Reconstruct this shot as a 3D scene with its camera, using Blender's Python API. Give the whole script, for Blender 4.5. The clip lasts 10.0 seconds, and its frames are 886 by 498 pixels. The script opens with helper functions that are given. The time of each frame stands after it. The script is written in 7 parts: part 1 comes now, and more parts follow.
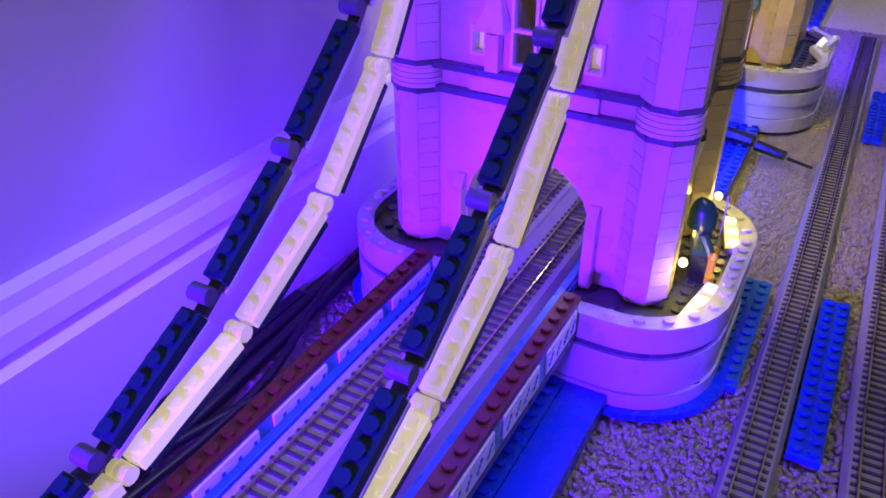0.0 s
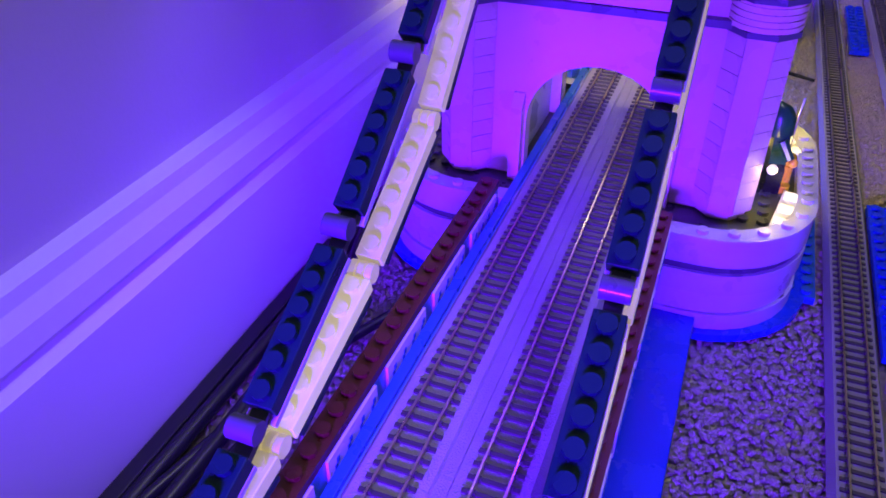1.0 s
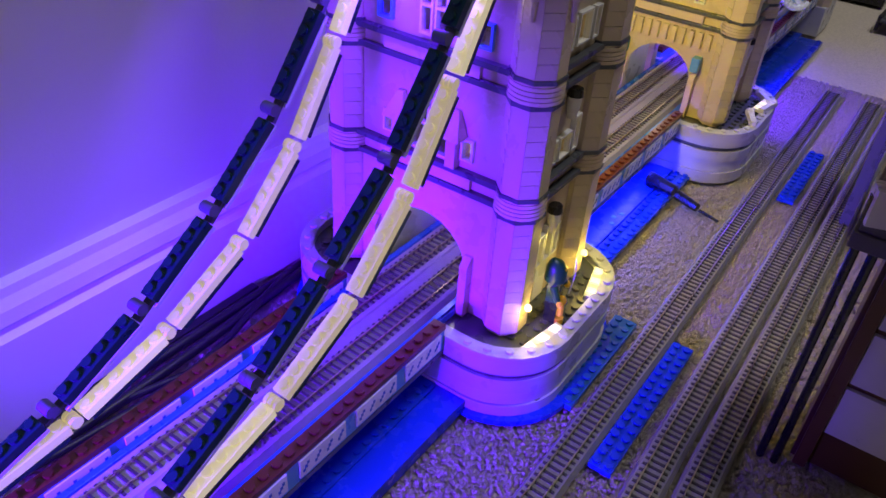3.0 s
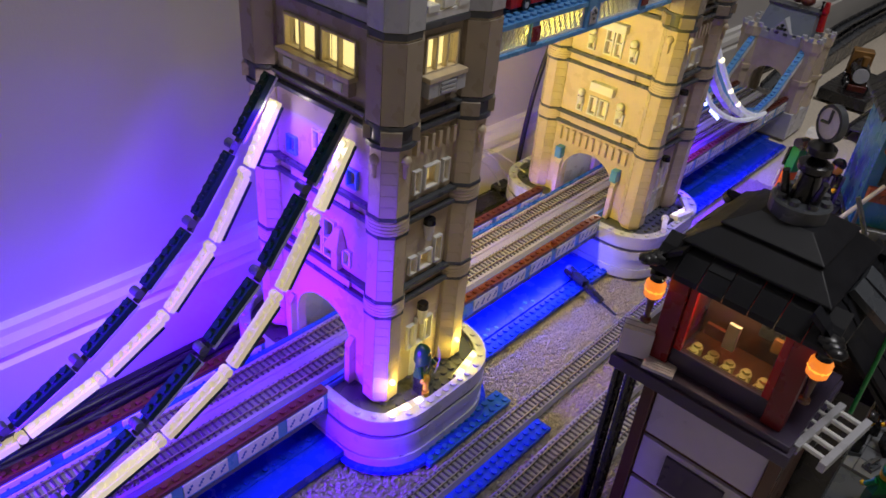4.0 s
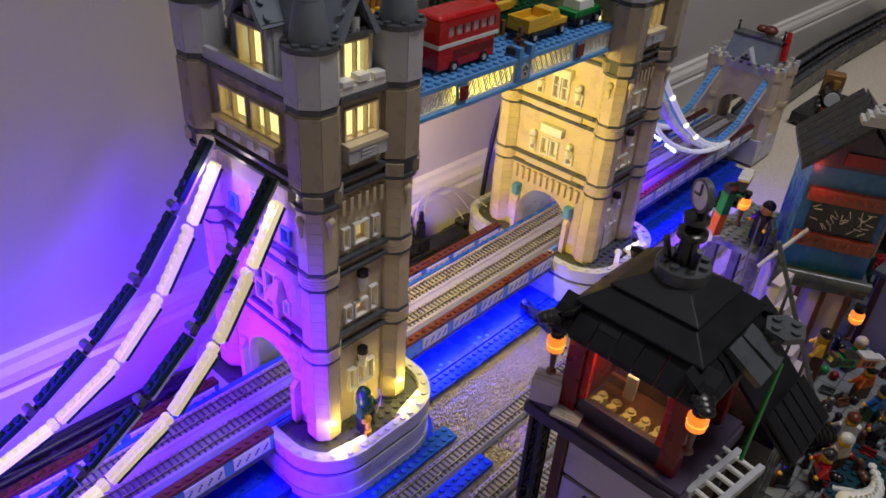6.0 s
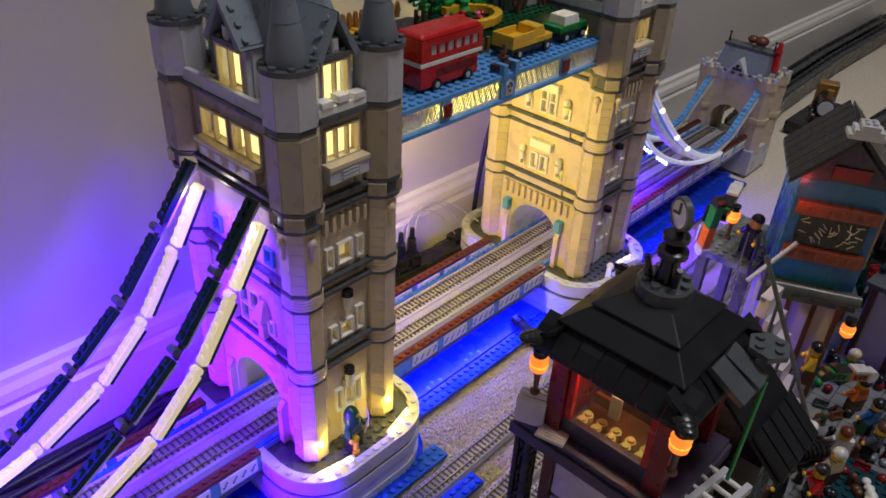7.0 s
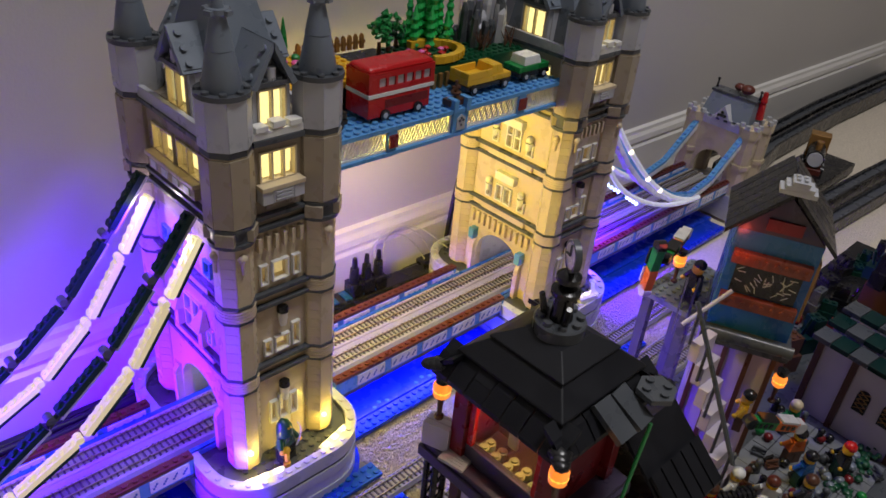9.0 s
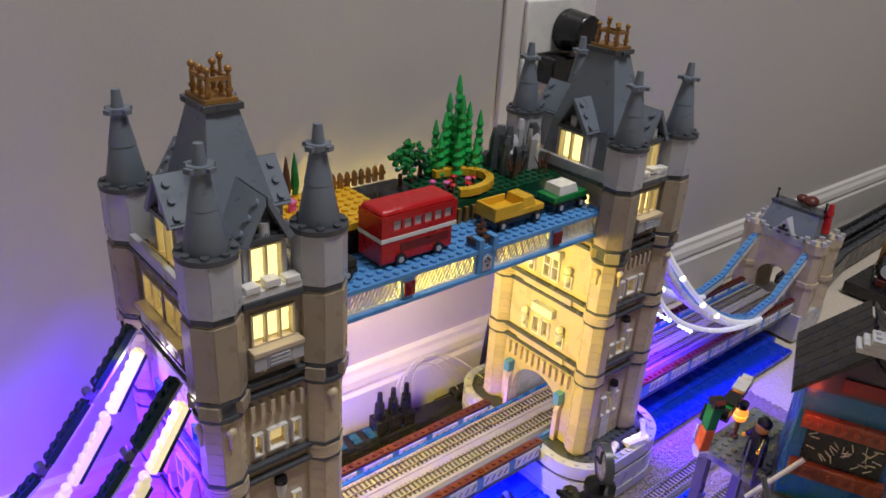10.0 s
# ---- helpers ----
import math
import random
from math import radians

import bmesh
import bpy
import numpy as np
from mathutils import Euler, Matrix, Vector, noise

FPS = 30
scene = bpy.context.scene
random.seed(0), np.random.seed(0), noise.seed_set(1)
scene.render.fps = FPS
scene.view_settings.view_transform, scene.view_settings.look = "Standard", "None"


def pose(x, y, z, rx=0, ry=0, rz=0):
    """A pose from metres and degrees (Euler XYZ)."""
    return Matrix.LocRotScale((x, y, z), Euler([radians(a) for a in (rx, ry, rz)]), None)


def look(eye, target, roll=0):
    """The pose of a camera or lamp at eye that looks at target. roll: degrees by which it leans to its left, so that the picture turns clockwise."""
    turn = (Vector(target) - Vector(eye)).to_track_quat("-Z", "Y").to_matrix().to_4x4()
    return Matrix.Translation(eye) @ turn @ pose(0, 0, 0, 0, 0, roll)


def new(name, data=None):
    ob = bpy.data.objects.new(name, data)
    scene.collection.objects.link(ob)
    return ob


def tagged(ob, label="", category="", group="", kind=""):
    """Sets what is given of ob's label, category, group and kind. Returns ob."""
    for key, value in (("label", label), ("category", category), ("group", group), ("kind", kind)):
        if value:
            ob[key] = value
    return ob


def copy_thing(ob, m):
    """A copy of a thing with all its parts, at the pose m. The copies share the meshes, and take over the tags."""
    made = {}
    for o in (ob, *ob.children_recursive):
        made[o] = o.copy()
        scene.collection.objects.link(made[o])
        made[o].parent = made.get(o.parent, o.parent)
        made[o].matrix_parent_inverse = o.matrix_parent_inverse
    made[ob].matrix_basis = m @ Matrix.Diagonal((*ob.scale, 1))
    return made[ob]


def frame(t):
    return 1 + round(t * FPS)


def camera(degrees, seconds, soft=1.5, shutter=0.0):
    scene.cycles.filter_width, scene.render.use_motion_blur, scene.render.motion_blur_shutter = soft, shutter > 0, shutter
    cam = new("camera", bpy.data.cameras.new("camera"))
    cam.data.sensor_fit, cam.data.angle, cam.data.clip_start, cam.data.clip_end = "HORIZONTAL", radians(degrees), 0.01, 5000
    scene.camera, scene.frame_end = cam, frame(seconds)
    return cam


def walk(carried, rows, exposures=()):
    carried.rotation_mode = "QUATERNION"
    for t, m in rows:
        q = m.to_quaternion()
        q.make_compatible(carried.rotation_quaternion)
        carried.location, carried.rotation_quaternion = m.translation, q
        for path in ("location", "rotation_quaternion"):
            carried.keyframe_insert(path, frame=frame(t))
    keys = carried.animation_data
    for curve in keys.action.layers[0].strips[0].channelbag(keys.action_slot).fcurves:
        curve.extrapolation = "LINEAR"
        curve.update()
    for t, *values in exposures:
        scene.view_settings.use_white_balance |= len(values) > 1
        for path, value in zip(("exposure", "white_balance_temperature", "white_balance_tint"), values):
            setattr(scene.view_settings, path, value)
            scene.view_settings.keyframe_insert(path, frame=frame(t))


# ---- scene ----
cam = camera(59.9, 10.0, soft=1.6, shutter=0.0)
PATH = [
    (0, (-0.291, -0.061, 0.255), (1.174, 0.762, -0.83), -0.1),
    (0.5, (-0.306, 0.001, 0.23), (1.199, 0.637, -0.923), 0.3),
    (1, (-0.304, 0.01, 0.228), (1.207, 0.598, -0.943), -0.1),
    (1.5, (-0.305, 0.019, 0.223), (1.207, 0.579, -0.96), -0.7),
    (2, (-0.286, 0.006, 0.238), (1.249, 0.532, -0.932), -0.0),
    (2.5, (-0.294, -0.046, 0.267), (1.213, 0.552, -0.905), 4.3),
    (3, (-0.303, -0.155, 0.346), (1.05, 0.73, -0.831), 4.3),
    (3.2, (-0.308, -0.187, 0.367), (1.018, 0.752, -0.8), 4.3),
    (4.3, (-0.28, -0.31, 0.472), (0.983, 0.77, -0.641), 5.5),
    (4.5, (-0.278, -0.319, 0.475), (0.979, 0.771, -0.635), 5.3),
    (5, (-0.257, -0.33, 0.486), (0.994, 0.763, -0.627), 4.8),
    (5.5, (-0.256, -0.329, 0.493), (0.995, 0.759, -0.625), 4.4),
    (6.8, (-0.247, -0.341, 0.507), (1.015, 0.762, -0.584), 3.4),
    (7, (-0.243, -0.338, 0.504), (1.018, 0.768, -0.585), 3.2),
    (7.5, (-0.236, -0.339, 0.504), (1.028, 0.784, -0.563), 3.1),
    (8, (-0.234, -0.341, 0.502), (1.027, 0.798, -0.553), 3.7),
    (8.5, (-0.227, -0.351, 0.505), (1.029, 0.802, -0.541), 4.2),
    (9, (-0.21, -0.393, 0.522), (1.029, 0.779, -0.523), 6.0),
    (9.5, (-0.171, -0.401, 0.53), (1.077, 0.764, -0.511), 5.9),
    (9.6, (-0.165, -0.393, 0.528), (1.09, 0.792, -0.482), 5.6),
    (9.7, (-0.161, -0.385, 0.532), (1.089, 0.825, -0.454), 5.6),
    (9.8, (-0.158, -0.372, 0.534), (1.099, 0.894, -0.369), 3.8),
    (10, (-0.14, -0.351, 0.537), (1.048, 1.002, -0.332), 3.7),
]
EXPOSURES = [(0, -0.42), (0.5, -0.76), (2.2, -0.70), (3.2, -0.38), (4.5, -0.02), (8.0, 0.12), (9.5, 0.28), (10, 0.48)]
walk(cam, [(t, look(eye, target, roll)) for t, eye, target, roll in PATH], EXPOSURES)

# ---- world and light ----
world = bpy.data.worlds.new("room_air")
world.use_nodes = True
scene.world = world
world.node_tree.nodes["Background"].inputs[0].default_value = (0.55, 0.55, 0.62, 1)
world.node_tree.nodes["Background"].inputs[1].default_value = 0.03


def area(name, eye, target, size, size_y, power, rgb):
    d = bpy.data.lights.new(name, "AREA")
    d.shape, d.size, d.size_y, d.energy, d.color = "RECTANGLE", size, size_y, power, rgb
    ob = new(name, d)
    ob.matrix_world = look(eye, target)
    return ob


def bulb(name, at, power, rgb, radius=0.004):
    d = bpy.data.lights.new(name, "POINT")
    d.energy, d.color, d.shadow_soft_size = power, rgb, radius
    ob = new(name, d)
    ob.location = at
    return ob


VIOLET, BLUE, WARM, AMBER = (0.088, 0.003, 1.0), (0.03, 0.03, 1.0), (1.0, 0.74, 0.10), (1.0, 0.24, 0.02)
# the lamp of the room, dim, high over the model
area("ceiling_lamp", (0.45, -0.62, 2.35), (0.40, -0.1, 0.1), 0.5, 0.5, 20.0, (1.0, 0.975, 0.99))
# violet strip light over the near end of the bridge
area("violet_strip_near", (-0.50, 0.050, 0.150), (0.0, 0.075, 0.045), 0.12, 0.06, 2.6, VIOLET).data.spread = radians(46)
# violet strips high on the outer faces of the two towers
area("violet_strip_tower", (-0.022, 0.058, 0.246), (-0.10, 0.065, 0.0), 0.05, 0.008, 0.30, VIOLET)
area("violet_strip_far", (0.450, 0.050, 0.150), (0.53, 0.03, 0.0), 0.03, 0.08, 1.3, VIOLET).data.spread = radians(90)
# violet light beside the far tower that spills on the carpet and the shop house
area("violet_strip_house", (0.470, -0.020, 0.150), (0.42, -0.14, 0.0), 0.08, 0.02, 0.18, (0.07, 0.02, 1.0)).data.spread = radians(130)
# warm strip under the high walkway, close to the near tower
area("warm_strip_walkway", (0.095, 0.058, 0.258), (0.36, 0.07, 0.08), 0.02, 0.07, 1.0, WARM)
# unseen blue lamp added under the deck to tint the water between the towers
area("blue_strip_water", (0.20, 0.03, 0.032), (0.20, -0.01, 0.0), 0.2, 0.008, 0.45, BLUE)

# ---- materials ----
S = 0.008


def mat(name, rgb, rough=0.28, var=0.1, scale=60.0, bump=0.02, metal=0.0, emit=None, power=0.0, spec=0.5, grain=900.0):
    m = bpy.data.materials.new(name)
    m.use_nodes = True
    t = m.node_tree
    b = t.nodes["Principled BSDF"]
    n1 = t.nodes.new("ShaderNodeTexNoise")
    n1.inputs["Scale"].default_value, n1.inputs["Detail"].default_value = scale, 4
    n2 = t.nodes.new("ShaderNodeTexNoise")
    n2.inputs["Scale"].default_value, n2.inputs["Detail"].default_value = grain, 2
    co = t.nodes.new("ShaderNodeTexCoord")
    t.links.new(co.outputs["Object"], n1.inputs["Vector"])
    t.links.new(co.outputs["Object"], n2.inputs["Vector"])
    info = t.nodes.new("ShaderNodeObjectInfo")
    mul = t.nodes.new("ShaderNodeMath")
    mul.operation = "MULTIPLY_ADD"
    t.links.new(info.outputs["Random"], mul.inputs[0])
    mul.inputs[1].default_value = 0.6
    t.links.new(n1.outputs["Fac"], mul.inputs[2])
    ramp = t.nodes.new("ShaderNodeMapRange")
    ramp.inputs["From Min"].default_value, ramp.inputs["From Max"].default_value = 0.3, 1.3
    ramp.inputs["To Min"].default_value, ramp.inputs["To Max"].default_value = 1 - var, 1 + var
    t.links.new(mul.outputs[0], ramp.inputs["Value"])
    hsv = t.nodes.new("ShaderNodeHueSaturation")
    hsv.inputs["Color"].default_value = (*rgb, 1)
    t.links.new(ramp.outputs[0], hsv.inputs["Value"])
    t.links.new(hsv.outputs[0], b.inputs["Base Color"])
    r2 = t.nodes.new("ShaderNodeMapRange")
    r2.inputs["From Min"].default_value, r2.inputs["From Max"].default_value = 0.3, 0.7
    r2.inputs["To Min"].default_value, r2.inputs["To Max"].default_value = max(rough - 0.08, 0.03), rough + 0.1
    t.links.new(n1.outputs["Fac"], r2.inputs["Value"])
    t.links.new(r2.outputs[0], b.inputs["Roughness"])
    bp = t.nodes.new("ShaderNodeBump")
    bp.inputs["Strength"].default_value, bp.inputs["Distance"].default_value = bump, 0.001
    t.links.new(n2.outputs["Fac"], bp.inputs["Height"])
    t.links.new(bp.outputs[0], b.inputs["Normal"])
    b.inputs["Metallic"].default_value = metal
    b.inputs["Specular IOR Level"].default_value = spec
    if emit:
        b.inputs["Emission Color"].default_value = (*emit, 1)
        b.inputs["Emission Strength"].default_value = power
    return m


def glass(name, rgb, rough=0.03, alpha=0.75):
    m = bpy.data.materials.new(name)
    m.use_nodes = True
    t = m.node_tree
    t.nodes.remove(t.nodes["Principled BSDF"])
    tr, gl, mix = t.nodes.new("ShaderNodeBsdfTransparent"), t.nodes.new("ShaderNodeBsdfGlossy"), t.nodes.new("ShaderNodeMixShader")
    tr.inputs[0].default_value = (*rgb, 1)
    gl.inputs["Roughness"].default_value = rough
    mix.inputs[0].default_value = 0.06
    t.links.new(tr.outputs[0], mix.inputs[1])
    t.links.new(gl.outputs[0], mix.inputs[2])
    t.links.new(mix.outputs[0], t.nodes["Material Output"].inputs[0])
    return m


TAN = mat("tan_plastic", (0.62, 0.52, 0.36), 0.3)
# darker copy of the tan: shade of the unlit upper storey put into colour
SHADETAN = mat("shaded_tan_plastic", (0.37, 0.31, 0.23), 0.3)
LGREY = mat("light_grey_plastic", (0.50, 0.51, 0.55), 0.3)
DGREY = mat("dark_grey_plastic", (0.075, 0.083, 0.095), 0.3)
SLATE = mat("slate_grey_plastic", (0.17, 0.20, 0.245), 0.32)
WHITE = mat("white_plastic", (0.78, 0.78, 0.76), 0.28, 0.05)
BLACK = mat("black_plastic", (0.012, 0.012, 0.014), 0.25, 0.3)
NAVY = mat("navy_plastic", (0.004, 0.028, 0.026), 0.32, 0.2, spec=0.3)
AZURE = mat("azure_plastic", (0.11, 0.33, 0.68), 0.3)
BLUEP = mat("blue_plastic", (0.008, 0.045, 0.50), 0.25)
MBLUE = mat("mid_blue_plastic", (0.02, 0.12, 0.36), 0.28)
RUST = mat("reddish_brown_plastic", (0.11, 0.024, 0.014), 0.32)
RED = mat("red_plastic", (0.5, 0.012, 0.015), 0.25)
DRED = mat("dark_red_plastic", (0.17, 0.008, 0.012), 0.3)
BROWN = mat("brown_plastic", (0.09, 0.035, 0.018), 0.35)
YELLOW = mat("yellow_plastic", (0.78, 0.46, 0.03), 0.28)
GREEN = mat("green_plastic", (0.01, 0.22, 0.05), 0.3)
DGREEN = mat("dark_green_plastic", (0.008, 0.07, 0.03), 0.3)
ORANGE = mat("orange_plastic", (0.65, 0.14, 0.02), 0.3)
GOLD = mat("pearl_gold_plastic", (0.36, 0.19, 0.055), 0.35, metal=0.4)
PINK = mat("pink_plastic", (0.75, 0.12, 0.4), 0.3)
# glow of the chain's lights put into the link plastic as emission, two strengths
CREAM = mat("lit_cream_chain", (0.48, 0.43, 0.27), 0.35, emit=(1.0, 0.83, 0.40), power=0.42)
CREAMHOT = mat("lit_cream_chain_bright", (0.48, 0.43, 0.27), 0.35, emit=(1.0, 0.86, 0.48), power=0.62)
LED = mat("led_window_glow", (0.9, 0.8, 0.5), 0.5, emit=(1.0, 0.78, 0.28), power=1.5)
LEDDIM = mat("led_window_glow_dim", (0.9, 0.8, 0.5), 0.5, emit=(1.0, 0.74, 0.3), power=0.5)
LEDBAR = mat("led_bar_glow", (0.9, 0.85, 0.7), 0.4, emit=(1.0, 0.85, 0.55), power=1.6)
LEDBLUE = mat("led_blue_glow", (0.2, 0.3, 0.9), 0.4, emit=(0.3, 0.4, 1.0), power=6.0)
FLAME = mat("lantern_glow", (0.9, 0.4, 0.1), 0.3, emit=AMBER, power=0.9)
FLAMEHOT = mat("lantern_core", (0.9, 0.5, 0.1), 0.3, emit=(1.0, 0.42, 0.04), power=1.4)
ROPE = mat("led_rope_sleeve", (0.7, 0.72, 0.75), 0.2, emit=(0.85, 0.85, 1.0), power=0.25)
WALLP = mat("wall_paint", (0.55, 0.53, 0.51), 0.6, 0.05, 3.0, 0.12, grain=400.0)
TRIMP = mat("white_gloss_trim", (0.72, 0.70, 0.67), 0.35, 0.05, 8.0, 0.03)
TIE = mat("track_sleeper", (0.045, 0.04, 0.038), 0.5)
RAILM = mat("track_rail_metal", (0.55, 0.46, 0.33), 0.3, metal=0.9)
BED = mat("grey_roadbed", (0.30, 0.29, 0.28), 0.75, 0.15, 150.0, 0.5, grain=1500.0)
PANE = glass("clear_pane", (0.9, 0.92, 0.95))
TGREEN = mat("transparent_green_plastic", (0.02, 0.42, 0.09), 0.12, 0.15, spec=0.8)
CABLE = mat("black_cable", (0.01, 0.01, 0.012), 0.4)
WCABLE = mat("white_cable", (0.65, 0.64, 0.6), 0.4)


def carpet_mat():
    m = mat("beige_loop_carpet", (0.62, 0.55, 0.45), 0.9, 0.22, 260.0, 0.6, grain=700.0, spec=0.1)
    t = m.node_tree
    v = t.nodes.new("ShaderNodeTexVoronoi")
    v.inputs["Scale"].default_value = 340.0
    co = t.nodes.new("ShaderNodeTexCoord")
    warp = t.nodes.new("ShaderNodeTexNoise")
    warp.inputs["Scale"].default_value = 120.0
    add = t.nodes.new("ShaderNodeMixRGB")
    add.inputs[0].default_value = 0.012
    t.links.new(co.outputs["Object"], add.inputs[1])
    t.links.new(warp.outputs["Color"], add.inputs[2])
    t.links.new(add.outputs[0], v.inputs["Vector"])
    inv = t.nodes.new("ShaderNodeMath")
    inv.operation = "SUBTRACT"
    inv.inputs[0].default_value = 1.0
    t.links.new(v.outputs["Distance"], inv.inputs[1])
    b2 = t.nodes.new("ShaderNodeBump")
    b2.inputs["Strength"].default_value, b2.inputs["Distance"].default_value = 0.8, 0.0016
    old = [n for n in t.nodes if n.type == "BUMP" and n is not b2][0]
    t.links.new(inv.outputs[0], b2.inputs["Height"])
    t.links.new(b2.outputs[0], old.inputs["Normal"])
    return m


CARPET = carpet_mat()


# ---- mesh helpers ----
def box(bm, x0, y0, z0, x1, y1, z1, m=None):
    vs = [bm.verts.new(p) for p in ((x0, y0, z0), (x1, y0, z0), (x1, y1, z0), (x0, y1, z0), (x0, y0, z1), (x1, y0, z1), (x1, y1, z1), (x0, y1, z1))]
    for f in ((0, 3, 2, 1), (4, 5, 6, 7), (0, 1, 5, 4), (1, 2, 6, 5), (2, 3, 7, 6), (3, 0, 4, 7)):
        bm.faces.new([vs[i] for i in f])
    if m:
        for v in vs:
            v.co = m @ v.co
    return vs


def loft(bm, rings, m=None, cap=True):
    """Joins rings of points, all of one length, from the first to the last."""
    made = [[bm.verts.new(m @ Vector(p) if m else p) for p in r] for r in rings]
    n = len(made[0])
    for a, b in zip(made, made[1:]):
        for i in range(n):
            bm.faces.new((a[i], a[(i + 1) % n], b[(i + 1) % n], b[i]))
    if cap:
        bm.faces.new(made[0][::-1])
        bm.faces.new(made[-1])
    return made


def ring(x, y, z, r, n=12, a0=0.0):
    return [(x + r * math.cos(a0 + 2 * math.pi * i / n), y + r * math.sin(a0 + 2 * math.pi * i / n), z) for i in range(n)]


def cyl(bm, x, y, z0, z1, r, r2=None, n=12, m=None, a0=0.0):
    loft(bm, [ring(x, y, z0, r, n, a0), ring(x, y, z1, r if r2 is None else r2, n, a0)], m)


def prism(bm, pts, z0, z1, m=None):
    loft(bm, [[(x, y, z0) for x, y in pts], [(x, y, z1) for x, y in pts]], m)


def stud(bm, x, y, z, m=None, n=10):
    cyl(bm, x, y, z - 0.0002, z + 0.0017, 0.00245, n=n, m=m)


def studs(bm, x0, x1, y0, y1, z, m=None, n=10):
    """Studs at the middle of every unit square of a plate."""
    nx, ny = max(1, round((x1 - x0) / S)), max(1, round((y1 - y0) / S))
    for i in range(nx):
        for j in range(ny):
            stud(bm, x0 + (i + 0.5) * (x1 - x0) / nx, y0 + (j + 0.5) * (y1 - y0) / ny, z, m, n)


def blob(bm, x, y, z, r, sz=1.0, n=10, k=6, m=None):
    loft(bm, [ring(x, y, z + r * sz * -math.cos(math.pi * (i + 0.3) / (k + 0.6)), r * math.sin(math.pi * (i + 0.3) / (k + 0.6)), n) for i in range(k + 1)], m)


def rod(bm, a, b, r, r2=None, n=8):
    a, b = Vector(a), Vector(b)
    q = (b - a).to_track_quat("Z", "Y").to_matrix().to_4x4()
    cyl(bm, 0, 0, 0, (b - a).length, r, r2, n, Matrix.Translation(a) @ q)


def mesh_of(name, bm, material, smooth=False):
    if name in ("arch_wall", "side_wall", "front_wall", "upper_wall", "dormer", "window_frame", "upper_body"):
        bmesh.ops.remove_doubles(bm, verts=bm.verts, dist=1e-6)
    bmesh.ops.recalc_face_normals(bm, faces=bm.faces)
    me = bpy.data.meshes.new(name)
    bm.to_mesh(me)
    bm.free()
    me.materials.append(material)
    if smooth:
        me.shade_smooth()
        me.set_sharp_from_angle(angle=radians(35))
    return me


def part(name, bm, material, parent, label="", smooth=True, bevel=0.0):
    ob = new(name, mesh_of(name, bm, material, smooth))
    ob.parent = parent
    if label:
        tagged(ob, label)
    if bevel:
        b = ob.modifiers.new("edge", "BEVEL")
        b.width, b.segments, b.limit_method = bevel, 2, "ANGLE"
    return ob


def piece(name, me, parent, m=None):
    ob = new(name, me)
    ob.parent = parent
    if m is not None:
        ob.matrix_local = m
    return ob


def thing(name, at, label, category, group="", kind="", turn=0.0):
    ob = new(name)
    ob.empty_display_size = 0.02
    ob.matrix_world = pose(*at, 0, 0, turn)
    return tagged(ob, label, category, group, kind)


def solid(name, bm, material, label, category, group="", kind="", at=(0, 0, 0), smooth=True, bevel=0.0, turn=0.0):
    """A thing that is one mesh."""
    ob = new(name, mesh_of(name, bm, material, smooth))
    ob.matrix_world = pose(*at, 0, 0, turn)
    if bevel:
        b = ob.modifiers.new("edge", "BEVEL")
        b.width, b.segments, b.limit_method = bevel, 2, "ANGLE"
    return tagged(ob, label, category, group, kind)


def tube(name, pts, r, material, parent=None):
    c = bpy.data.curves.new(name, "CURVE")
    c.dimensions, c.bevel_depth, c.bevel_resolution, c.resolution_u = "3D", r, 2, 6
    sp = c.splines.new("NURBS")
    sp.points.add(len(pts) - 1)
    for p, q in zip(sp.points, pts):
        p.co = (*q, 1)
    sp.use_endpoint_u, sp.order_u = True, 4
    c.materials.append(material)
    ob = new(name, c)
    if parent:
        ob.parent = parent
    return ob


def wall(bm, u0, u1, z0, z1, d0, d1, holes, m):
    """A wall in the u-z plane between depths d0 and d1, with rectangular holes (u0, u1, z0, z1)."""
    us = sorted({u0, u1, *[h[0] for h in holes], *[h[1] for h in holes]})
    for a, b in zip(us, us[1:]):
        c, spans = (a + b) / 2, [z0]
        for h in sorted([h for h in holes if h[0] < c < h[1]], key=lambda h: h[2]):
            spans += [h[2], h[3]]
        spans.append(z1)
        for lo, hi in zip(spans[::2], spans[1::2]):
            if hi - lo > 1e-6:
                box(bm, a, d0, lo, b, d1, hi, m)


# ---- the room ----
def wall_y(x):
    return 0.194 - 0.018 * x


TURNW = math.degrees(math.atan(-0.018))
bm = bmesh.new()
box(bm, -2.0, 0.0, -0.02, 4.0, 0.1, 2.5)
solid("wall_north", bm, WALLP, "plain warm grey painted wall behind the model bridge", "wall", kind="structure", at=(0, 0.194, 0), turn=TURNW)
for nm, b in (("wall_south", (-2.0, -2.6, -0.02, 4.0, -2.5, 2.5)), ("wall_west", (-2.1, -2.6, -0.02, -2.0, 0.4, 2.5)), ("wall_east", (4.0, -2.6, -0.02, 4.1, 0.4, 2.5))):
    bm = bmesh.new()
    box(bm, *b)
    solid(nm, bm, WALLP, "plain warm grey painted wall", "wall", kind="structure")
bm = bmesh.new()
box(bm, -2.1, -2.6, 2.5, 4.1, 0.5, 2.6)
solid("ceiling", bm, WALLP, "plain painted ceiling", "ceiling", kind="structure")
bm = bmesh.new()
rows = []
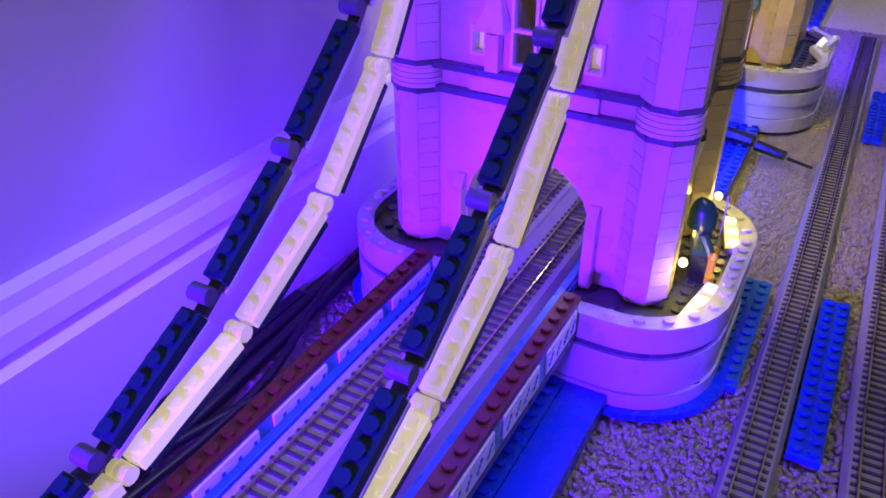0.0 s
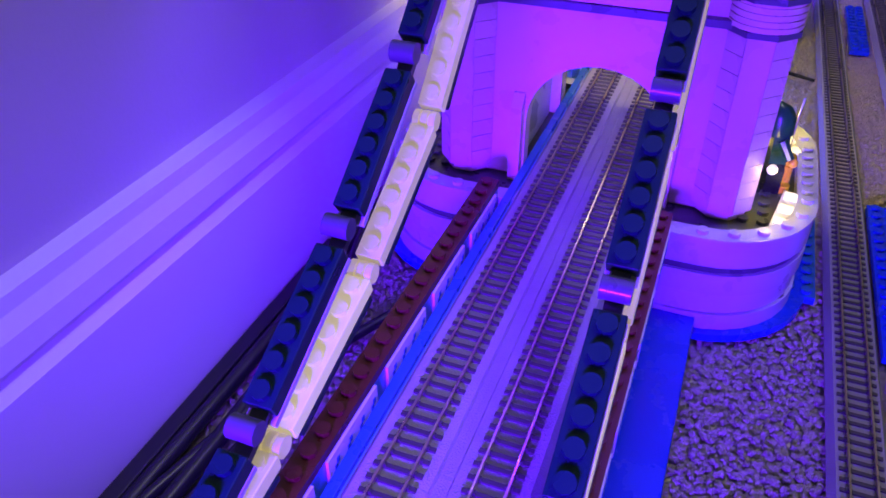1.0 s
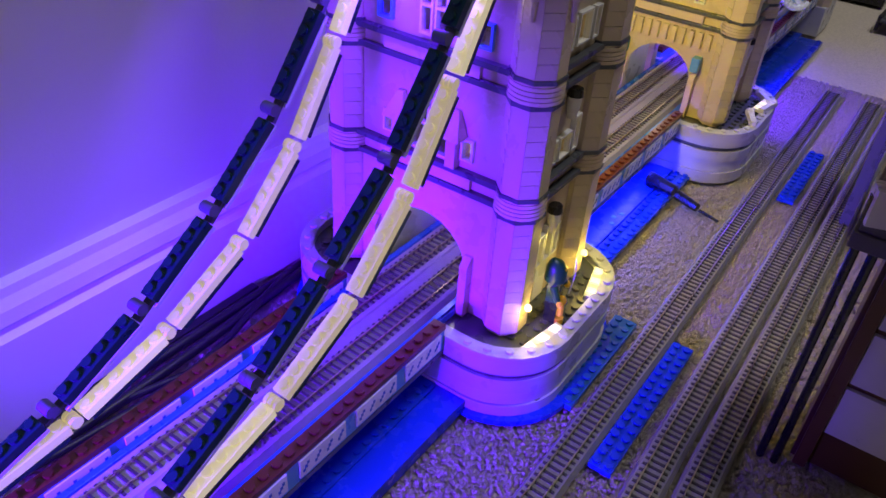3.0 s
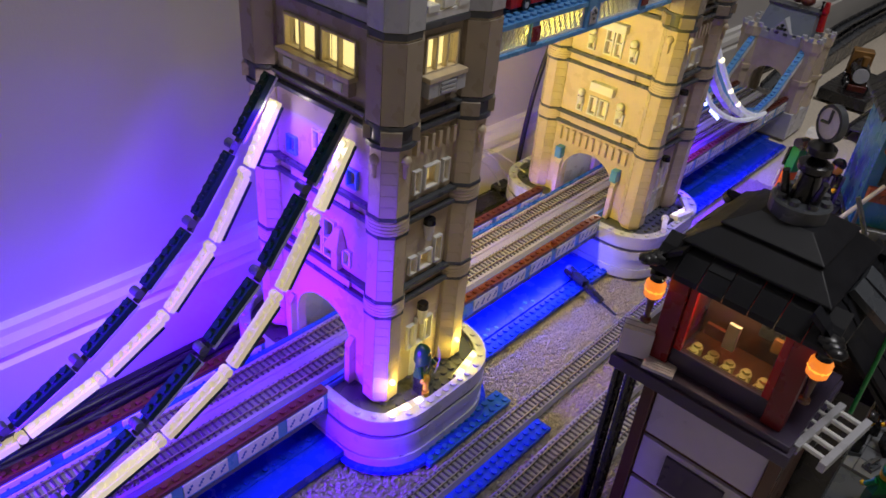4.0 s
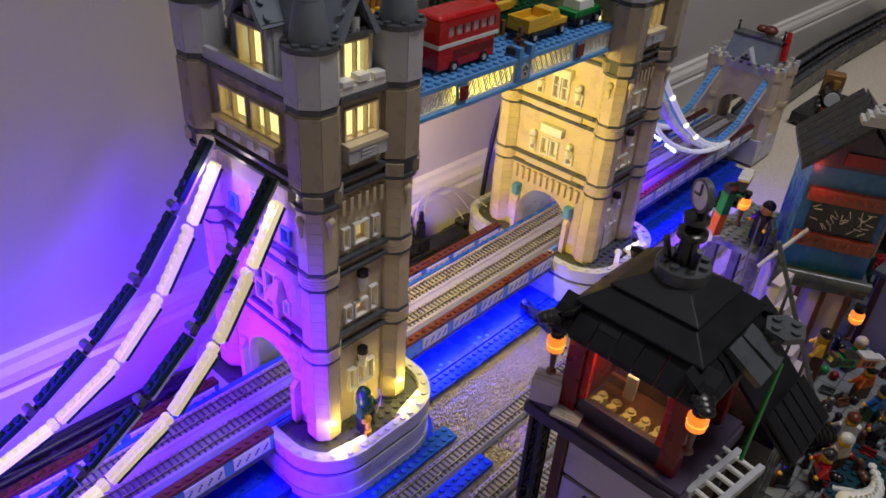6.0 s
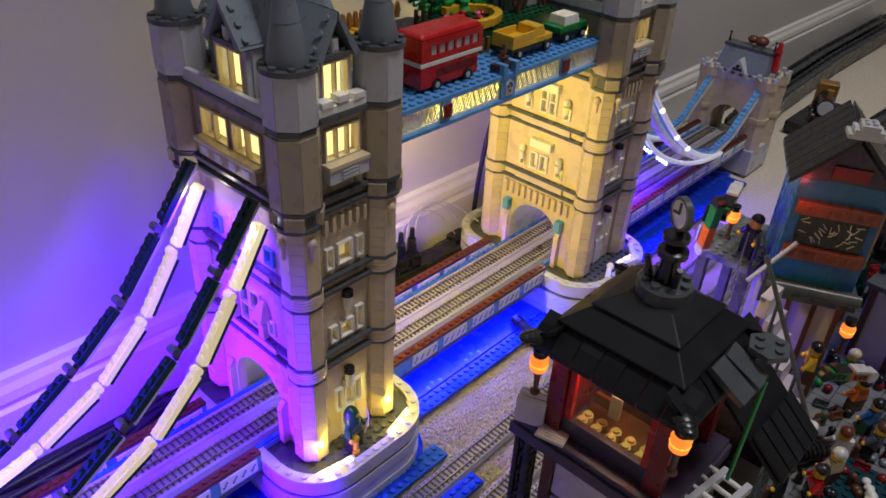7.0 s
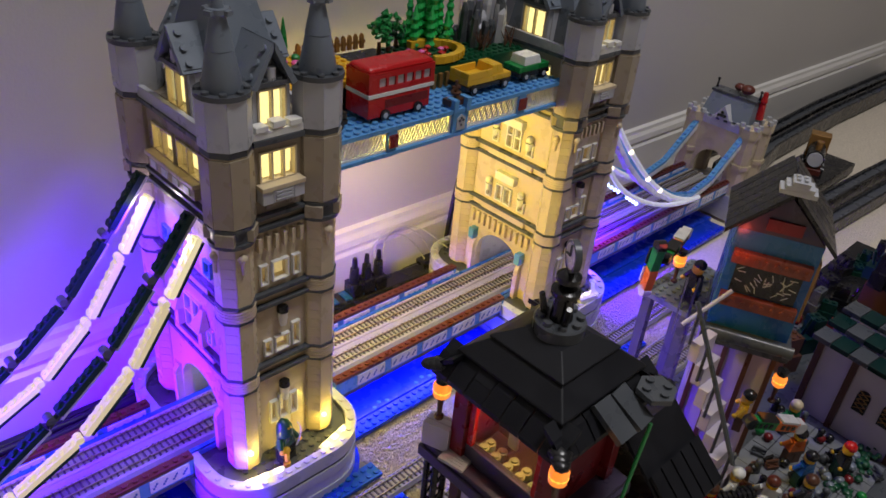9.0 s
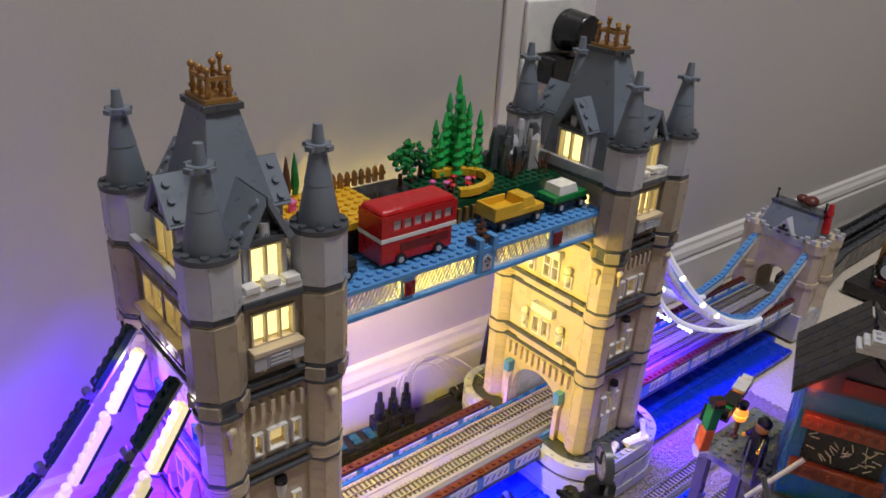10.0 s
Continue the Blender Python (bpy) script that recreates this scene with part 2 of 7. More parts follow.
for x in (-2.0, 4.0):
    rows.append([(x, 0.0, 0.0), (x, -0.014, 0.0), (x, -0.014, 0.0605), (x, -0.0105, 0.0635), (x, -0.0105, 0.0660), (x, -0.0125, 0.0690), (x, -0.0110, 0.0765), (x, -0.0070, 0.0815), (x, -0.0060, 0.0865), (x, 0.0, 0.0885)])
loft(bm, rows)
solid("baseboard", bm, TRIMP, "tall white moulded baseboard along the wall", "baseboard", kind="structure", at=(0, 0.194, 0), turn=TURNW, smooth=False)


def carpet_tufts(x0, x1, y0, y1, step, seed):
    """Loop pile: a field of small upright yarn tufts of uneven size and lean."""
    g = np.random.default_rng(seed)
    gx, gy = np.meshgrid(np.arange(x0, x1, step), np.arange(y0, y1, step))
    c = np.stack([gx.ravel(), gy.ravel()], 1) + g.uniform(-0.45, 0.45, (gx.size, 2)) * step
    n = len(c)
    r, h = g.uniform(0.0014, 0.0023, n), g.uniform(0.0012, 0.0040, n)
    lean, turn = g.uniform(-0.0012, 0.0012, (n, 2)), g.uniform(0, 6.28, n)
    rings = []
    for f, z in ((0.8, 0.0), (1.0, 0.55), (0.62, 0.92)):
        for k in range(5):
            a = turn + k * 1.2566
            rings.append(np.stack([c[:, 0] + lean[:, 0] * z + f * r * np.cos(a), c[:, 1] + lean[:, 1] * z + f * r * np.sin(a), -0.0046 + h * z], 1))
    rings.append(np.stack([c[:, 0] + lean[:, 0], c[:, 1] + lean[:, 1], -0.0046 + h], 1))
    verts = np.stack(rings, 1).reshape(-1, 3)
    one = [(b + k, b + (k + 1) % 5, b + 5 + (k + 1) % 5, b + 5 + k) for b in (0, 5) for k in range(5)] + [(10 + k, 10 + (k + 1) % 5, 15, 15) for k in range(5)]
    base = np.arange(n) * 16
    faces = [tuple(int(b) + q for q in (f[:3] if f[2] == f[3] else f)) for b in base for f in one]
    me = bpy.data.meshes.new("carpet_pile")
    me.from_pydata(verts.tolist(), [], faces)
    me.shade_smooth()
    me.materials.append(CARPET)
    return me


tagged(new("carpet_pile", carpet_tufts(-0.24, 0.66, -0.205, 0.02, 0.0026, 3)), "pale beige loop-pile carpet round the bridge", "carpet", kind="stuff")
tagged(new("carpet_pile", carpet_tufts(-0.24, 0.40, 0.09, 0.18, 0.0030, 4)), "pale beige loop-pile carpet between bridge and wall", "carpet", kind="stuff")
bm = bmesh.new()
box(bm, -2.0, -2.5, -0.03, 4.0, 0.22, -0.0048)
solid("floor", bm, CARPET, "pale beige carpeted floor of the room", "floor", kind="structure")

# ---- the bridge tower ----
CY = 0.058
HX, HY, TX = 0.0340, 0.058, 0.0380
OCT = math.pi / 8


def oct_faces(name, z0, z1, r, t, material):
    """One flat slab of an eight-sided turret, facing +x, shared by the faces of one storey."""
    ap, w = r * math.cos(OCT), 2 * r * math.sin(OCT)
    bm = bmesh.new()
    box(bm, ap - t, -w / 2 + 0.0002, z0, ap, w / 2 - 0.0002, z1)
    return mesh_of(name, bm, material)


def turret(parent, x, y, shared):
    """A corner turret with panels, stacked bricks, ring mouldings and a slate cone."""
    bm = bmesh.new()
    for z0, z1, r in ((0.046, 0.3185, 0.0112), (0.266, 0.3185, 0.0150), (0.3185, 0.352, 0.0150)):
        cyl(bm, x, y, z0, z1, r, n=8, a0=OCT)
    body = part("turret", bm, TAN, parent, "tan corner turret", smooth=False)
    sx, sy = (1 if x > 0 else -1), (1 if y > 0 else -1)
    for z0, z1, r in ((0.050, 0.1255, 0.0134), (0.1405, 0.1895, 0.0134), (0.2045, 0.2515, 0.0134)):
        for k in range(8):
            ca, sa = math.cos(k * math.pi / 4), math.sin(k * math.pi / 4)
            if k % 2 == 1:
                n = max(3, round((z1 - z0) / 0.0078))
                h = (z1 - z0) / n
                for i in range(n):
                    piece("brick", shared["brick%d" % round(h * 1e6)], body, pose(x, y, z0 + i * h, 0, 0, 45 * k))
            else:
                piece("panel", shared["panel%d" % round(z0 * 1e4)], body, pose(x, y, 0, 0, 0, 45 * k))
    for z0 in (0.268, 0.3205):
        for k in range(8):
            piece("panel", shared["panel%d" % round(z0 * 1e4)], body, pose(x, y, 0, 0, 0, 45 * k))
    for zc in (0.1255, 0.1895):
        bm = bmesh.new()
        for i in range(4):
            cyl(bm, x, y, zc + 0.0025 + i * 0.0024, zc + 0.0025 + i * 0.0024 + 0.0019, 0.0139, n=20)
        cyl(bm, x, y, zc + 0.001, zc + 0.014, 0.0131, n=20)
        part("ring_moulding", bm, TAN, body, "ribbed tan ring moulding")
        for z in (zc, zc + 0.0128):
            bm = bmesh.new()
            cyl(bm, x, y, z, z + 0.0022, 0.0144, n=8, a0=OCT)
            part("ring_plate", bm, DGREY, body, "dark grey ring plate", smooth=False)
    bm = bmesh.new()
    cyl(bm, x, y, 0.2515, 0.2545, 0.0156, n=16)
    cyl(bm, x, y, 0.2545, 0.2640, 0.0138, n=16)
    cyl(bm, x, y, 0.2640, 0.2665, 0.0160, n=16)
    part("collar", bm, DGREY, body, "dark grey stepped collar")
    for k in range(4):
        a = math.pi / 4 + k * math.pi / 2
        bm = bmesh.new()
        box(bm, 0.0108, -0.0062, 0.2547, 0.0166, 0.0062, 0.2638, Matrix.Translation((x, y, 0)) @ Matrix.Rotation(a, 4, "Z"))
        part("collar_block", bm, SHADETAN, body, "tan block in the collar, in shaded tan", bevel=0.0004)
    for sgx, sgy in ((sx, 0), (0, sy)):
        bm = bmesh.new()
        cxx, cyy = x + sgx * 0.0132, y + sgy * 0.0132
        blob(bm, cxx, cyy, 0.243, 0.0035, 1.0)
        cyl(bm, cxx, cyy, 0.231, 0.243, 0.0012, 0.0022, n=8)
        part("scroll", bm, TAN, body, "tan carved scroll")
    bm = bmesh.new()
    cyl(bm, x, y, 0.3158, 0.3195, 0.0158, n=8, a0=OCT)
    part("ring_plate", bm, DGREY, body, "dark grey ring plate", smooth=False)
    bm = bmesh.new()
    cyl(bm, x, y, 0.352, 0.3552, 0.0172, n=20)
    for i in range(8):
        stud(bm, x + 0.0140 * math.cos(i * math.pi / 4 + 0.3), y + 0.0140 * math.sin(i * math.pi / 4 + 0.3), 0.3552)
    part("cap_plate", bm, DGREY, body, "dark grey round cap plate with studs")
    bm = bmesh.new()
    loft(bm, [ring(x, y, 0.3552, 0.0122, 24), ring(x, y, 0.3560, 0.0125, 24), ring(x, y, 0.3785, 0.0080, 24), ring(x, y, 0.3790, 0.0083, 24), ring(x, y, 0.3965, 0.0048, 24)])
    part("cone", bm, SLATE, body, "slate grey cone roof")
    bm = bmesh.new()
    loft(bm, [ring(x, y, 0.3965, 0.0048, 16), ring(x, y, 0.3985, 0.0055, 16), ring(x, y, 0.3990, 0.0068, 16), ring(x, y, 0.4020, 0.0068, 16), ring(x, y, 0.4022, 0.0038, 16), ring(x, y, 0.4130, 0.0026, 16)])
    for k in range(4):
        a = k * math.pi / 2 + 0.4
        box(bm, 0.005, -0.0024, 0.3988, 0.0090, 0.0024, 0.4016, Matrix.Translation((x, y, 0)) @ Matrix.Rotation(a, 4, "Z"))
    part("finial", bm, SLATE, body, "slate grey finial")
    return body


def window(parent, m, u0, u1, z0, z1, panes, frame_mat=WHITE, glow=LED, bar=0.0013, out=0.0015, rows=1):
    """A framed window in a wall whose outer face is depth 0, with panes and a lit board behind."""
    bm = bmesh.new()
    w = (u1 - u0 - bar) / panes
    h = (z1 - z0 - bar) / rows
    wall(bm, u0, u1, z0, z1, -out, 0.0022, [(u0 + bar + i * w, u0 + (i + 1) * w, z0 + bar + j * h, z0 + (j + 1) * h) for i in range(panes) for j in range(rows)], m)
    fr = part("window_frame", bm, frame_mat, parent, smooth=False)
    for i in range(panes):
        bm = bmesh.new()
        box(bm, u0 + bar * 0.5 + i * w, 0.0006, z0 + bar * 0.5, u0 + (i + 1) * w + bar * 0.5, 0.0011, z1 - bar * 0.5, m)
        p = part("pane", bm, PANE, fr, smooth=False)
        p.visible_shadow = False
    if glow:
        bm = bmesh.new()
        box(bm, u0 - 0.001, 0.0085, z0 - 0.001, u1 + 0.001, 0.0095, z1 + 0.001, m)
        part("light_board", bm, glow, fr, "glowing warm light board", smooth=False)
    return fr


def band(parent, m, u0, u1, z0, z1, d, material, name="band", label=""):
    bm = bmesh.new()
    box(bm, u0, -d, z0, u1, 0.001, z1, m)
    return part(name, bm, material, parent, label, smooth=False, bevel=0.0004)


def figurine_post(parent, m, u, z, d):
    """A small white niche statue base with a dark cap."""
    bm = bmesh.new()
    c = m @ Vector((u, -d, 0))
    cyl(bm, c.x, c.y, z, z + 0.006, 0.0024, 0.0034, n=10)
    cyl(bm, c.x, c.y, z + 0.006, z + 0.0125, 0.0036, 0.0040, n=12)
    p = part("bracket", bm, WHITE, parent, "white round bracket")
    bm = bmesh.new()
    cyl(bm, c.x, c.y, z + 0.0125, z + 0.0165, 0.0044, 0.0040, n=12)
    part("bracket_cap", bm, BLACK, p, "black round cap")


def gable(parent, m, u, w, d0):
    """A dormer with a lit double window, two slate slopes and a dark gable."""
    bm = bmesh.new()
    wall(bm, u - w, u + w, 0.3205, 0.351, 0.0, 0.004, [(u - w + 0.003, u + w - 0.003, 0.323, 0.349)], m)
    for s in (-1, 1):
        box(bm, u + s * w - 0.0012, 0.004, 0.3205, u + s * w + 0.0012, d0, 0.351, m)
    body = part("dormer", bm, LGREY, parent, "grey dormer with a lit window", smooth=False)
    window(body, m, u - w + 0.003, u + w - 0.003, 0.323, 0.349, 2, TAN)
    bm = bmesh.new()
    box(bm, u - w - 0.002, -0.004, 0.351, u + w + 0.002, d0, 0.354, m)
    for i in range(5):
        c = Vector((u - w + (i + 0.5) * 2 * w / 5, -0.0005, 0))
        stud(bm, c.x, c.y, 0.354, m)
    part("dormer_plate", bm, DGREY, body, "dark grey studded plate", smooth=False)
    bm = bmesh.new()
    loft(bm, [[(u - w * 0.8, 0.004, 0.354), (u + w * 0.8, 0.004, 0.354), (u, 0.004, 0.372)], [(u - w * 0.8, d0, 0.354), (u + w * 0.8, d0, 0.354), (u, d0, 0.372)]], m)
    part("gable", bm, DGREY, body, "dark recessed gable", smooth=False)
    bm = bmesh.new()
    cyl(bm, u, 0.0005, 0.354, 0.362, 0.0034, n=12, m=m)
    part("urn", bm, LGREY, body, "light grey round brick in the gable")
    for s in (-1, 1):
        bm = bmesh.new()
        h, run = 0.378 - 0.352, w + 0.003
        ang = math.atan2(h, run)
        loft(bm, [[(u + s * run, -0.005, 0.352), (u + s * run, d0, 0.352), (u + s * (run - 0.004), d0, 0.350), (u + s * (run - 0.004), -0.005, 0.350)],
                  [(u + s * 0.0005, -0.005, 0.378), (u + s * 0.0005, d0, 0.378), (u + s * 0.0005, d0, 0.3735), (u + s * 0.0005, -0.005, 0.3735)]], m)
        L = math.hypot(h, run)
        for i in range(3):
            f = (i + 0.6) / 3.2
            base = m @ pose(u + s * run * (1 - f), 0.001, 0.352 + h * f) @ Matrix.Rotation(s * ang, 4, "Y")
            stud(bm, 0, 0, 0.0005, base)
        part("dormer_slope", bm, SLATE, body, "slate grey studded slope", smooth=False)


def rounded(hx, hy, r, n=8):
    pts = []
    for cx, cy, a in ((hx - r, hy - r, 0), (-hx + r, hy - r, 90), (-hx + r, -hy + r, 180), (hx - r, -hy + r, 270)):
        for i in range(n + 1):
            t = radians(a + 90 * i / n)
            pts.append((cx + r * math.cos(t), cy + r * math.sin(t)))
    return pts


TURRET_PARTS = ("turret", "ring_moulding", "ring_plate", "collar", "collar_block", "scroll", "cap_plate", "cone", "finial", "pier")


def storey(z):
    """Height of a wall point once the storeys have their true heights."""
    knots = ((0.0, 0.0), (0.050, 0.050), (0.119, 0.1255), (0.183, 0.1895), (0.2485, 0.2515), (0.266, 0.266), (1.0, 1.0))
    for (a, ta), (b, tb) in zip(knots, knots[1:]):
        if z <= b:
            return ta + (tb - ta) * (z - a) / (b - a)


def bridge_tower():
    T = thing("bridge_tower", (TX, CY, 0), "tan and grey toy brick bridge tower with lit windows and spires", "toy tower", "bridge towers")
    # pier
    bm = bmesh.new()
    prism(bm, rounded(0.0665, 0.095, 0.042), 0.000, 0.0445)
    pier = part("pier", bm, LGREY, T, "light grey rounded pier", smooth=True)
    for z0, z1, g in ((0.0015, 0.0120, 0.001), (0.0124, 0.0225, 0.0), (0.0229, 0.0330, 0.001), (0.0370, 0.0505, 0.001)):
        bm = bmesh.new()
        a, b = rounded(0.0675 + g, 0.096 + g, 0.043), rounded(0.060, 0.0885, 0.0355)
        loft(bm, [[(x, y, z0) for x, y in b], [(x, y, z0) for x, y in a], [(x, y, z1) for x, y in a], [(x, y, z1) for x, y in b]], cap=False)
        part("pier_course", bm, LGREY, pier, bevel=0.0)
    bm = bmesh.new()
    a, b = rounded(0.067, 0.0955, 0.0425), rounded(0.0605, 0.089, 0.036)
    loft(bm, [[(x, y, 0.0331) for x, y in b], [(x, y, 0.0331) for x, y in a], [(x, y, 0.0369) for x, y in a], [(x, y, 0.0369) for x, y in b]], cap=False)
    part("pier_groove", bm, DGREY, pier, "dark grey groove plate")
    pts = rounded(0.064, 0.0925, 0.0395, 5)
    for half in (-1, 1):
        bm = bmesh.new()
        for i, (x, y) in enumerate(pts):
            x2, y2 = pts[(i + 1) % len(pts)]
            n = max(1, round(math.hypot(x2 - x, y2 - y) / 0.0085))
            for k in range(n):
                px, py = x + (x2 - x) * k / n, y + (y2 - y) * k / n
                if py * half > 0 and (abs(py) > 0.045 or abs(px) < 0.0585):
                    stud(bm, px, py, 0.0505)
        part("rim_studs", bm, LGREY, pier, "studs on the pier rim")
    bm = bmesh.new()
    prism(bm, rounded(0.0598, 0.0883, 0.0353), 0.0440, 0.0452)
    part("pier_floor", bm, DGREY, pier, "dark grey floor inside the pier rim")
    for s in (-1, 1):
        bm = bmesh.new()
        for i in range(11):
            for j in range(4):
                x, y = -0.040 + i * S, s * (0.060 + j * S)
                if abs(y) + abs(x) * 0.35 < 0.094:
                    stud(bm, x, y, 0.0452)
        part("pier_floor_studs", bm, DGREY, pier, "studded floor of the pier")
        for sx in (-1, 1):
            for z in (0.010, 0.024, 0.0385):
                bm = bmesh.new()
                cyl(bm, sx * 0.0415, s * 0.0895, z, z + 0.0020, 0.0034, n=10)
                part("joint_slot", bm, BLACK, pier, "dark gap between curved bricks")
    # shared turret pieces
    shared = {}
    for z0, z1, r in ((0.050, 0.1255, 0.0134), (0.1405, 0.1895, 0.0134), (0.2045, 0.2515, 0.0134)):
        shared["panel%d" % round(z0 * 1e4)] = oct_faces("panel", z0, z1, r, 0.003, TAN)
        n = max(3, round((z1 - z0) / 0.0078))
        h = (z1 - z0) / n
        key = "brick%d" % round(h * 1e6)
        if key not in shared:
            shared[key] = oct_faces("brick", 0.00012, h - 0.00012, r + 0.0001, 0.003, TAN)
    shared["panel2680"] = oct_faces("panel", 0.2672, 0.3145, 0.0168, 0.003, SHADETAN)
    shared["panel3205"] = oct_faces("panel", 0.3203, 0.3518, 0.0168, 0.003, LGREY)
    for x in (-HX, HX):
        for y in (-HY, HY):
            turret(T, x, y, shared)
    # walls: frames of reference, u along the face, depth inwards
    FO = Matrix(((0, 1, 0, -0.0385), (-1, 0, 0, 0), (0, 0, 1, 0), (0, 0, 0, 1)))
    FI = Matrix(((0, -1, 0, 0.0385), (1, 0, 0, 0), (0, 0, 1, 0), (0, 0, 0, 1)))
    FS = Matrix(((1, 0, 0, 0), (0, 1, 0, -0.0615), (0, 0, 1, 0), (0, 0, 0, 1)))
    FN = Matrix(((-1, 0, 0, 0), (0, -1, 0, 0.0615), (0, 0, 1, 0), (0, 0, 0, 1)))
    for f, inner in ((FO, False), (FI, True)):
        # arch storey
        bm = bmesh.new()
        wall(bm, -0.050, 0.050, 0.046, 0.121, 0.0, 0.008, [(-0.0305, 0.0305, 0.046, 0.121)], f)
        n = 14
        for i in range(n):
            a0, a1 = math.pi * i / n, math.pi * (i + 1) / n
            p0, p1 = (-0.0305 * math.cos(a0), 0.072 + 0.0265 * math.sin(a0)), (-0.0305 * math.cos(a1), 0.072 + 0.0265 * math.sin(a1))
            loft(bm, [[(p0[0], 0, p0[1]), (p1[0], 0, p1[1]), (p1[0], 0, 0.121), (p0[0], 0, 0.121)], [(p0[0], 0.008, p0[1]), (p1[0], 0.008, p1[1]), (p1[0], 0.008, 0.121), (p0[0], 0.008, 0.121)]], f)
        w = part("arch_wall", bm, TAN, T, "tan wall with a rounded arch", smooth=False)
        for s in (-1, 1):
            bm = bmesh.new()
            box(bm, s * 0.0335 - 0.0025, -0.006, 0.046, s * 0.0335 + 0.0025, 0.0, 0.079, f)
            loft(bm, [[(s * 0.0335 - 0.0025, -0.006, 0.079), (s * 0.0335 + 0.0025, -0.006, 0.079), (s * 0.0335 + 0.0025, 0, 0.079), (s * 0.0335 - 0.0025, 0, 0.079)], [(s * 0.0335 - 0.0025, -0.002, 0.084), (s * 0.0335 + 0.0025, -0.002, 0.084), (s * 0.0335 + 0.0025, 0, 0.084), (s * 0.0335 - 0.0025, 0, 0.084)]], f)
            part("arch_post", bm, TAN, w, smooth=False)
            if inner:
                bm = bmesh.new()
                box(bm, s * 0.034 - 0.0036, -0.0085, 0.086, s * 0.034 + 0.0036, 0.0, 0.0975, f)
                part("wall_lamp", bm, AZURE, w, "pale blue wall block", bevel=0.0006)
        if inner:
            for i in range(11):
                bm = bmesh.new()
                box(bm, -0.0410 + i * 0.0078, -0.004, 0.1035, -0.0370 + i * 0.0078, 0.0, 0.1165, f)
                part("corbel", bm, TAN, w, smooth=False, bevel=0.0003)
        # storey two and three walls
        if inner:
            holes2 = [(-0.027, -0.020, 0.1385, 0.151), (-0.014, -0.004, 0.1385, 0.158), (-0.002, 0.008, 0.1385, 0.158), (0.018, 0.027, 0.1385, 0.151)]
            holes3 = [(-0.027, -0.019, 0.203, 0.217), (-0.009, 0.000, 0.203, 0.232), (0.0015, 0.0105, 0.203, 0.232), (0.019, 0.027, 0.203, 0.217)]
        else:
            holes2 = [(-0.030, -0.022, 0.139, 0.152), (-0.011, 0.001, 0.136, 0.168), (0.002, 0.014, 0.136, 0.168), (0.022, 0.030, 0.139, 0.152)]
            holes3 = [(-0.035, -0.025, 0.203, 0.217), (-0.008, 0.000, 0.201, 0.232), (0.001, 0.009, 0.201, 0.232), (0.025, 0.035, 0.203, 0.217)]
        for holes, z0, z1 in ((holes2, 0.134, 0.185), (holes3, 0.198, 0.250)):
            bm = bmesh.new()
            wall(bm, -0.050, 0.050, z0 - 0.013, z1, 0.001, 0.008, holes, f)
            w = part("front_wall", bm, TAN, T, "tan wall with white windows", smooth=False)
            for h in holes:
                window(w, f, *h, 1, AZURE if (not inner and z0 > 0.19 and abs(h[0]) > 0.02) else WHITE, LEDDIM if inner else (LEDDIM if z0 < 0.15 and abs(h[0]) > 0.02 else None), rows=2 if h[3] - h[2] > 0.02 else 1)
            for zb, d, mt in ((z0 - 0.0145, 0.003, DGREY), (z0 - 0.0035, 0.0035, DGREY)):
                band(w, f, -0.049, 0.049, zb, zb + 0.0033, d, mt, "string_course", "dark grey string course")
            band(w, f, -0.030, 0.030, z0 - 0.011, z0 - 0.0040, 0.002, TAN, "tile_band")
            if inner:
                band(w, f, -0.013, 0.013, z0 + 0.031, z0 + 0.040, 0.006, WHITE, "balcony_ledge", "white ledge over the windows")
                for s in (-1, 1):
                    bm = bmesh.new()
                    c = f @ Vector((s * 0.0225, -0.003, 0))
                    cyl(bm, c.x, c.y, z0 + 0.013, z0 + 0.021, 0.0028, 0.0038, n=10)
                    blob(bm, c.x, c.y, z0 + 0.025, 0.0040)
                    part("niche_statue", bm, WHITE, w, "white round niche ornament")
            elif z0 < 0.15:
                for s in (-1, 1):
                    bm = bmesh.new()
                    box(bm, s * 0.018 - 0.003, -0.005, 0.134, s * 0.018 + 0.003, 0.0, 0.150, f)
                    loft(bm, [[(s * 0.018 - 0.007, -0.009, 0.152), (s * 0.018 + 0.007, -0.009, 0.152), (s * 0.018 + 0.007, 0, 0.152), (s * 0.018 - 0.007, 0, 0.152)], [(s * 0.018 - 0.002, -0.002, 0.166), (s * 0.018 + 0.002, -0.002, 0.166), (s * 0.018 + 0.002, 0, 0.166), (s * 0.018 - 0.002, 0, 0.166)]], f)
                    part("hooded_niche", bm, TAN, w, "tan hooded niche", smooth=False)
        # upper storey with a long lit window
        bm = bmesh.new()
        wall(bm, -0.050, 0.050, 0.250, 0.3195, 0.0005, 0.006, [(-0.033, -0.002, 0.283, 0.304), (0.002, 0.033, 0.283, 0.304)], f)
        w = part("upper_wall", bm, SHADETAN, T, "tan upper wall with lit windows, shade put into its colour", smooth=False)
        for u in (-0.033, 0.002):
            window(w, f, u, u + 0.031, 0.283, 0.304, 2, TAN)
        bm = bmesh.new()
        box(bm, -0.034, -0.008, 0.2805, 0.034, 0.0, 0.2835, f)
        part("window_sill", bm, TAN, w, "tan window sill", bevel=0.0004)
        bm = bmesh.new()
        box(bm, -0.032, -0.006, 0.271, 0.032, 0.0, 0.2803, f)
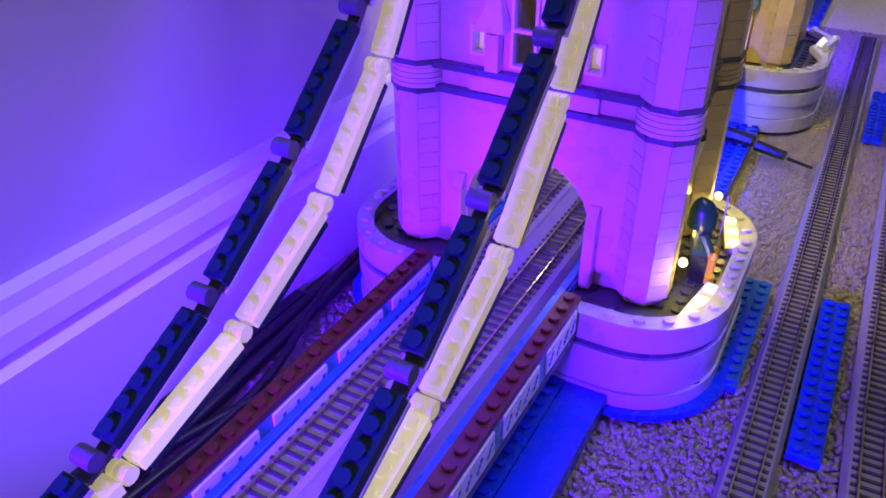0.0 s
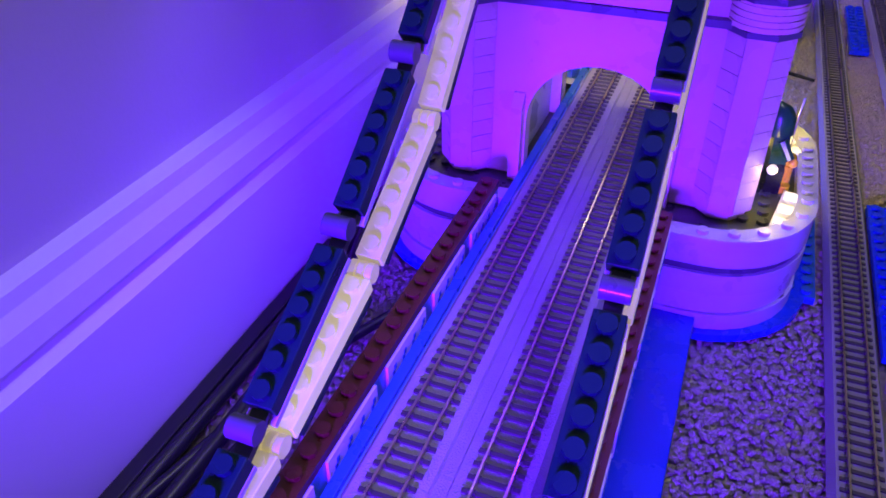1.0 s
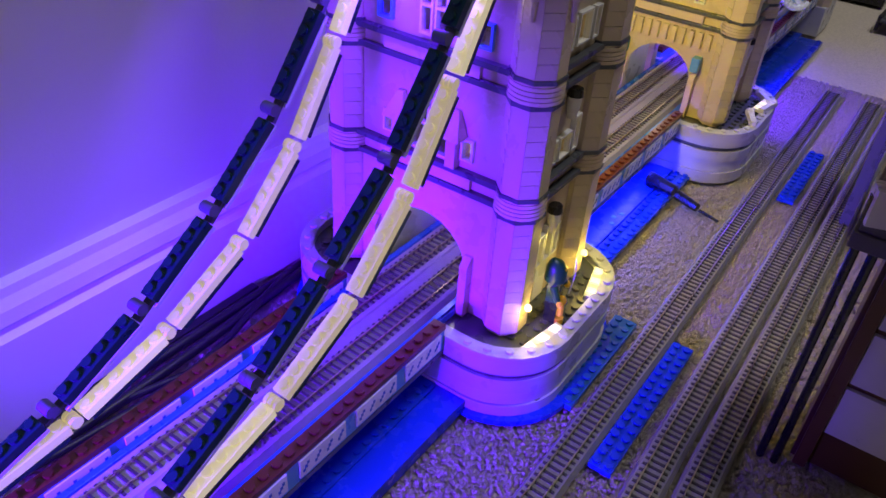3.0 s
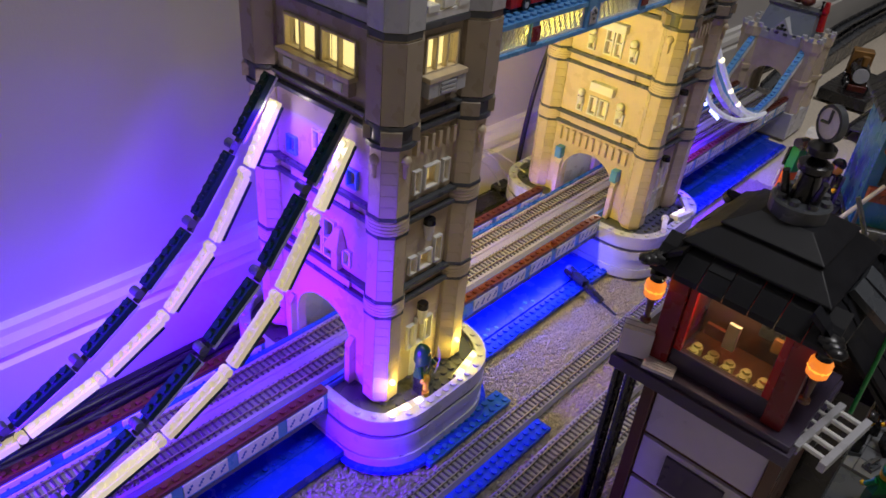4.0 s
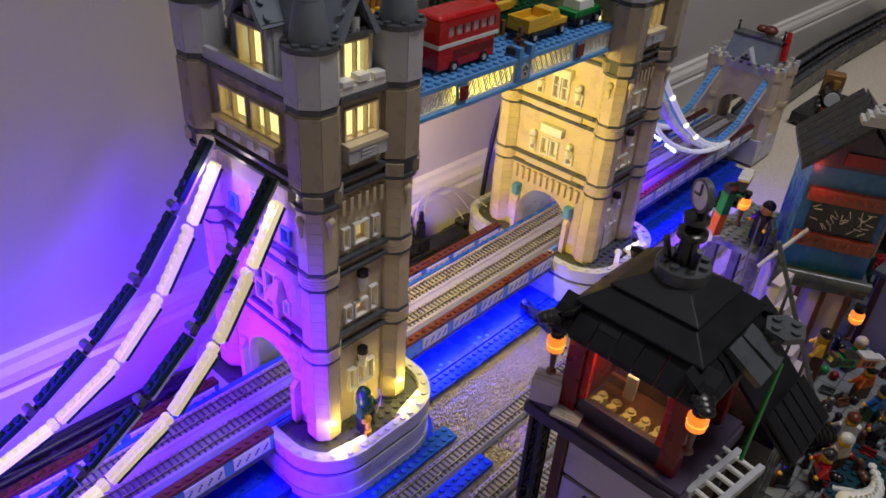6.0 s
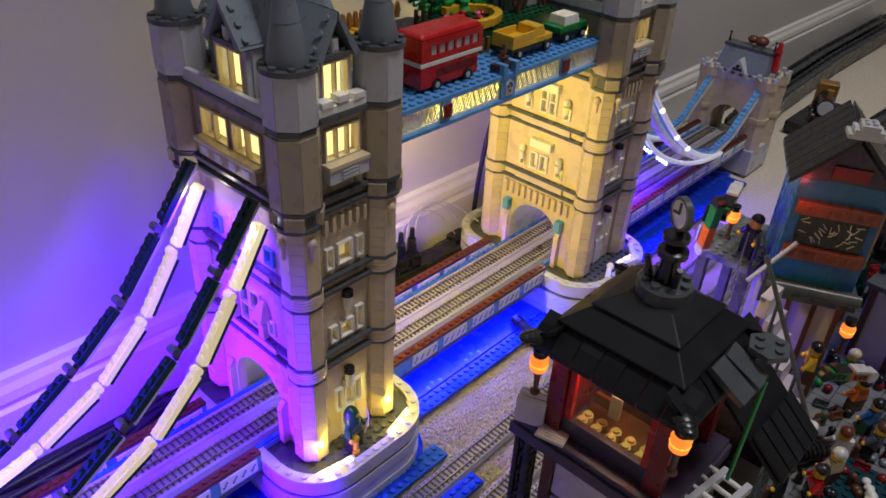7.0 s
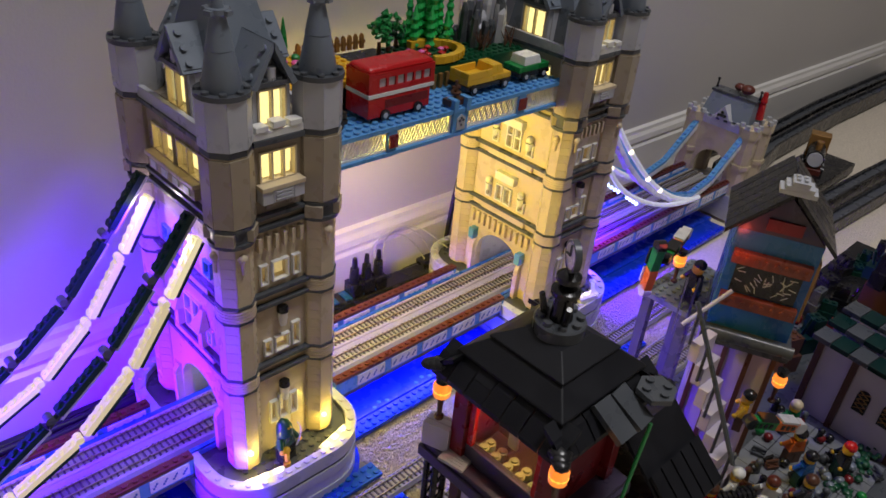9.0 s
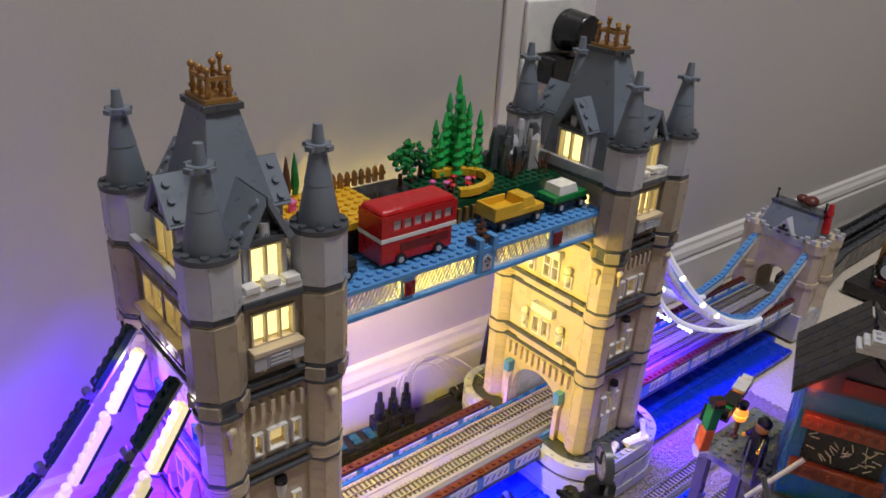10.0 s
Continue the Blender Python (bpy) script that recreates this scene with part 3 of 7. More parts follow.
        p = part("sill_box", bm, SHADETAN, w, "tan box under the sill, in shaded tan", bevel=0.0004)
        for i in range(4):
            bm = bmesh.new()
            box(bm, -0.027 + i * 0.0155, -0.0072, 0.273, -0.0195 + i * 0.0155, -0.0055, 0.279, f)
            part("grille", bm, LGREY, p, bevel=0.0003)
        for zb in (0.2525, 0.262):
            band(w, f, -0.046, 0.046, zb, zb + 0.0035, 0.004, DGREY, "string_course", "dark grey string course")
        band(w, f, -0.047, 0.047, 0.3145, 0.3178, 0.004, DGREY, "string_course", "dark grey string course")
        band(w, f, -0.046, 0.046, 0.3178, 0.3260, 0.003, LGREY, "parapet", "light grey parapet")
    for f in (FS, FN):
        # side faces: narrow, between two turrets
        s1 = [(-0.0125, -0.0055, 0.074, 0.094), (-0.0045, 0.0045, 0.074, 0.098), (0.0055, 0.0125, 0.074, 0.094)]
        s2 = [(-0.0155, -0.0085, 0.139, 0.153), (-0.0065, 0.0065, 0.139, 0.153), (0.0085, 0.0155, 0.139, 0.160)]
        s3 = [(-0.0165, -0.0100, 0.2035, 0.221), (-0.0068, 0.0068, 0.2040, 0.2215), (0.0100, 0.0165, 0.2035, 0.221)]
        for holes, z0, z1 in ((s1, 0.046, 0.119), (s2, 0.119, 0.183), (s3, 0.183, 0.250)):
            bm = bmesh.new()
            wall(bm, -0.026, 0.026, z0, z1, 0.0015, 0.008, holes, f)
            w = part("side_wall", bm, TAN, T, "tan side wall with small windows", smooth=False)
            for h in holes:
                window(w, f, *h, 1, WHITE, LEDDIM, bar=0.0010)
            if z0 < 0.18:
                figurine_post(w, f, 0.0, z1 - 0.026 if z0 < 0.1 else z1 - 0.020, 0.002)
            if z0 > 0.1:
                for zb in (z0 + 0.0005, z0 + 0.0115):
                    band(w, f, -0.024, 0.024, zb, zb + 0.0034, 0.0035, DGREY, "string_course", "dark grey string course")
        bm = bmesh.new()
        box(bm, -0.0065, 0.0005, 0.0465, 0.0065, 0.0015, 0.072, f)
        part("side_door", bm, WHITE, T, "white door in the side wall", smooth=False)
        for i in range(6):
            bm = bmesh.new()
            u = -0.0165 + i * 0.0066
            box(bm, u - 0.0014, -0.003, 0.2335, u + 0.0014, 0.0015, 0.2455, f)
            part("corbel", bm, TAN, T, smooth=False, bevel=0.0003)
        bm = bmesh.new()
        wall(bm, -0.020, 0.020, 0.250, 0.3195, 0.0005, 0.006, [(-0.014, 0.014, 0.288, 0.310)], f)
        w = part("upper_wall", bm, SHADETAN, T, "tan upper wall with lit windows, shade put into its colour", smooth=False)
        window(w, f, -0.014, 0.014, 0.288, 0.310, 3, TAN)
        bm = bmesh.new()
        box(bm, -0.0165, -0.0085, 0.2850, 0.0165, 0.0, 0.2882, f)
        part("window_sill", bm, TAN, w, "tan window sill", bevel=0.0004)
        for u0, u1, mt in ((-0.016, -0.008, LGREY), (-0.0078, 0.0078, LGREY), (0.008, 0.016, LGREY)):
            bm = bmesh.new()
            box(bm, u0, -0.0075, 0.2755, u1, 0.0, 0.2848, f)
            for k in range(3 if u0 == -0.0078 else 0):
                box(bm, u0 + 0.0015, -0.0085, 0.2770 + k * 0.0026, u1 - 0.0015, -0.0073, 0.2786 + k * 0.0026, f)
            part("sill_block", bm, mt, w, "light grey block under the sill", smooth=False, bevel=0.0003)
        for s in (-1, 1):
            bm = bmesh.new()
            loft(bm, [[(s * 0.006, -0.0065, 0.2755), (s * 0.013, -0.0065, 0.2755), (s * 0.013, 0, 0.2755), (s * 0.006, 0, 0.2755)], [(s * 0.007, -0.001, 0.2685), (s * 0.010, -0.001, 0.2685), (s * 0.010, 0, 0.2685), (s * 0.007, 0, 0.2685)]], f)
            part("sill_bracket", bm, SHADETAN, w, smooth=False)
        for zb in (0.2515, 0.262):
            band(w, f, -0.019, 0.019, zb, zb + 0.0038, 0.004, DGREY, "string_course", "dark grey string course")
        band(w, f, -0.019, 0.019, 0.3155, 0.3195, 0.004, DGREY, "string_course", "dark grey string course")
        for i in range(3):
            bm = bmesh.new()
            u = -0.0125 + i * 0.0125
            box(bm, u - 0.0045, -0.004, 0.3245 if i != 1 else 0.3255, u + 0.0045, 0.004, 0.3285 if i != 1 else 0.3300, f)
            part("merlon", bm, WHITE, w, "white parapet tile", smooth=False, bevel=0.0004)
        bm = bmesh.new()
        box(bm, -0.0185, -0.003, 0.3195, 0.0185, 0.005, 0.3245, f)
        part("parapet", bm, WHITE, w, "white parapet", smooth=False, bevel=0.0004)
    # unseen floors added so that light does not leak between the rooms
    for z in (0.1110, 0.1880, 0.2745, 0.3180):
        bm = bmesh.new()
        box(bm, -0.031, -0.056, z, 0.031, 0.056, z + 0.0024)
        part("inner_floor", bm, SHADETAN, T, "unseen floor added to stop light leaking", smooth=False)
    # side walls of the passage
    for s in (-1, 1):
        bm = bmesh.new()
        box(bm, -0.030, s * 0.0385 - 0.003, 0.046, 0.030, s * 0.0385 + 0.003, 0.1105)
        part("passage_wall", bm, LGREY, T, "grey wall of the passage", smooth=False)
    # roof
    bm = bmesh.new()
    loft(bm, [[(-0.024, -0.040, 0.3205), (0.024, -0.040, 0.3205), (0.024, 0.040, 0.3205), (-0.024, 0.040, 0.3205)],
              [(-0.022, -0.034, 0.352), (0.022, -0.034, 0.352), (0.022, 0.034, 0.352), (-0.022, 0.034, 0.352)],
              [(-0.0100, -0.0135, 0.4135), (0.0100, -0.0135, 0.4135), (0.0100, 0.0135, 0.4135), (-0.0100, 0.0135, 0.4135)]])
    roof = part("roof", bm, SLATE, T, "steep slate grey hipped roof", smooth=False, bevel=0.0005)
    bm = bmesh.new()
    box(bm, -0.0120, -0.0160, 0.4135, 0.0120, 0.0160, 0.4172)
    for sy in (-1, 1):
        box(bm, -0.0050, sy * 0.0160 - 0.0008, 0.4140, 0.0050, sy * 0.0175 + 0.0008, 0.4166)
    part("ridge_plate", bm, DGREY, roof, "dark grey ridge plate", bevel=0.0004)
    bm = bmesh.new()
    box(bm, -0.0098, -0.0135, 0.4172, 0.0098, 0.0135, 0.4198)
    for x in (-0.0062, 0.0062):
        for y in (-0.0100, 0.0, 0.0100):
            tall = y == 0.0 and x > 0
            cyl(bm, x, y, 0.4198, 0.4320, 0.0016, n=8)
            cyl(bm, x, y, 0.4225, 0.4246, 0.0024, n=8)
            cyl(bm, x, y, 0.4320, 0.4385 if tall else 0.4340, 0.0011, n=8)
            blob(bm, x, y, 0.4405 if tall else 0.4352, 0.0023)
    for y in (-0.0100, 0.0100):
        box(bm, -0.0066, y - 0.0010, 0.4292, 0.0066, y + 0.0010, 0.4316)
    for x in (-0.0062, 0.0062):
        box(bm, x - 0.0010, -0.0105, 0.4292, x + 0.0010, 0.0105, 0.4316)
    part("crown", bm, GOLD, roof, "pearl gold crown cresting")
    for f, w, d in ((FO, 0.0165, 0.030), (FI, 0.0165, 0.030), (FS, 0.0135, 0.034), (FN, 0.0135, 0.034)):
        g = f @ Matrix.Translation((0, 0.005, 0))
        gable(T, g, 0.0, w, d)
    # true storey heights of the walls between the turrets
    for ob in T.children_recursive:
        if ob.data.users == 1 and ob.name.split(".")[0] not in TURRET_PARTS and ob.parent.name.split(".")[0] != "pier":
            for v in ob.data.vertices:
                v.co.z = storey(v.co.z)
    return T


tower = bridge_tower()
FARX = 0.3912
far_tower = copy_thing(tower, pose(FARX, CY, 0, 0, 0, 180))
tagged(far_tower, "tall tan toy brick bridge tower, its inner face lit warm yellow")

# ---- the deck and its railway tracks ----
DECK0, DECK1 = -0.46, 0.812
SLEEPER = {}


def track(name, pts, z, label, half=0.0105, tie=0.0086, pitch=0.0048):
    """A model railway track along a polyline: roadbed with bevelled shoulders, sleepers and two rails."""
    T = thing(name, (0, 0, 0), label, "model track", "model railway tracks")
    path, n = [], len(pts)
    for a, b in zip(pts, pts[1:]):
        k = max(1, int((Vector(b) - Vector(a)).length / 0.01))
        path += [Vector(a).lerp(Vector(b), i / k) for i in range(k)]
    path.append(Vector(pts[-1]))
    sides = []
    for i, p in enumerate(path):
        d = (path[min(i + 1, len(path) - 1)] - path[max(i - 1, 0)]).normalized()
        sides.append((p, d, Vector((-d.y, d.x))))
    bm = bmesh.new()
    loft(bm, [[(*(p + q * half), z), (*(p + q * half * 0.80), z + 0.0042), (*(p - q * half * 0.80), z + 0.0042), (*(p - q * half), z)] for p, d, q in sides])
    part("roadbed", bm, BED, T, "grey moulded roadbed", smooth=False)
    for s in (-1, 1):
        bm = bmesh.new()
        o = s * 0.0045
        loft(bm, [[(*(p + q * (o + 0.00035)), z + 0.0048), (*(p + q * (o + 0.00035)), z + 0.0066), (*(p + q * (o - 0.00035)), z + 0.0066), (*(p + q * (o - 0.00035)), z + 0.0048)] for p, d, q in sides])
        part("rail", bm, RAILM, T, "thin brass-coloured rail", smooth=False)
    if "me" not in SLEEPER:
        bm = bmesh.new()
        box(bm, -0.00075, -tie * 0.86, 0.0040, 0.00075, tie * 0.86, 0.0050)
        for o in (-1, 1):
            box(bm, -0.0006, o * 0.0045 - 0.0010, 0.0049, 0.0006, o * 0.0045 + 0.0012, 0.0056)
        SLEEPER["me"] = mesh_of("sleeper", bm, TIE)
    along = 0.0
    for (p, d, q), (p2, d2, q2) in zip(sides, sides[1:]):
        L = (p2 - p).length
        while along < L:
            c = p + d * along
            piece("sleeper", SLEEPER["me"], T, Matrix(((d.x, q.x, 0, c.x), (d.y, q.y, 0, c.y), (0, 0, 1, z), (0, 0, 0, 1))))
            along += pitch
        along -= L
    return T


deck = thing("bridge_deck", (0, 0, 0), "pale blue toy brick bridge deck with grey track strips", "bridge deck")
bm = bmesh.new()
box(bm, DECK0, CY - 0.0305, 0.0385, DECK1, CY + 0.0305, 0.0500)
part("slab", bm, AZURE, deck, "pale blue slab", bevel=0.0004)
bm = bmesh.new()
box(bm, DECK0, CY - 0.0020, 0.0500, DECK1, CY + 0.0020, 0.0532)
part("centre_strip", bm, BED, deck, "grey gritty strip between the tracks", smooth=False)
for s in (-1, 1):
    bm = bmesh.new()
    box(bm, DECK0, CY + s * 0.0282 - 0.0018, 0.0500, DECK1, CY + s * 0.0282 + 0.0018, 0.0524)
    part("edge_strip", bm, MBLUE, deck, "blue edge strip", smooth=False, bevel=0.0003)
for y in (CY - 0.0130, CY + 0.0130):
    track("deck_track", [(DECK0, y), (DECK1, y)], 0.0502, "double model railway track on grey roadbed crossing the bridge deck", half=0.0129)

tile_me = {}


def railing(name, x0, x1, y, side):
    """A low deck side: blue beam, white tiles between blue gaps, reddish-brown plates with studs on top."""
    T = thing(name, (0, 0, 0), "low deck railing with white tiles and studded reddish-brown coping", "deck railing", "deck railings")
    bm = bmesh.new()
    box(bm, x0, y - 0.0034, 0.0385, x1, y + 0.0034, 0.0560)
    part("beam", bm, AZURE, T, "pale blue beam", smooth=False)
    bm = bmesh.new()
    box(bm, x0, y - 0.0040, 0.0560, x1, y + 0.0040, 0.0592)
    k = int((x1 - x0) / S)
    for i in range(k):
        stud(bm, x0 + (i + 0.5) * (x1 - x0) / k, y, 0.0592)
    part("coping", bm, RUST, T, "studded reddish-brown coping", bevel=0.0)
    bm = bmesh.new()
    box(bm, x0, y - 0.0038, 0.0370, x1, y + 0.0038, 0.0402)
    part("lower_plate", bm, DGREY, T, "dark grey lower plate", smooth=False)
    n = int((x1 - x0) / 0.040)
    for i in range(n):
        for s in (-1, 1):
            a = x1 - 0.004 - (i + 1) * 0.040 + 0.008
            bm = bmesh.new()
            box(bm, a, y + s * 0.0034, 0.0430, a + 0.0318, y + s * 0.0044, 0.0545)
            tp = part("tile", bm, WHITE, T, "white tile", smooth=False)
            if s < 0:
                bm = bmesh.new()
                for j in range(4):
                    c = a + 0.004 + j * S
                    for dx, dz in ((0, 0), (0.0013, 0.0018), (-0.0013, -0.0018)):
                        box(bm, c + dx - 0.0008, y - 0.0046, 0.0485 + dz - 0.0010, c + dx + 0.0008, y - 0.0043, 0.0485 + dz + 0.0010)
                part("ornament", bm, MBLUE, tp, "small blue printed ornament", smooth=False)
    return T


PX0, PX1 = TX - 0.0675, TX + 0.0675
for y in (CY - 0.0365, CY + 0.0365):
    for x0, x1 in ((DECK0, PX0 - 0.001), (PX1 + 0.001, FARX - 0.065), (FARX + 0.065, DECK1)):
        railing("deck_railing", x0, x1, y, 0)

# ---- suspension chains on the near side ----
CH_LOW = [(-0.009, 0.251), (-0.0365, 0.206), (-0.067, 0.161), (-0.106, 0.1235), (-0.1535, 0.099), (-0.205, 0.084), (-0.259, 0.077)]
CH_TOP = [(-0.011, 0.272), (-0.0445, 0.2275), (-0.0795, 0.184), (-0.1205, 0.149), (-0.1645, 0.1195), (-0.213, 0.096), (-0.265, 0.080)]


def chain(y):
    T = thing("suspension_chain", (0, 0, 0), "suspension chain of hinged studded plates, navy above and glowing cream below", "suspension chain", "suspension chains")
    for pts, material, lab, gap in ((CH_TOP, NAVY, "navy studded chain link", 0.0055), (CH_LOW, CREAM, "glowing cream studded chain link", 0.0034)):
        for i, ((xa, za), (xb, zb)) in enumerate(zip(pts, pts[1:])):
            d = Vector((xb - xa, 0, zb - za))
            L = d.length
            ang = math.atan2(d.z, d.x)
            m = pose(xa, y, za) @ Matrix.Rotation(-ang, 4, "Y")
            # studs point away from the deck: local z is turned over on the descending side
            flip = Matrix.Rotation(math.pi, 4, "X")
            m = m @ flip
            bm = bmesh.new()
            # first and fifth cream links glow brighter, for the light spots there
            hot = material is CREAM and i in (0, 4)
            box(bm, gap, -0.0039, -0.0048, L - gap, 0.0039, 0.0, m)
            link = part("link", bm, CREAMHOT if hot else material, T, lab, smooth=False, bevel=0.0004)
            bm = bmesh.new()
            k = 6
            for j in range(k):
                stud(bm, gap + (j + 0.5) * (L - 2 * gap) / k, 0, 0.0, m)
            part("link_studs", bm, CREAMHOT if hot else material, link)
            bm = bmesh.new()
            if material is NAVY:
                box(bm, gap, -0.0040, -0.0066, L - gap + 0.002, 0.0040, -0.0049, m)
                part("link_underside", bm, LGREY, link, "grey plate below the link", smooth=False)
            else:
                box(bm, gap + 0.002, -0.0040, -0.0072, L - gap - 0.002, 0.0040, -0.0049, m)
                part("link_underside", bm, NAVY, link, "navy plate below the link", smooth=False)
            bm = bmesh.new()
            r = Matrix.Translation((xb, y, zb)) @ Matrix.Rotation(math.pi / 2, 4, "X")
            if material is NAVY:
                cyl(bm, 0, 0, -0.0036, 0.0036, 0.0030, n=12, m=r)
                box(bm, L - gap - 0.001, -0.0022, -0.0052, L + gap, 0.0022, -0.0030, m)
                part("hinge", bm, DGREY, T, "smoky grey hinge joint")
            else:
                for s in (-0.0026, 0.0, 0.0026):
                    cyl(bm, 0, 0, s - 0.0010, s + 0.0010, 0.0030, n=12, m=Matrix.Translation((xb, y, zb - 0.0015)) @ Matrix.Rotation(math.pi / 2, 4, "X"))
                part("hinge", bm, material, T, "cream finger hinge")
    return T


chain(0.0225)
chain(0.0925)

# ---- far side span: blue chains, white rope lights, small gate tower ----
ABX = 0.843
FAR_CH = [(0.447, 0.250), (0.470, 0.222), (0.492, 0.195), (0.520, 0.165), (0.553, 0.137), (0.600, 0.106), (0.650, 0.081), (0.700, 0.067), (0.750, 0.077), (0.783, 0.100), (0.818, 0.124)]
for y in (0.0215, 0.0945):
    T = thing("far_suspension_chain", (0, 0, 0), "azure and white suspension chain of the far bridge span", "suspension chain", "suspension chains")
    for i, ((xa, za), (xb, zb)) in enumerate(zip(FAR_CH, FAR_CH[1:])):
        d = Vector((xb - xa, 0, zb - za))
        m = pose(xa, y, za) @ Matrix.Rotation(-math.atan2(d.z, d.x), 4, "Y")
        bm = bmesh.new()
        box(bm, 0.0005, -0.0039, 0.0, d.length - 0.0005, 0.0039, 0.0045, m)
        studs(bm, 0.001, d.length - 0.001, -0.004, 0.004, 0.0045, m)
        lk = part("link", bm, AZURE, T, "azure studded link", smooth=False)
        bm = bmesh.new()
        box(bm, 0.0005, -0.0042, -0.0070, d.length - 0.0005, 0.0042, -0.0004, m)
        part("link_underside", bm, WHITE, lk, "white underside", smooth=False)
    tube("rope_light", [(0.446, y - 0.007, 0.252), (0.468, y - 0.009, 0.222), (0.492, y - 0.010, 0.196), (0.553, y - 0.010, 0.139), (0.600, y - 0.010, 0.107), (0.650, y - 0.010, 0.080), (0.700, y - 0.008, 0.066)], 0.0032, ROPE, T)
    for i, (x, z) in enumerate(((0.500, 0.187), (0.553, 0.139), (0.590, 0.113))):
        bm = bmesh.new()
        blob(bm, x, y - 0.0125, z, 0.0034, n=8, k=5)
        part("light_bead", bm, LEDBAR, T, "glowing white light bead")


def loose_rope():
    """A slack sleeve of lights hung before the far span, with a few blue ones."""
    T = thing("slack_rope_light", (0, 0, 0), "slack pale light sleeve with blue diodes before the far span", "rope light")
    tube("sleeve", [(0.450, 0.012, 0.200), (0.464, 0.010, 0.173), (0.493, 0.010, 0.143), (0.542, 0.010, 0.113), (0.618, 0.010, 0.080), (0.680, 0.010, 0.070), (0.712, 0.013, 0.066)], 0.0030, ROPE, T)
    for i in range(8):
        bm = bmesh.new()
        x = 0.472 + i * 0.0085 + (0.014 if i > 3 else 0.0)
        blob(bm, x, 0.012, 0.153 - (x - 0.472) * 0.63, 0.0021, n=8, k=5)
        part("blue_diode", bm, LEDBLUE, T, "glowing blue diode")


loose_rope()


def gate_tower():
    T = thing("gate_tower", (ABX, CY, 0), "small tan toy gate tower with slate roof at the bridge end", "toy tower")
    T.scale = (0.85, 0.92, 0.80)
    bm = bmesh.new()
    box(bm, -0.040, -0.058, 0.0, 0.040, 0.058, 0.048)
    part("plinth", bm, LGREY, T, "light grey plinth", bevel=0.0006)
    for fx in (-0.030, 0.022):
        bm = bmesh.new()
        f = Matrix(((0, 1, 0, fx), (-1, 0, 0, 0), (0, 0, 1, 0), (0, 0, 0, 1)))
        wall(bm, -0.040, 0.040, 0.048, 0.165, 0.0, 0.008, [(-0.026, 0.026, 0.048, 0.165)], f)
        n = 12
        for i in range(n):
            a0, a1 = math.pi * i / n, math.pi * (i + 1) / n
            p0, p1 = (-0.026 * math.cos(a0), 0.085 + 0.030 * math.sin(a0)), (-0.026 * math.cos(a1), 0.085 + 0.030 * math.sin(a1))
            loft(bm, [[(p0[0], 0, p0[1]), (p1[0], 0, p1[1]), (p1[0], 0, 0.165), (p0[0], 0, 0.165)], [(p0[0], 0.008, p0[1]), (p1[0], 0.008, p1[1]), (p1[0], 0.008, 0.165), (p0[0], 0.008, 0.165)]], f)
        part("arch_wall", bm, TAN, T, "tan wall with an arch", smooth=False)
    for sx in (-0.024, 0.024):
        for sy in (-0.046, 0.046):
            bm = bmesh.new()
            for z0, z1, r in ((0.048, 0.100, 0.0150), (0.100, 0.108, 0.0172), (0.108, 0.160, 0.0150), (0.160, 0.176, 0.0168)):
                cyl(bm, sx, sy, z0, z1, r, n=8, a0=OCT)
            p = part("corner_turret", bm, TAN, T, "tan corner turret", smooth=False)
            for k in range(6):
                bm = bmesh.new()
                box(bm, 0.0105, -0.0035, 0.176, 0.0168, 0.0035, 0.183, Matrix.Translation((sx, sy, 0)) @ Matrix.Rotation(k * math.pi / 3, 4, "Z"))
                part("merlon", bm, LGREY, p, "light grey merlon", smooth=False)
    bm = bmesh.new()
    box(bm, -0.031, -0.034, 0.160, 0.031, 0.034, 0.172)
    for i in range(5):
        box(bm, -0.0325, -0.030 + i * 0.0135, 0.172, -0.024, -0.023 + i * 0.0135, 0.178)
    part("battlement", bm, LGREY, T, "light grey battlement", smooth=False, bevel=0.0003)
    bm = bmesh.new()
    loft(bm, [[(-0.028, -0.040, 0.176), (0.028, -0.040, 0.176), (0.028, 0.040, 0.176), (-0.028, 0.040, 0.176)], [(-0.012, -0.036, 0.214), (0.012, -0.036, 0.214), (0.012, 0.036, 0.214), (-0.012, 0.036, 0.214)]])
    roof = part("roof", bm, SLATE, T, "slate grey roof", smooth=False, bevel=0.0005)
    bm = bmesh.new()
    box(bm, -0.0135, -0.038, 0.214, 0.0135, 0.038, 0.218)
    part("ridge_plate", bm, DGREY, roof, "dark grey ridge plate")
    for s in (-1, 1):
        bm = bmesh.new()
        cyl(bm, 0, s * 0.036, 0.218, 0.232, 0.0022, 0.0010, n=8)
        blob(bm, 0, s * 0.036, 0.233, 0.0024)
        part("finial", bm, BLACK, roof, "black finial")
    bm = bmesh.new()
    loft(bm, [[(-0.036, -0.014, 0.178), (-0.036, 0.014, 0.178), (-0.036, 0.0, 0.202)], [(-0.012, -0.014, 0.178), (-0.012, 0.014, 0.178), (-0.012, 0.0, 0.202)]])
    part("dormer", bm, LGREY, roof, "grey pointed dormer", smooth=False)
    bm = bmesh.new()
    for y in (-0.005, 0.0, 0.005):
        blob(bm, -0.0375, y, 0.184, 0.0028)
    blob(bm, -0.0375, 0.0, 0.190, 0.0028)
    part("dormer_ornament", bm, BLACK, roof, "dark ornament on the dormer")
    return T


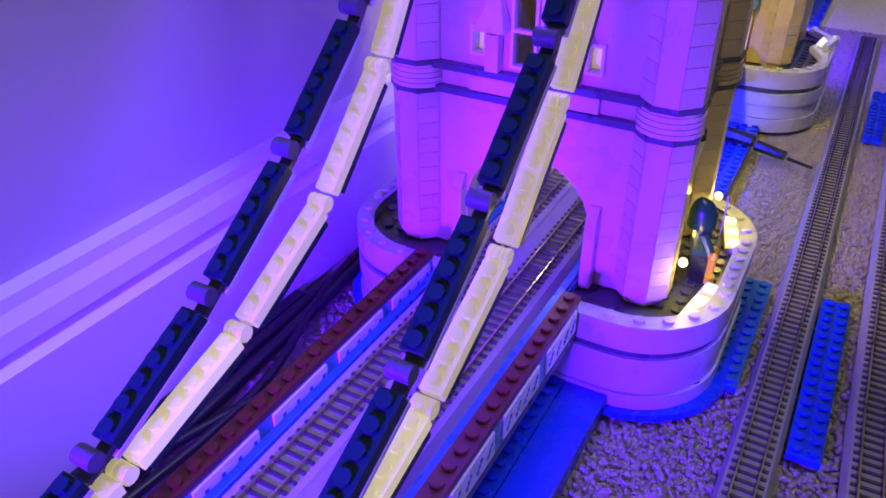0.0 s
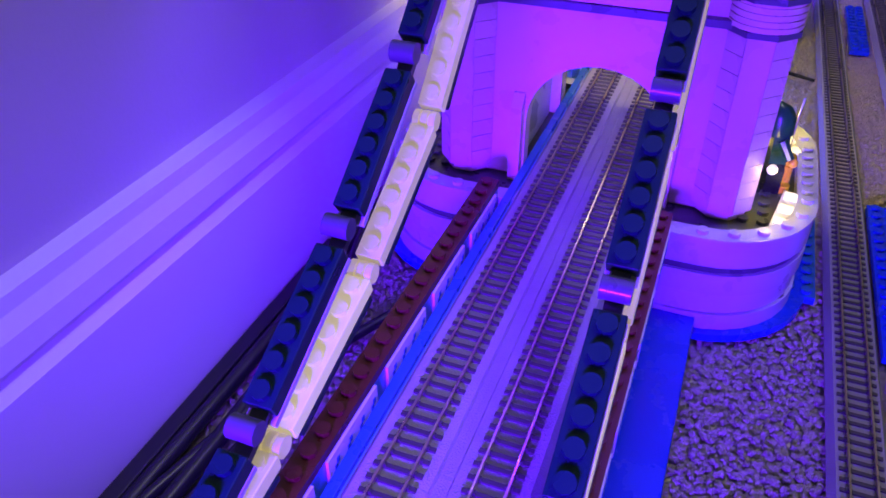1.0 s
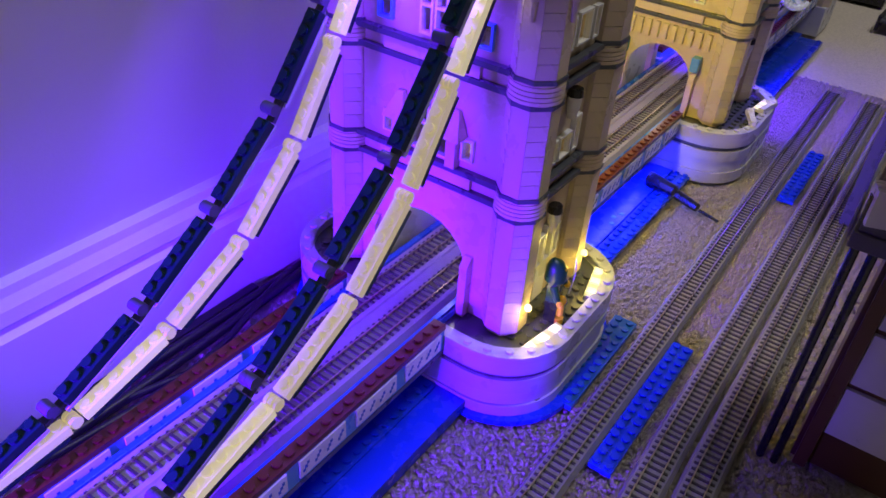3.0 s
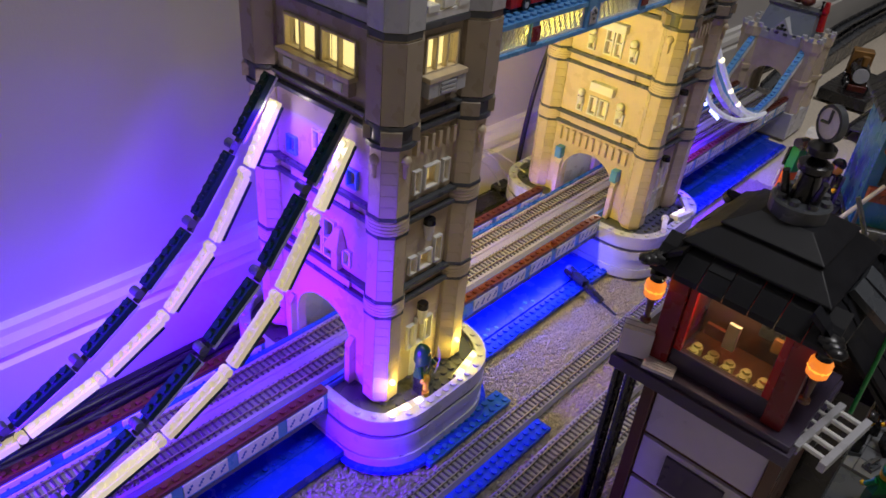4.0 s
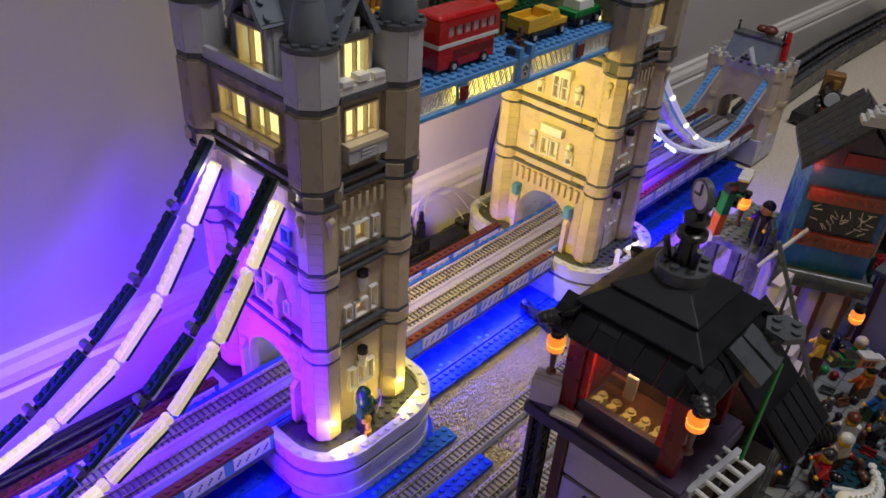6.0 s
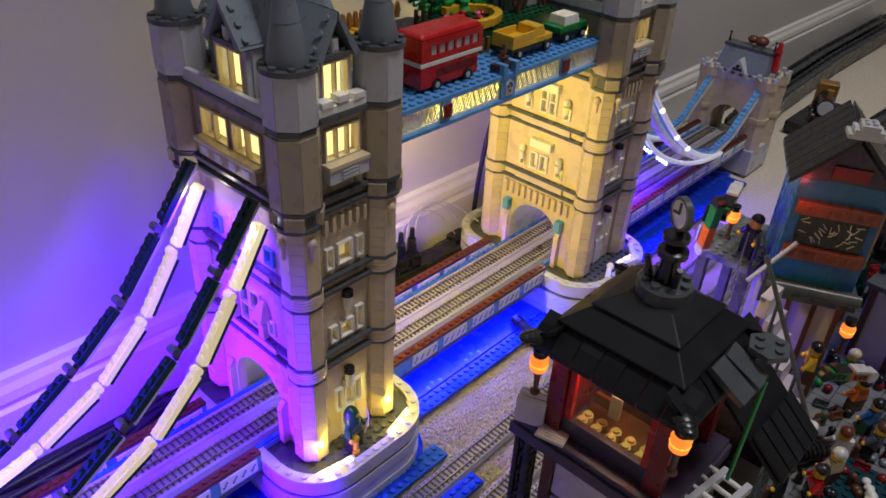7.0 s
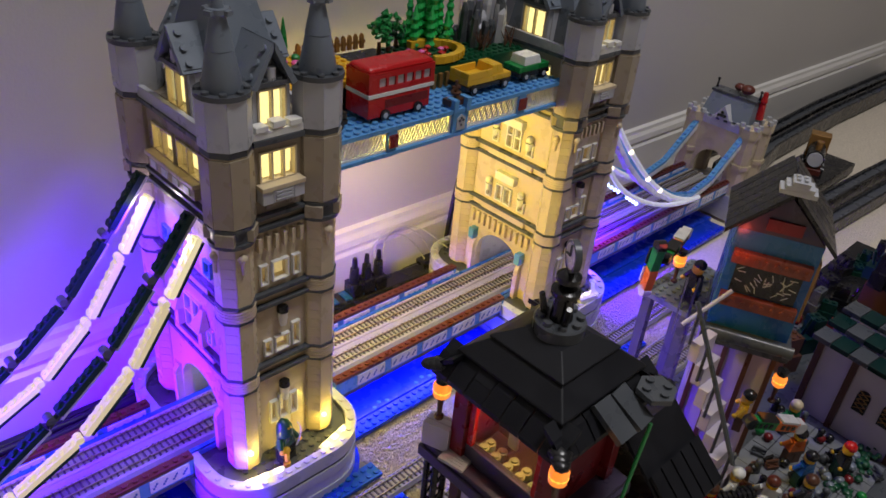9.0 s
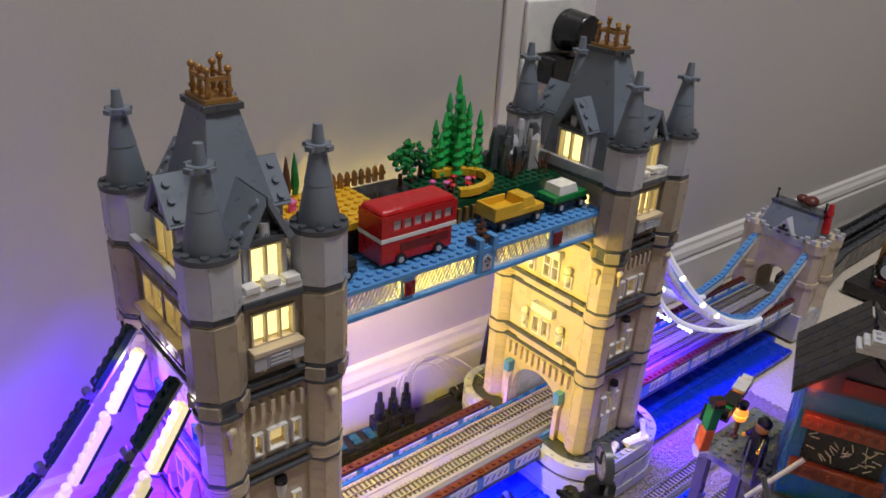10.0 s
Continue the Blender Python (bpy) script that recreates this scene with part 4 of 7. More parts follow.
gate_tower()
bm = bmesh.new()
blob(bm, ABX + 0.002, 0.046, 0.183, 0.010, 0.7)
blob(bm, ABX + 0.006, 0.060, 0.182, 0.008, 0.7)
solid("brown_toy_animal_figure", bm, RUST, "small reddish-brown toy figure lying on the gate roof", "toy")
bm = bmesh.new()
cyl(bm, ABX + 0.004, 0.020, 0.148, 0.170, 0.0062, 0.0045, n=10)
blob(bm, ABX + 0.004, 0.020, 0.174, 0.0052)
cyl(bm, ABX + 0.004, 0.020, 0.177, 0.187, 0.0045, 0.0030, n=10)
solid("red_toy_guard", bm, RED, "small red toy figure standing on the gate tower", "toy figure")

# ---- high walkway with its garden ----
def walkway():
    T = thing("high_walkway", (0, 0, 0), "azure high walkway with white lattice sides between the two towers", "toy walkway")
    x0, x1 = 0.078, 0.349
    for y, s in ((0.0105, -1), (0.1055, 1)):
        bm = bmesh.new()
        box(bm, x0, y - 0.004, 0.2735, x1, y + 0.004, 0.2768)
        part("lower_beam", bm, AZURE, T, "azure lower beam", smooth=False, bevel=0.0004)
        bm = bmesh.new()
        box(bm, x0, y - 0.004, 0.2935, x1, y + 0.004, 0.2968)
        studs(bm, x0, x1, y - 0.004, y + 0.004, 0.2968)
        part("upper_beam", bm, AZURE, T, "azure studded upper beam", smooth=False)
        posts = [(0.142, 0.150), (0.209, 0.226), (0.289, 0.298)]
        for a, b in posts:
            bm = bmesh.new()
            box(bm, a, y - 0.0036, 0.2768, b, y + 0.0036, 0.2935)
            if b - a > 0.01:
                box(bm, a - 0.001, y - 0.005, 0.2935, a + 0.004, y + 0.005, 0.3050)
                box(bm, b - 0.004, y - 0.005, 0.2935, b + 0.001, y + 0.005, 0.3050)
            p = part("post", bm, AZURE, T, "azure post", smooth=False, bevel=0.0004)
            bm = bmesh.new()
            if b - a > 0.01:
                loft(bm, [[(a + 0.004, y + s * 0.0037, 0.279), (b - 0.004, y + s * 0.0037, 0.279), (b - 0.004, y + s * 0.0037, 0.289), ((a + b) / 2, y + s * 0.0037, 0.292), (a + 0.004, y + s * 0.0037, 0.289)], [(a + 0.004, y + s * 0.0046, 0.279), (b - 0.004, y + s * 0.0046, 0.279), (b - 0.004, y + s * 0.0046, 0.289), ((a + b) / 2, y + s * 0.0046, 0.292), (a + 0.004, y + s * 0.0046, 0.289)]])
                part("shield", bm, LGREY, p, "pale printed shield", smooth=False)
                bm = bmesh.new()
                for dx, dz in ((-0.002, 0.002), (0.002, 0.002), (0, -0.002), (0, 0.004)):
                    blob(bm, (a + b) / 2 + dx, y + s * 0.0047, 0.285 + dz, 0.0012, n=6, k=4)
                part("shield_print", bm, DGREY, p, "dark print on the shield")
            else:
                box(bm, a - 0.0004, y + s * 0.0036, 0.2800, b + 0.0004, y + s * 0.0050, 0.2905)
                part("red_block", bm, DRED, p, "dark red block", smooth=False, bevel=0.0004)
        spans = [(x0 + 0.004, 0.142), (0.150, 0.209), (0.226, 0.289), (0.298, x1 - 0.004)]
        for a, b in spans:
            bm = bmesh.new()
            wall(bm, a, b, 0.2768, 0.2935, y - 0.0012, y + 0.0012, [(a + 0.0014, b - 0.0014, 0.2784, 0.2919)], None)
            h, k = 0.0135, max(1, round((b - a) / 0.0068))
            w = (b - a - 0.0028) / k
            for i in range(k):
                for p, q in (((a + 0.0014 + i * w, 0.2784), (a + 0.0014 + (i + 1) * w, 0.2919)), ((a + 0.0014 + i * w, 0.2919), (a + 0.0014 + (i + 1) * w, 0.2784)),
                             ((a + 0.0014 + i * w, 0.28515), (a + 0.0014 + (i + 0.5) * w, 0.2919)), ((a + 0.0014 + (i + 0.5) * w, 0.2784), (a + 0.0014 + (i + 1) * w, 0.28515))):
                    rod(bm, (p[0], y, p[1]), (q[0], y, q[1]), 0.00075, n=5)
            part("lattice", bm, WHITE, T, "white lattice fence panel", smooth=False)
    bm = bmesh.new()
    box(bm, x0, 0.0148, 0.2930, x1, 0.1012, 0.2962)
    studs(bm, x0, x1, 0.0148, 0.0480, 0.2962)
    part("roadway", bm, AZURE, T, "azure studded roadway plate", smooth=False)
    return T


walkway()


def wheel(parent, x, y, z, r, w=0.005):
    bm = bmesh.new()
    m = Matrix.Translation((x, y, z)) @ Matrix.Rotation(math.pi / 2, 4, "X")
    cyl(bm, 0, 0, -w / 2, w / 2, r, n=16, m=m)
    t = part("wheel", bm, BLACK, parent, "black wheel")
    bm = bmesh.new()
    cyl(bm, 0, 0, -w / 2 - 0.0004, w / 2 + 0.0004, r * 0.5, n=12, m=m)
    part("hub", bm, LGREY, t, "grey hub")


def bus():
    x0, x1, y0, y1, z = 0.131, 0.196, 0.0195, 0.0465, 0.2975
    T = thing("double_decker_bus", (0, 0, 0), "red toy double-decker bus with a white stripe on the walkway", "toy bus")
    bm = bmesh.new()
    prism(bm, [(x0, y0), (x1 - 0.004, y0), (x1, y0 + 0.004), (x1, y1 - 0.004), (x1 - 0.004, y1), (x0, y1)], z + 0.003, z + 0.0185)
    part("lower_body", bm, RED, T, "red lower deck", smooth=False, bevel=0.0006)
    bm = bmesh.new()
    box(bm, x0 - 0.0004, y0 - 0.0004, z + 0.0187, x1 + 0.0002, y1 + 0.0004, z + 0.0218)
    part("stripe", bm, WHITE, T, "white stripe", smooth=False, bevel=0.0003)
    bm = bmesh.new()
    wall(bm, x0, x1, z + 0.022, z + 0.0375, y0, y0 + 0.003, [(x0 + 0.010 + i * 0.0088, x0 + 0.0168 + i * 0.0088, z + 0.026, z + 0.033) for i in range(6)], None)
    box(bm, x0, y0 + 0.003, z + 0.022, x1, y1, z + 0.0375)
    part("upper_body", bm, RED, T, "red upper deck", smooth=False, bevel=0.0)
    bm = bmesh.new()
    loft(bm, [[(x0, y0, z + 0.0376), (x1, y0, z + 0.0376), (x1, y1, z + 0.0376), (x0, y1, z + 0.0376)], [(x0 + 0.002, y0 + 0.003, z + 0.0415), (x1 - 0.003, y0 + 0.003, z + 0.0415), (x1 - 0.003, y1 - 0.003, z + 0.0415), (x0 + 0.002, y1 - 0.003, z + 0.0415)]])
    part("roof", bm, RED, T, "red rounded roof", bevel=0.0016)
    # opaque pale grey panes: the reflection is put into the colour
    for i in range(6):
        bm = bmesh.new()
        a = x0 + 0.010 + i * 0.0088
        box(bm, a, y0 + 0.0014, z + 0.026, a + 0.0068, y0 + 0.0022, z + 0.033)
        part("window_pane", bm, LGREY, T, "pale grey pane, reflection put into its colour", smooth=False)
    bm = bmesh.new()
    box(bm, x0 + 0.016, y0 - 0.0003, z + 0.0095, x1 - 0.006, y0 + 0.001, z + 0.0160)
    part("lower_window", bm, DRED, T, "dark red tinted lower windows", smooth=False)
    for x in (x0 + 0.016, x1 - 0.016):
        for y in (y0 + 0.001, y1 - 0.001):
            wheel(T, x, y, z + 0.0042, 0.0045)
    return T


bus()


def small_vehicle(name, x0, x1, y0, y1, z, low, cab, label, cat, bed=None):
    T = thing(name, (0, 0, 0), label, cat)
    bm = bmesh.new()
    box(bm, x0, y0, z + 0.0035, x1, y1, z + 0.0075)
    part("chassis", bm, BLACK, T, "dark chassis", smooth=False, bevel=0.0004)
    bm = bmesh.new()
    box(bm, x0 + 0.001, y0 + 0.001, z + 0.0076, x1, y1 - 0.001, z + 0.0125)
    if bed:
        wall(bm, x0 + 0.001, x0 + 0.030, z + 0.0125, z + 0.0185, y0 + 0.001, y0 + 0.003, [], None)
        wall(bm, x0 + 0.001, x0 + 0.030, z + 0.0125, z + 0.0185, y1 - 0.003, y1 - 0.001, [], None)
        box(bm, x0 + 0.001, y0 + 0.003, z + 0.0125, x0 + 0.003, y1 - 0.003, z + 0.0185)
    part("body", bm, low, T, smooth=False, bevel=0.0004)
    bm = bmesh.new()
    a, b = (x0 + 0.031, x1 - 0.008) if bed else (x0 + 0.008, x1 - 0.010)
    loft(bm, [[(a, y0 + 0.002, z + 0.0126), (b, y0 + 0.002, z + 0.0126), (b, y1 - 0.002, z + 0.0126), (a, y1 - 0.002, z + 0.0126)], [(a + 0.001, y0 + 0.003, z + 0.0205), (b - 0.003, y0 + 0.003, z + 0.0205), (b - 0.003, y1 - 0.003, z + 0.0205), (a + 0.001, y1 - 0.003, z + 0.0205)]])
    part("cab", bm, cab, T, smooth=False, bevel=0.0006)
    for x in (x0 + 0.008, x1 - 0.009):
        for y in (y0 + 0.001, y1 - 0.001):
            wheel(T, x, y, z + 0.0040, 0.0043)


small_vehicle("yellow_truck", 0.236, 0.290, 0.0205, 0.0445, 0.2985, YELLOW, YELLOW, "yellow toy tipper truck with black wheels on the walkway", "toy truck", bed=True)
small_vehicle("green_white_car", 0.302, 0.343, 0.0215, 0.0435, 0.2985, GREEN, WHITE, "green and white toy car on the walkway", "toy car")
small_vehicle("black_toy_car", 0.086, 0.112, 0.0185, 0.0380, 0.2985, BLACK, BLACK, "small black toy car on the walkway", "toy car")
bm = bmesh.new()
box(bm, 0.207, 0.010, 0.2985, 0.226, 0.019, 0.3035)
cyl(bm, 0.2165, 0.0145, 0.3035, 0.318, 0.0013, n=8)
loft(bm, [ring(0.2165, 0.0145, 0.3065, 0.0040, 10), ring(0.2165, 0.0145, 0.3085, 0.0046, 10)])
box(bm, 0.2125, 0.0135, 0.311, 0.2205, 0.0155, 0.3135)
solid("brown_anchor_ornament", bm, BROWN, "brown toy anchor ornament on the walkway parapet", "toy ornament")

# garden behind the road
bm = bmesh.new()
box(bm, 0.085, 0.052, 0.2964, 0.215, 0.118, 0.3150)
solid("garden_base_black", bm, BLACK, "black toy brick garden base on the walkway", "toy base", bevel=0.0005)
bm = bmesh.new()
box(bm, 0.085, 0.0515, 0.3151, 0.165, 0.118, 0.3200)
studs(bm, 0.085, 0.165, 0.0515, 0.118, 0.3200)
solid("garden_bed_yellow", bm, YELLOW, "yellow edged garden bed plate", "toy base")
bm = bmesh.new()
box(bm, 0.196, 0.056, 0.2964, 0.345, 0.118, 0.3130)
studs(bm, 0.196, 0.345, 0.056, 0.118, 0.3130)
solid("garden_base_green", bm, DGREEN, "dark green studded garden base", "toy base")
T = thing("curved_yellow_wall", (0, 0, 0), "yellow curved low wall round a red flower bed", "toy wall")
for i in range(14):
    a = -1.9 + i * 0.27
    bm = bmesh.new()
    c = Vector((0.248 + 0.030 * math.cos(a), 0.080 + 0.022 * math.sin(a)))
    box(bm, -0.0045, -0.003, 0.3148, 0.0045, 0.003, 0.3215, Matrix.Translation((c.x, c.y, 0)) @ Matrix.Rotation(a + math.pi / 2, 4, "Z"))
    part("curved_brick", bm, YELLOW, T, smooth=False, bevel=0.0004)
rnd = random.Random(5)
T = thing("brown_picket_fence", (0, 0, 0), "tan picket fence along the garden edge", "toy fence")
for i in range(11):
    bm = bmesh.new()
    x = 0.130 + i * 0.0064
    box(bm, x, 0.1090, 0.3200, x + 0.0036, 0.1115, 0.3300)
    loft(bm, [[(x, 0.109, 0.330), (x + 0.0036, 0.109, 0.330), (x + 0.0036, 0.1115, 0.330), (x, 0.1115, 0.330)], [(x + 0.0015, 0.109, 0.3325), (x + 0.0021, 0.109, 0.3325), (x + 0.0021, 0.1115, 0.3325), (x + 0.0015, 0.1115, 0.3325)]])
    part("picket", bm, GOLD, T, smooth=False)
bm = bmesh.new()
box(bm, 0.129, 0.1102, 0.3240, 0.200, 0.1122, 0.3262)
part("fence_rail", bm, GOLD, T, smooth=False)
for i in range(7):
    bm = bmesh.new()
    x = 0.196 + i * 0.0075
    box(bm, x, 0.0505, 0.2970, x + 0.0035, 0.0535, 0.3090)
    solid("low_fence_post", bm, GOLD, "tan fence post beside the road", "toy fence post", "low fence posts")


def leafy(x, y, z, r, h, tone, label, seed, cat="toy bush"):
    """A toy plant: short stem and a crown of many small lobed clumps."""
    T = thing("garden_bush", (0, 0, 0), label, cat, "garden bushes")
    bm = bmesh.new()
    cyl(bm, x, y, z, z + h * 0.6, 0.0022, 0.0016, n=8)
    part("trunk", bm, BROWN, T, "brown stem")
    rr = random.Random(seed)
    bm = bmesh.new()
    for i in range(34):
        a, e, q = rr.uniform(0, 6.28), rr.uniform(-0.6, 1.4), rr.uniform(0.55, 1.0)
        c = Vector((x + r * q * math.cos(a) * math.cos(e), y + r * q * math.sin(a) * math.cos(e), z + h + r * q * math.sin(e)))
        m = Matrix.Translation(c) @ Euler((rr.uniform(0, 6), rr.uniform(0, 6), rr.uniform(0, 6))).to_matrix().to_4x4()
        for k in range(3):
            loft(bm, [[(-0.001, -0.0008, 0.0), (0.001, -0.0008, 0.0), (0.001, 0.0008, 0.0), (-0.001, 0.0008, 0.0)], [(-0.0022, -0.0009, 0.003), (0.0022, -0.0009, 0.003), (0.0022, 0.0009, 0.003), (-0.0022, 0.0009, 0.003)], [(-0.0006, -0.0005, 0.0056), (0.0006, -0.0005, 0.0056), (0.0006, 0.0005, 0.0056), (-0.0006, 0.0005, 0.0056)]], m @ Matrix.Rotation(k * 2.1, 4, "Z"))
    part("crown", bm, tone, T)
    return T


leafy(0.205, 0.098, 0.316, 0.011, 0.018, GREEN, "green leafy toy bush in the garden", 1)
leafy(0.222, 0.106, 0.315, 0.010, 0.022, GREEN, "green leafy toy bush in the garden", 2)
leafy(0.236, 0.112, 0.315, 0.009, 0.012, DGREEN, "dark green low toy bush", 3)
leafy(0.278, 0.100, 0.315, 0.010, 0.006, GREEN, "low green toy plant by the crystal tree", 4)
T = thing("crystal_tree", (0, 0, 0), "tall transparent green toy tree of stacked crystal pieces", "toy tree")
rr = random.Random(3)
for dx, dy, h in ((0, 0, 0.075), (0.010, -0.003, 0.058), (-0.011, 0.002, 0.052), (0.004, 0.010, 0.044), (-0.006, -0.010, 0.036), (0.017, 0.004, 0.034), (-0.019, -0.003, 0.030), (0.012, -0.012, 0.026), (-0.014, 0.010, 0.040), (0.020, -0.006, 0.046), (0.0, -0.006, 0.060), (-0.022, 0.008, 0.022), (0.026, 0.002, 0.028), (0.006, 0.004, 0.066), (-0.005, 0.005, 0.062)):
    bm = bmesh.new()
    z, k = 0.3135, int(h / 0.0075)
    for i in range(k):
        r = 0.0052 * (1 - 0.45 * i / k)
        loft(bm, [ring(0.268 + dx, 0.106 + dy, z + i * 0.0075, r * 0.62, 8), ring(0.268 + dx, 0.106 + dy, z + i * 0.0075 + 0.004, r, 8), ring(0.268 + dx, 0.106 + dy, z + i * 0.0075 + 0.0074, r * 0.60, 8)])
    loft(bm, [ring(0.268 + dx, 0.106 + dy, z + k * 0.0075, 0.0024, 8), ring(0.268 + dx, 0.106 + dy, z + k * 0.0075 + 0.008, 0.0006, 8)])
    part("crystal_spike", bm, TGREEN, T)
for i in range(9):
    bm = bmesh.new()
    x, y = 0.246 + rr.uniform(-0.018, 0.018), 0.078 + rr.uniform(-0.012, 0.012)
    cyl(bm, x, y, 0.3135, 0.3180, 0.0010, n=6)
    blob(bm, x, y, 0.3195, 0.0030, 0.6, n=8, k=5)
    solid("red_toy_flower", bm, RED if i % 3 else PINK, "small red toy flower in the bed" if i % 3 else "small pink toy flower in the bed", "toy flower", "garden flowers")
for i, (x, y) in enumerate(((0.090, 0.112), (0.097, 0.116), (0.112, 0.110), (0.121, 0.114))):
    bm = bmesh.new()
    loft(bm, [ring(x, y, 0.3205, 0.0020, 8), ring(x, y, 0.330, 0.0034, 8), ring(x, y, 0.342, 0.0024, 8), ring(x, y, 0.354, 0.0004, 8)])
    solid("cypress_spike", bm, GREEN if i != 2 else BROWN, "narrow green toy cypress" if i != 2 else "narrow brown toy post", "toy plant", "cypress spikes")
for i, (x, y, mt) in enumerate(((0.097, 0.100, WHITE), (0.105, 0.090, PINK), (0.112, 0.084, PINK), (0.120, 0.096, GREEN), (0.108, 0.106, WHITE))):
    bm = bmesh.new()
    cyl(bm, x, y, 0.3205, 0.3255, 0.0030, n=10)
    blob(bm, x, y, 0.3275, 0.0036, 0.8, n=8, k=5)
    solid("garden_pot_plant", bm, mt, "small round toy plant in the yellow bed", "toy plant", "pot plants")
T = thing("grey_rock_castle", (0, 0, 0), "grey rocky toy ruin with bare brown branches", "toy ruin")
rr = random.Random(9)
for i in range(16):
    bm = bmesh.new()
    x, y, h = 0.318 + rr.uniform(-0.016, 0.018), 0.098 + rr.uniform(-0.02, 0.016), rr.uniform(0.012, 0.052)
    w = rr.uniform(0.004, 0.007)
    loft(bm, [ring(x, y, 0.3132, w, 6, rr.uniform(0, 1)), ring(x, y, 0.3132 + h * 0.8, w * 0.9, 6, rr.uniform(0, 1)), ring(x + rr.uniform(-.002, .002), y, 0.3132 + h, w * 0.5, 6)])
    part("rock", bm, DGREY if i % 3 else LGREY, T, smooth=False)
for i in range(9):
    bm = bmesh.new()
    a = rr.uniform(0, 6.28)
    x, y = 0.318 + rr.uniform(-0.02, 0.02), 0.072 + rr.uniform(-0.008, 0.006)
    rod(bm, (x, y, 0.3125), (x + 0.006 * math.cos(a), y + 0.006 * math.sin(a), 0.330), 0.0010, 0.0005, 6)
    rod(bm, (x, y, 0.318), (x - 0.006 * math.sin(a), y + 0.006 * math.cos(a), 0.328), 0.0008, 0.0004, 6)
    part("branch", bm, BROWN, T, "bare brown branch")

# ---- on the piers: light bars, hooded figure, glow at the turret feet ----
def light_bar(x0, y0, x1, y1, z):
    T = thing("light_bar", (0, 0, 0), "small glowing white light bar lying on the pier", "light bar", "light bars")
    a, b = Vector((x0, y0, z)), Vector((x1, y1, z))
    q = (b - a).to_track_quat("X", "Z").to_matrix().to_4x4()
    m, L = Matrix.Translation(a) @ q, (b - a).length
    bm = bmesh.new()
    box(bm, 0, -0.0038, 0, L, 0.0038, 0.0030, m)
    part("strip_body", bm, WHITE, T, "white strip body", smooth=False, bevel=0.0004)
    for i in range(3):
        bm = bmesh.new()
        c = L * (i + 0.5) / 3
        box(bm, c - 0.0026, -0.0026, 0.0030, c + 0.0026, 0.0026, 0.0040, m)
        part("diode", bm, LEDBAR, T, "glowing diode", smooth=False)


light_bar(-0.012, -0.0235, 0.022, -0.0290, 0.0465)
light_bar(0.056, -0.0300, 0.088, -0.0220, 0.0465)
light_bar(FARX + 0.004, -0.0270, FARX + 0.034, -0.0300, 0.0505)
for x, y, p in ((0.000, -0.0215, 0.026), (0.070, -0.0215, 0.032), (0.034, -0.0135, 0.005)):
    bulb("pier_glow", (x, y, 0.066), p, WARM, 0.003)
for x, y in ((TX - HX, 0.0), (TX + HX, 0.0)):
    bm = bmesh.new()
    blob(bm, x - 0.004, y - 0.0163, 0.070, 0.0022, n=8, k=5)
    solid("turret_led", bm, LEDBAR, "tiny glowing light bead on the turret wall", "light bead", "light beads")


# unseen bulbs added to brighten the passages under both towers
for x, y in ((TX, CY), (FARX, CY)):
    bulb("passage_light", (x, y, 0.104), 0.030, (1.0, 0.9, 0.75), 0.006)
for y in (0.0255, 0.0875):
    bm = bmesh.new()
    blob(bm, -0.0145, y, 0.2475, 0.0022, n=8, k=5)
    solid("chain_led", bm, LEDBAR, "tiny glowing light bead at the chain's upper end", "light bead", "light beads")
    bulb("chain_led_light", (-0.020, y, 0.2455), 0.012, (1.0, 0.86, 0.75), 0.003)


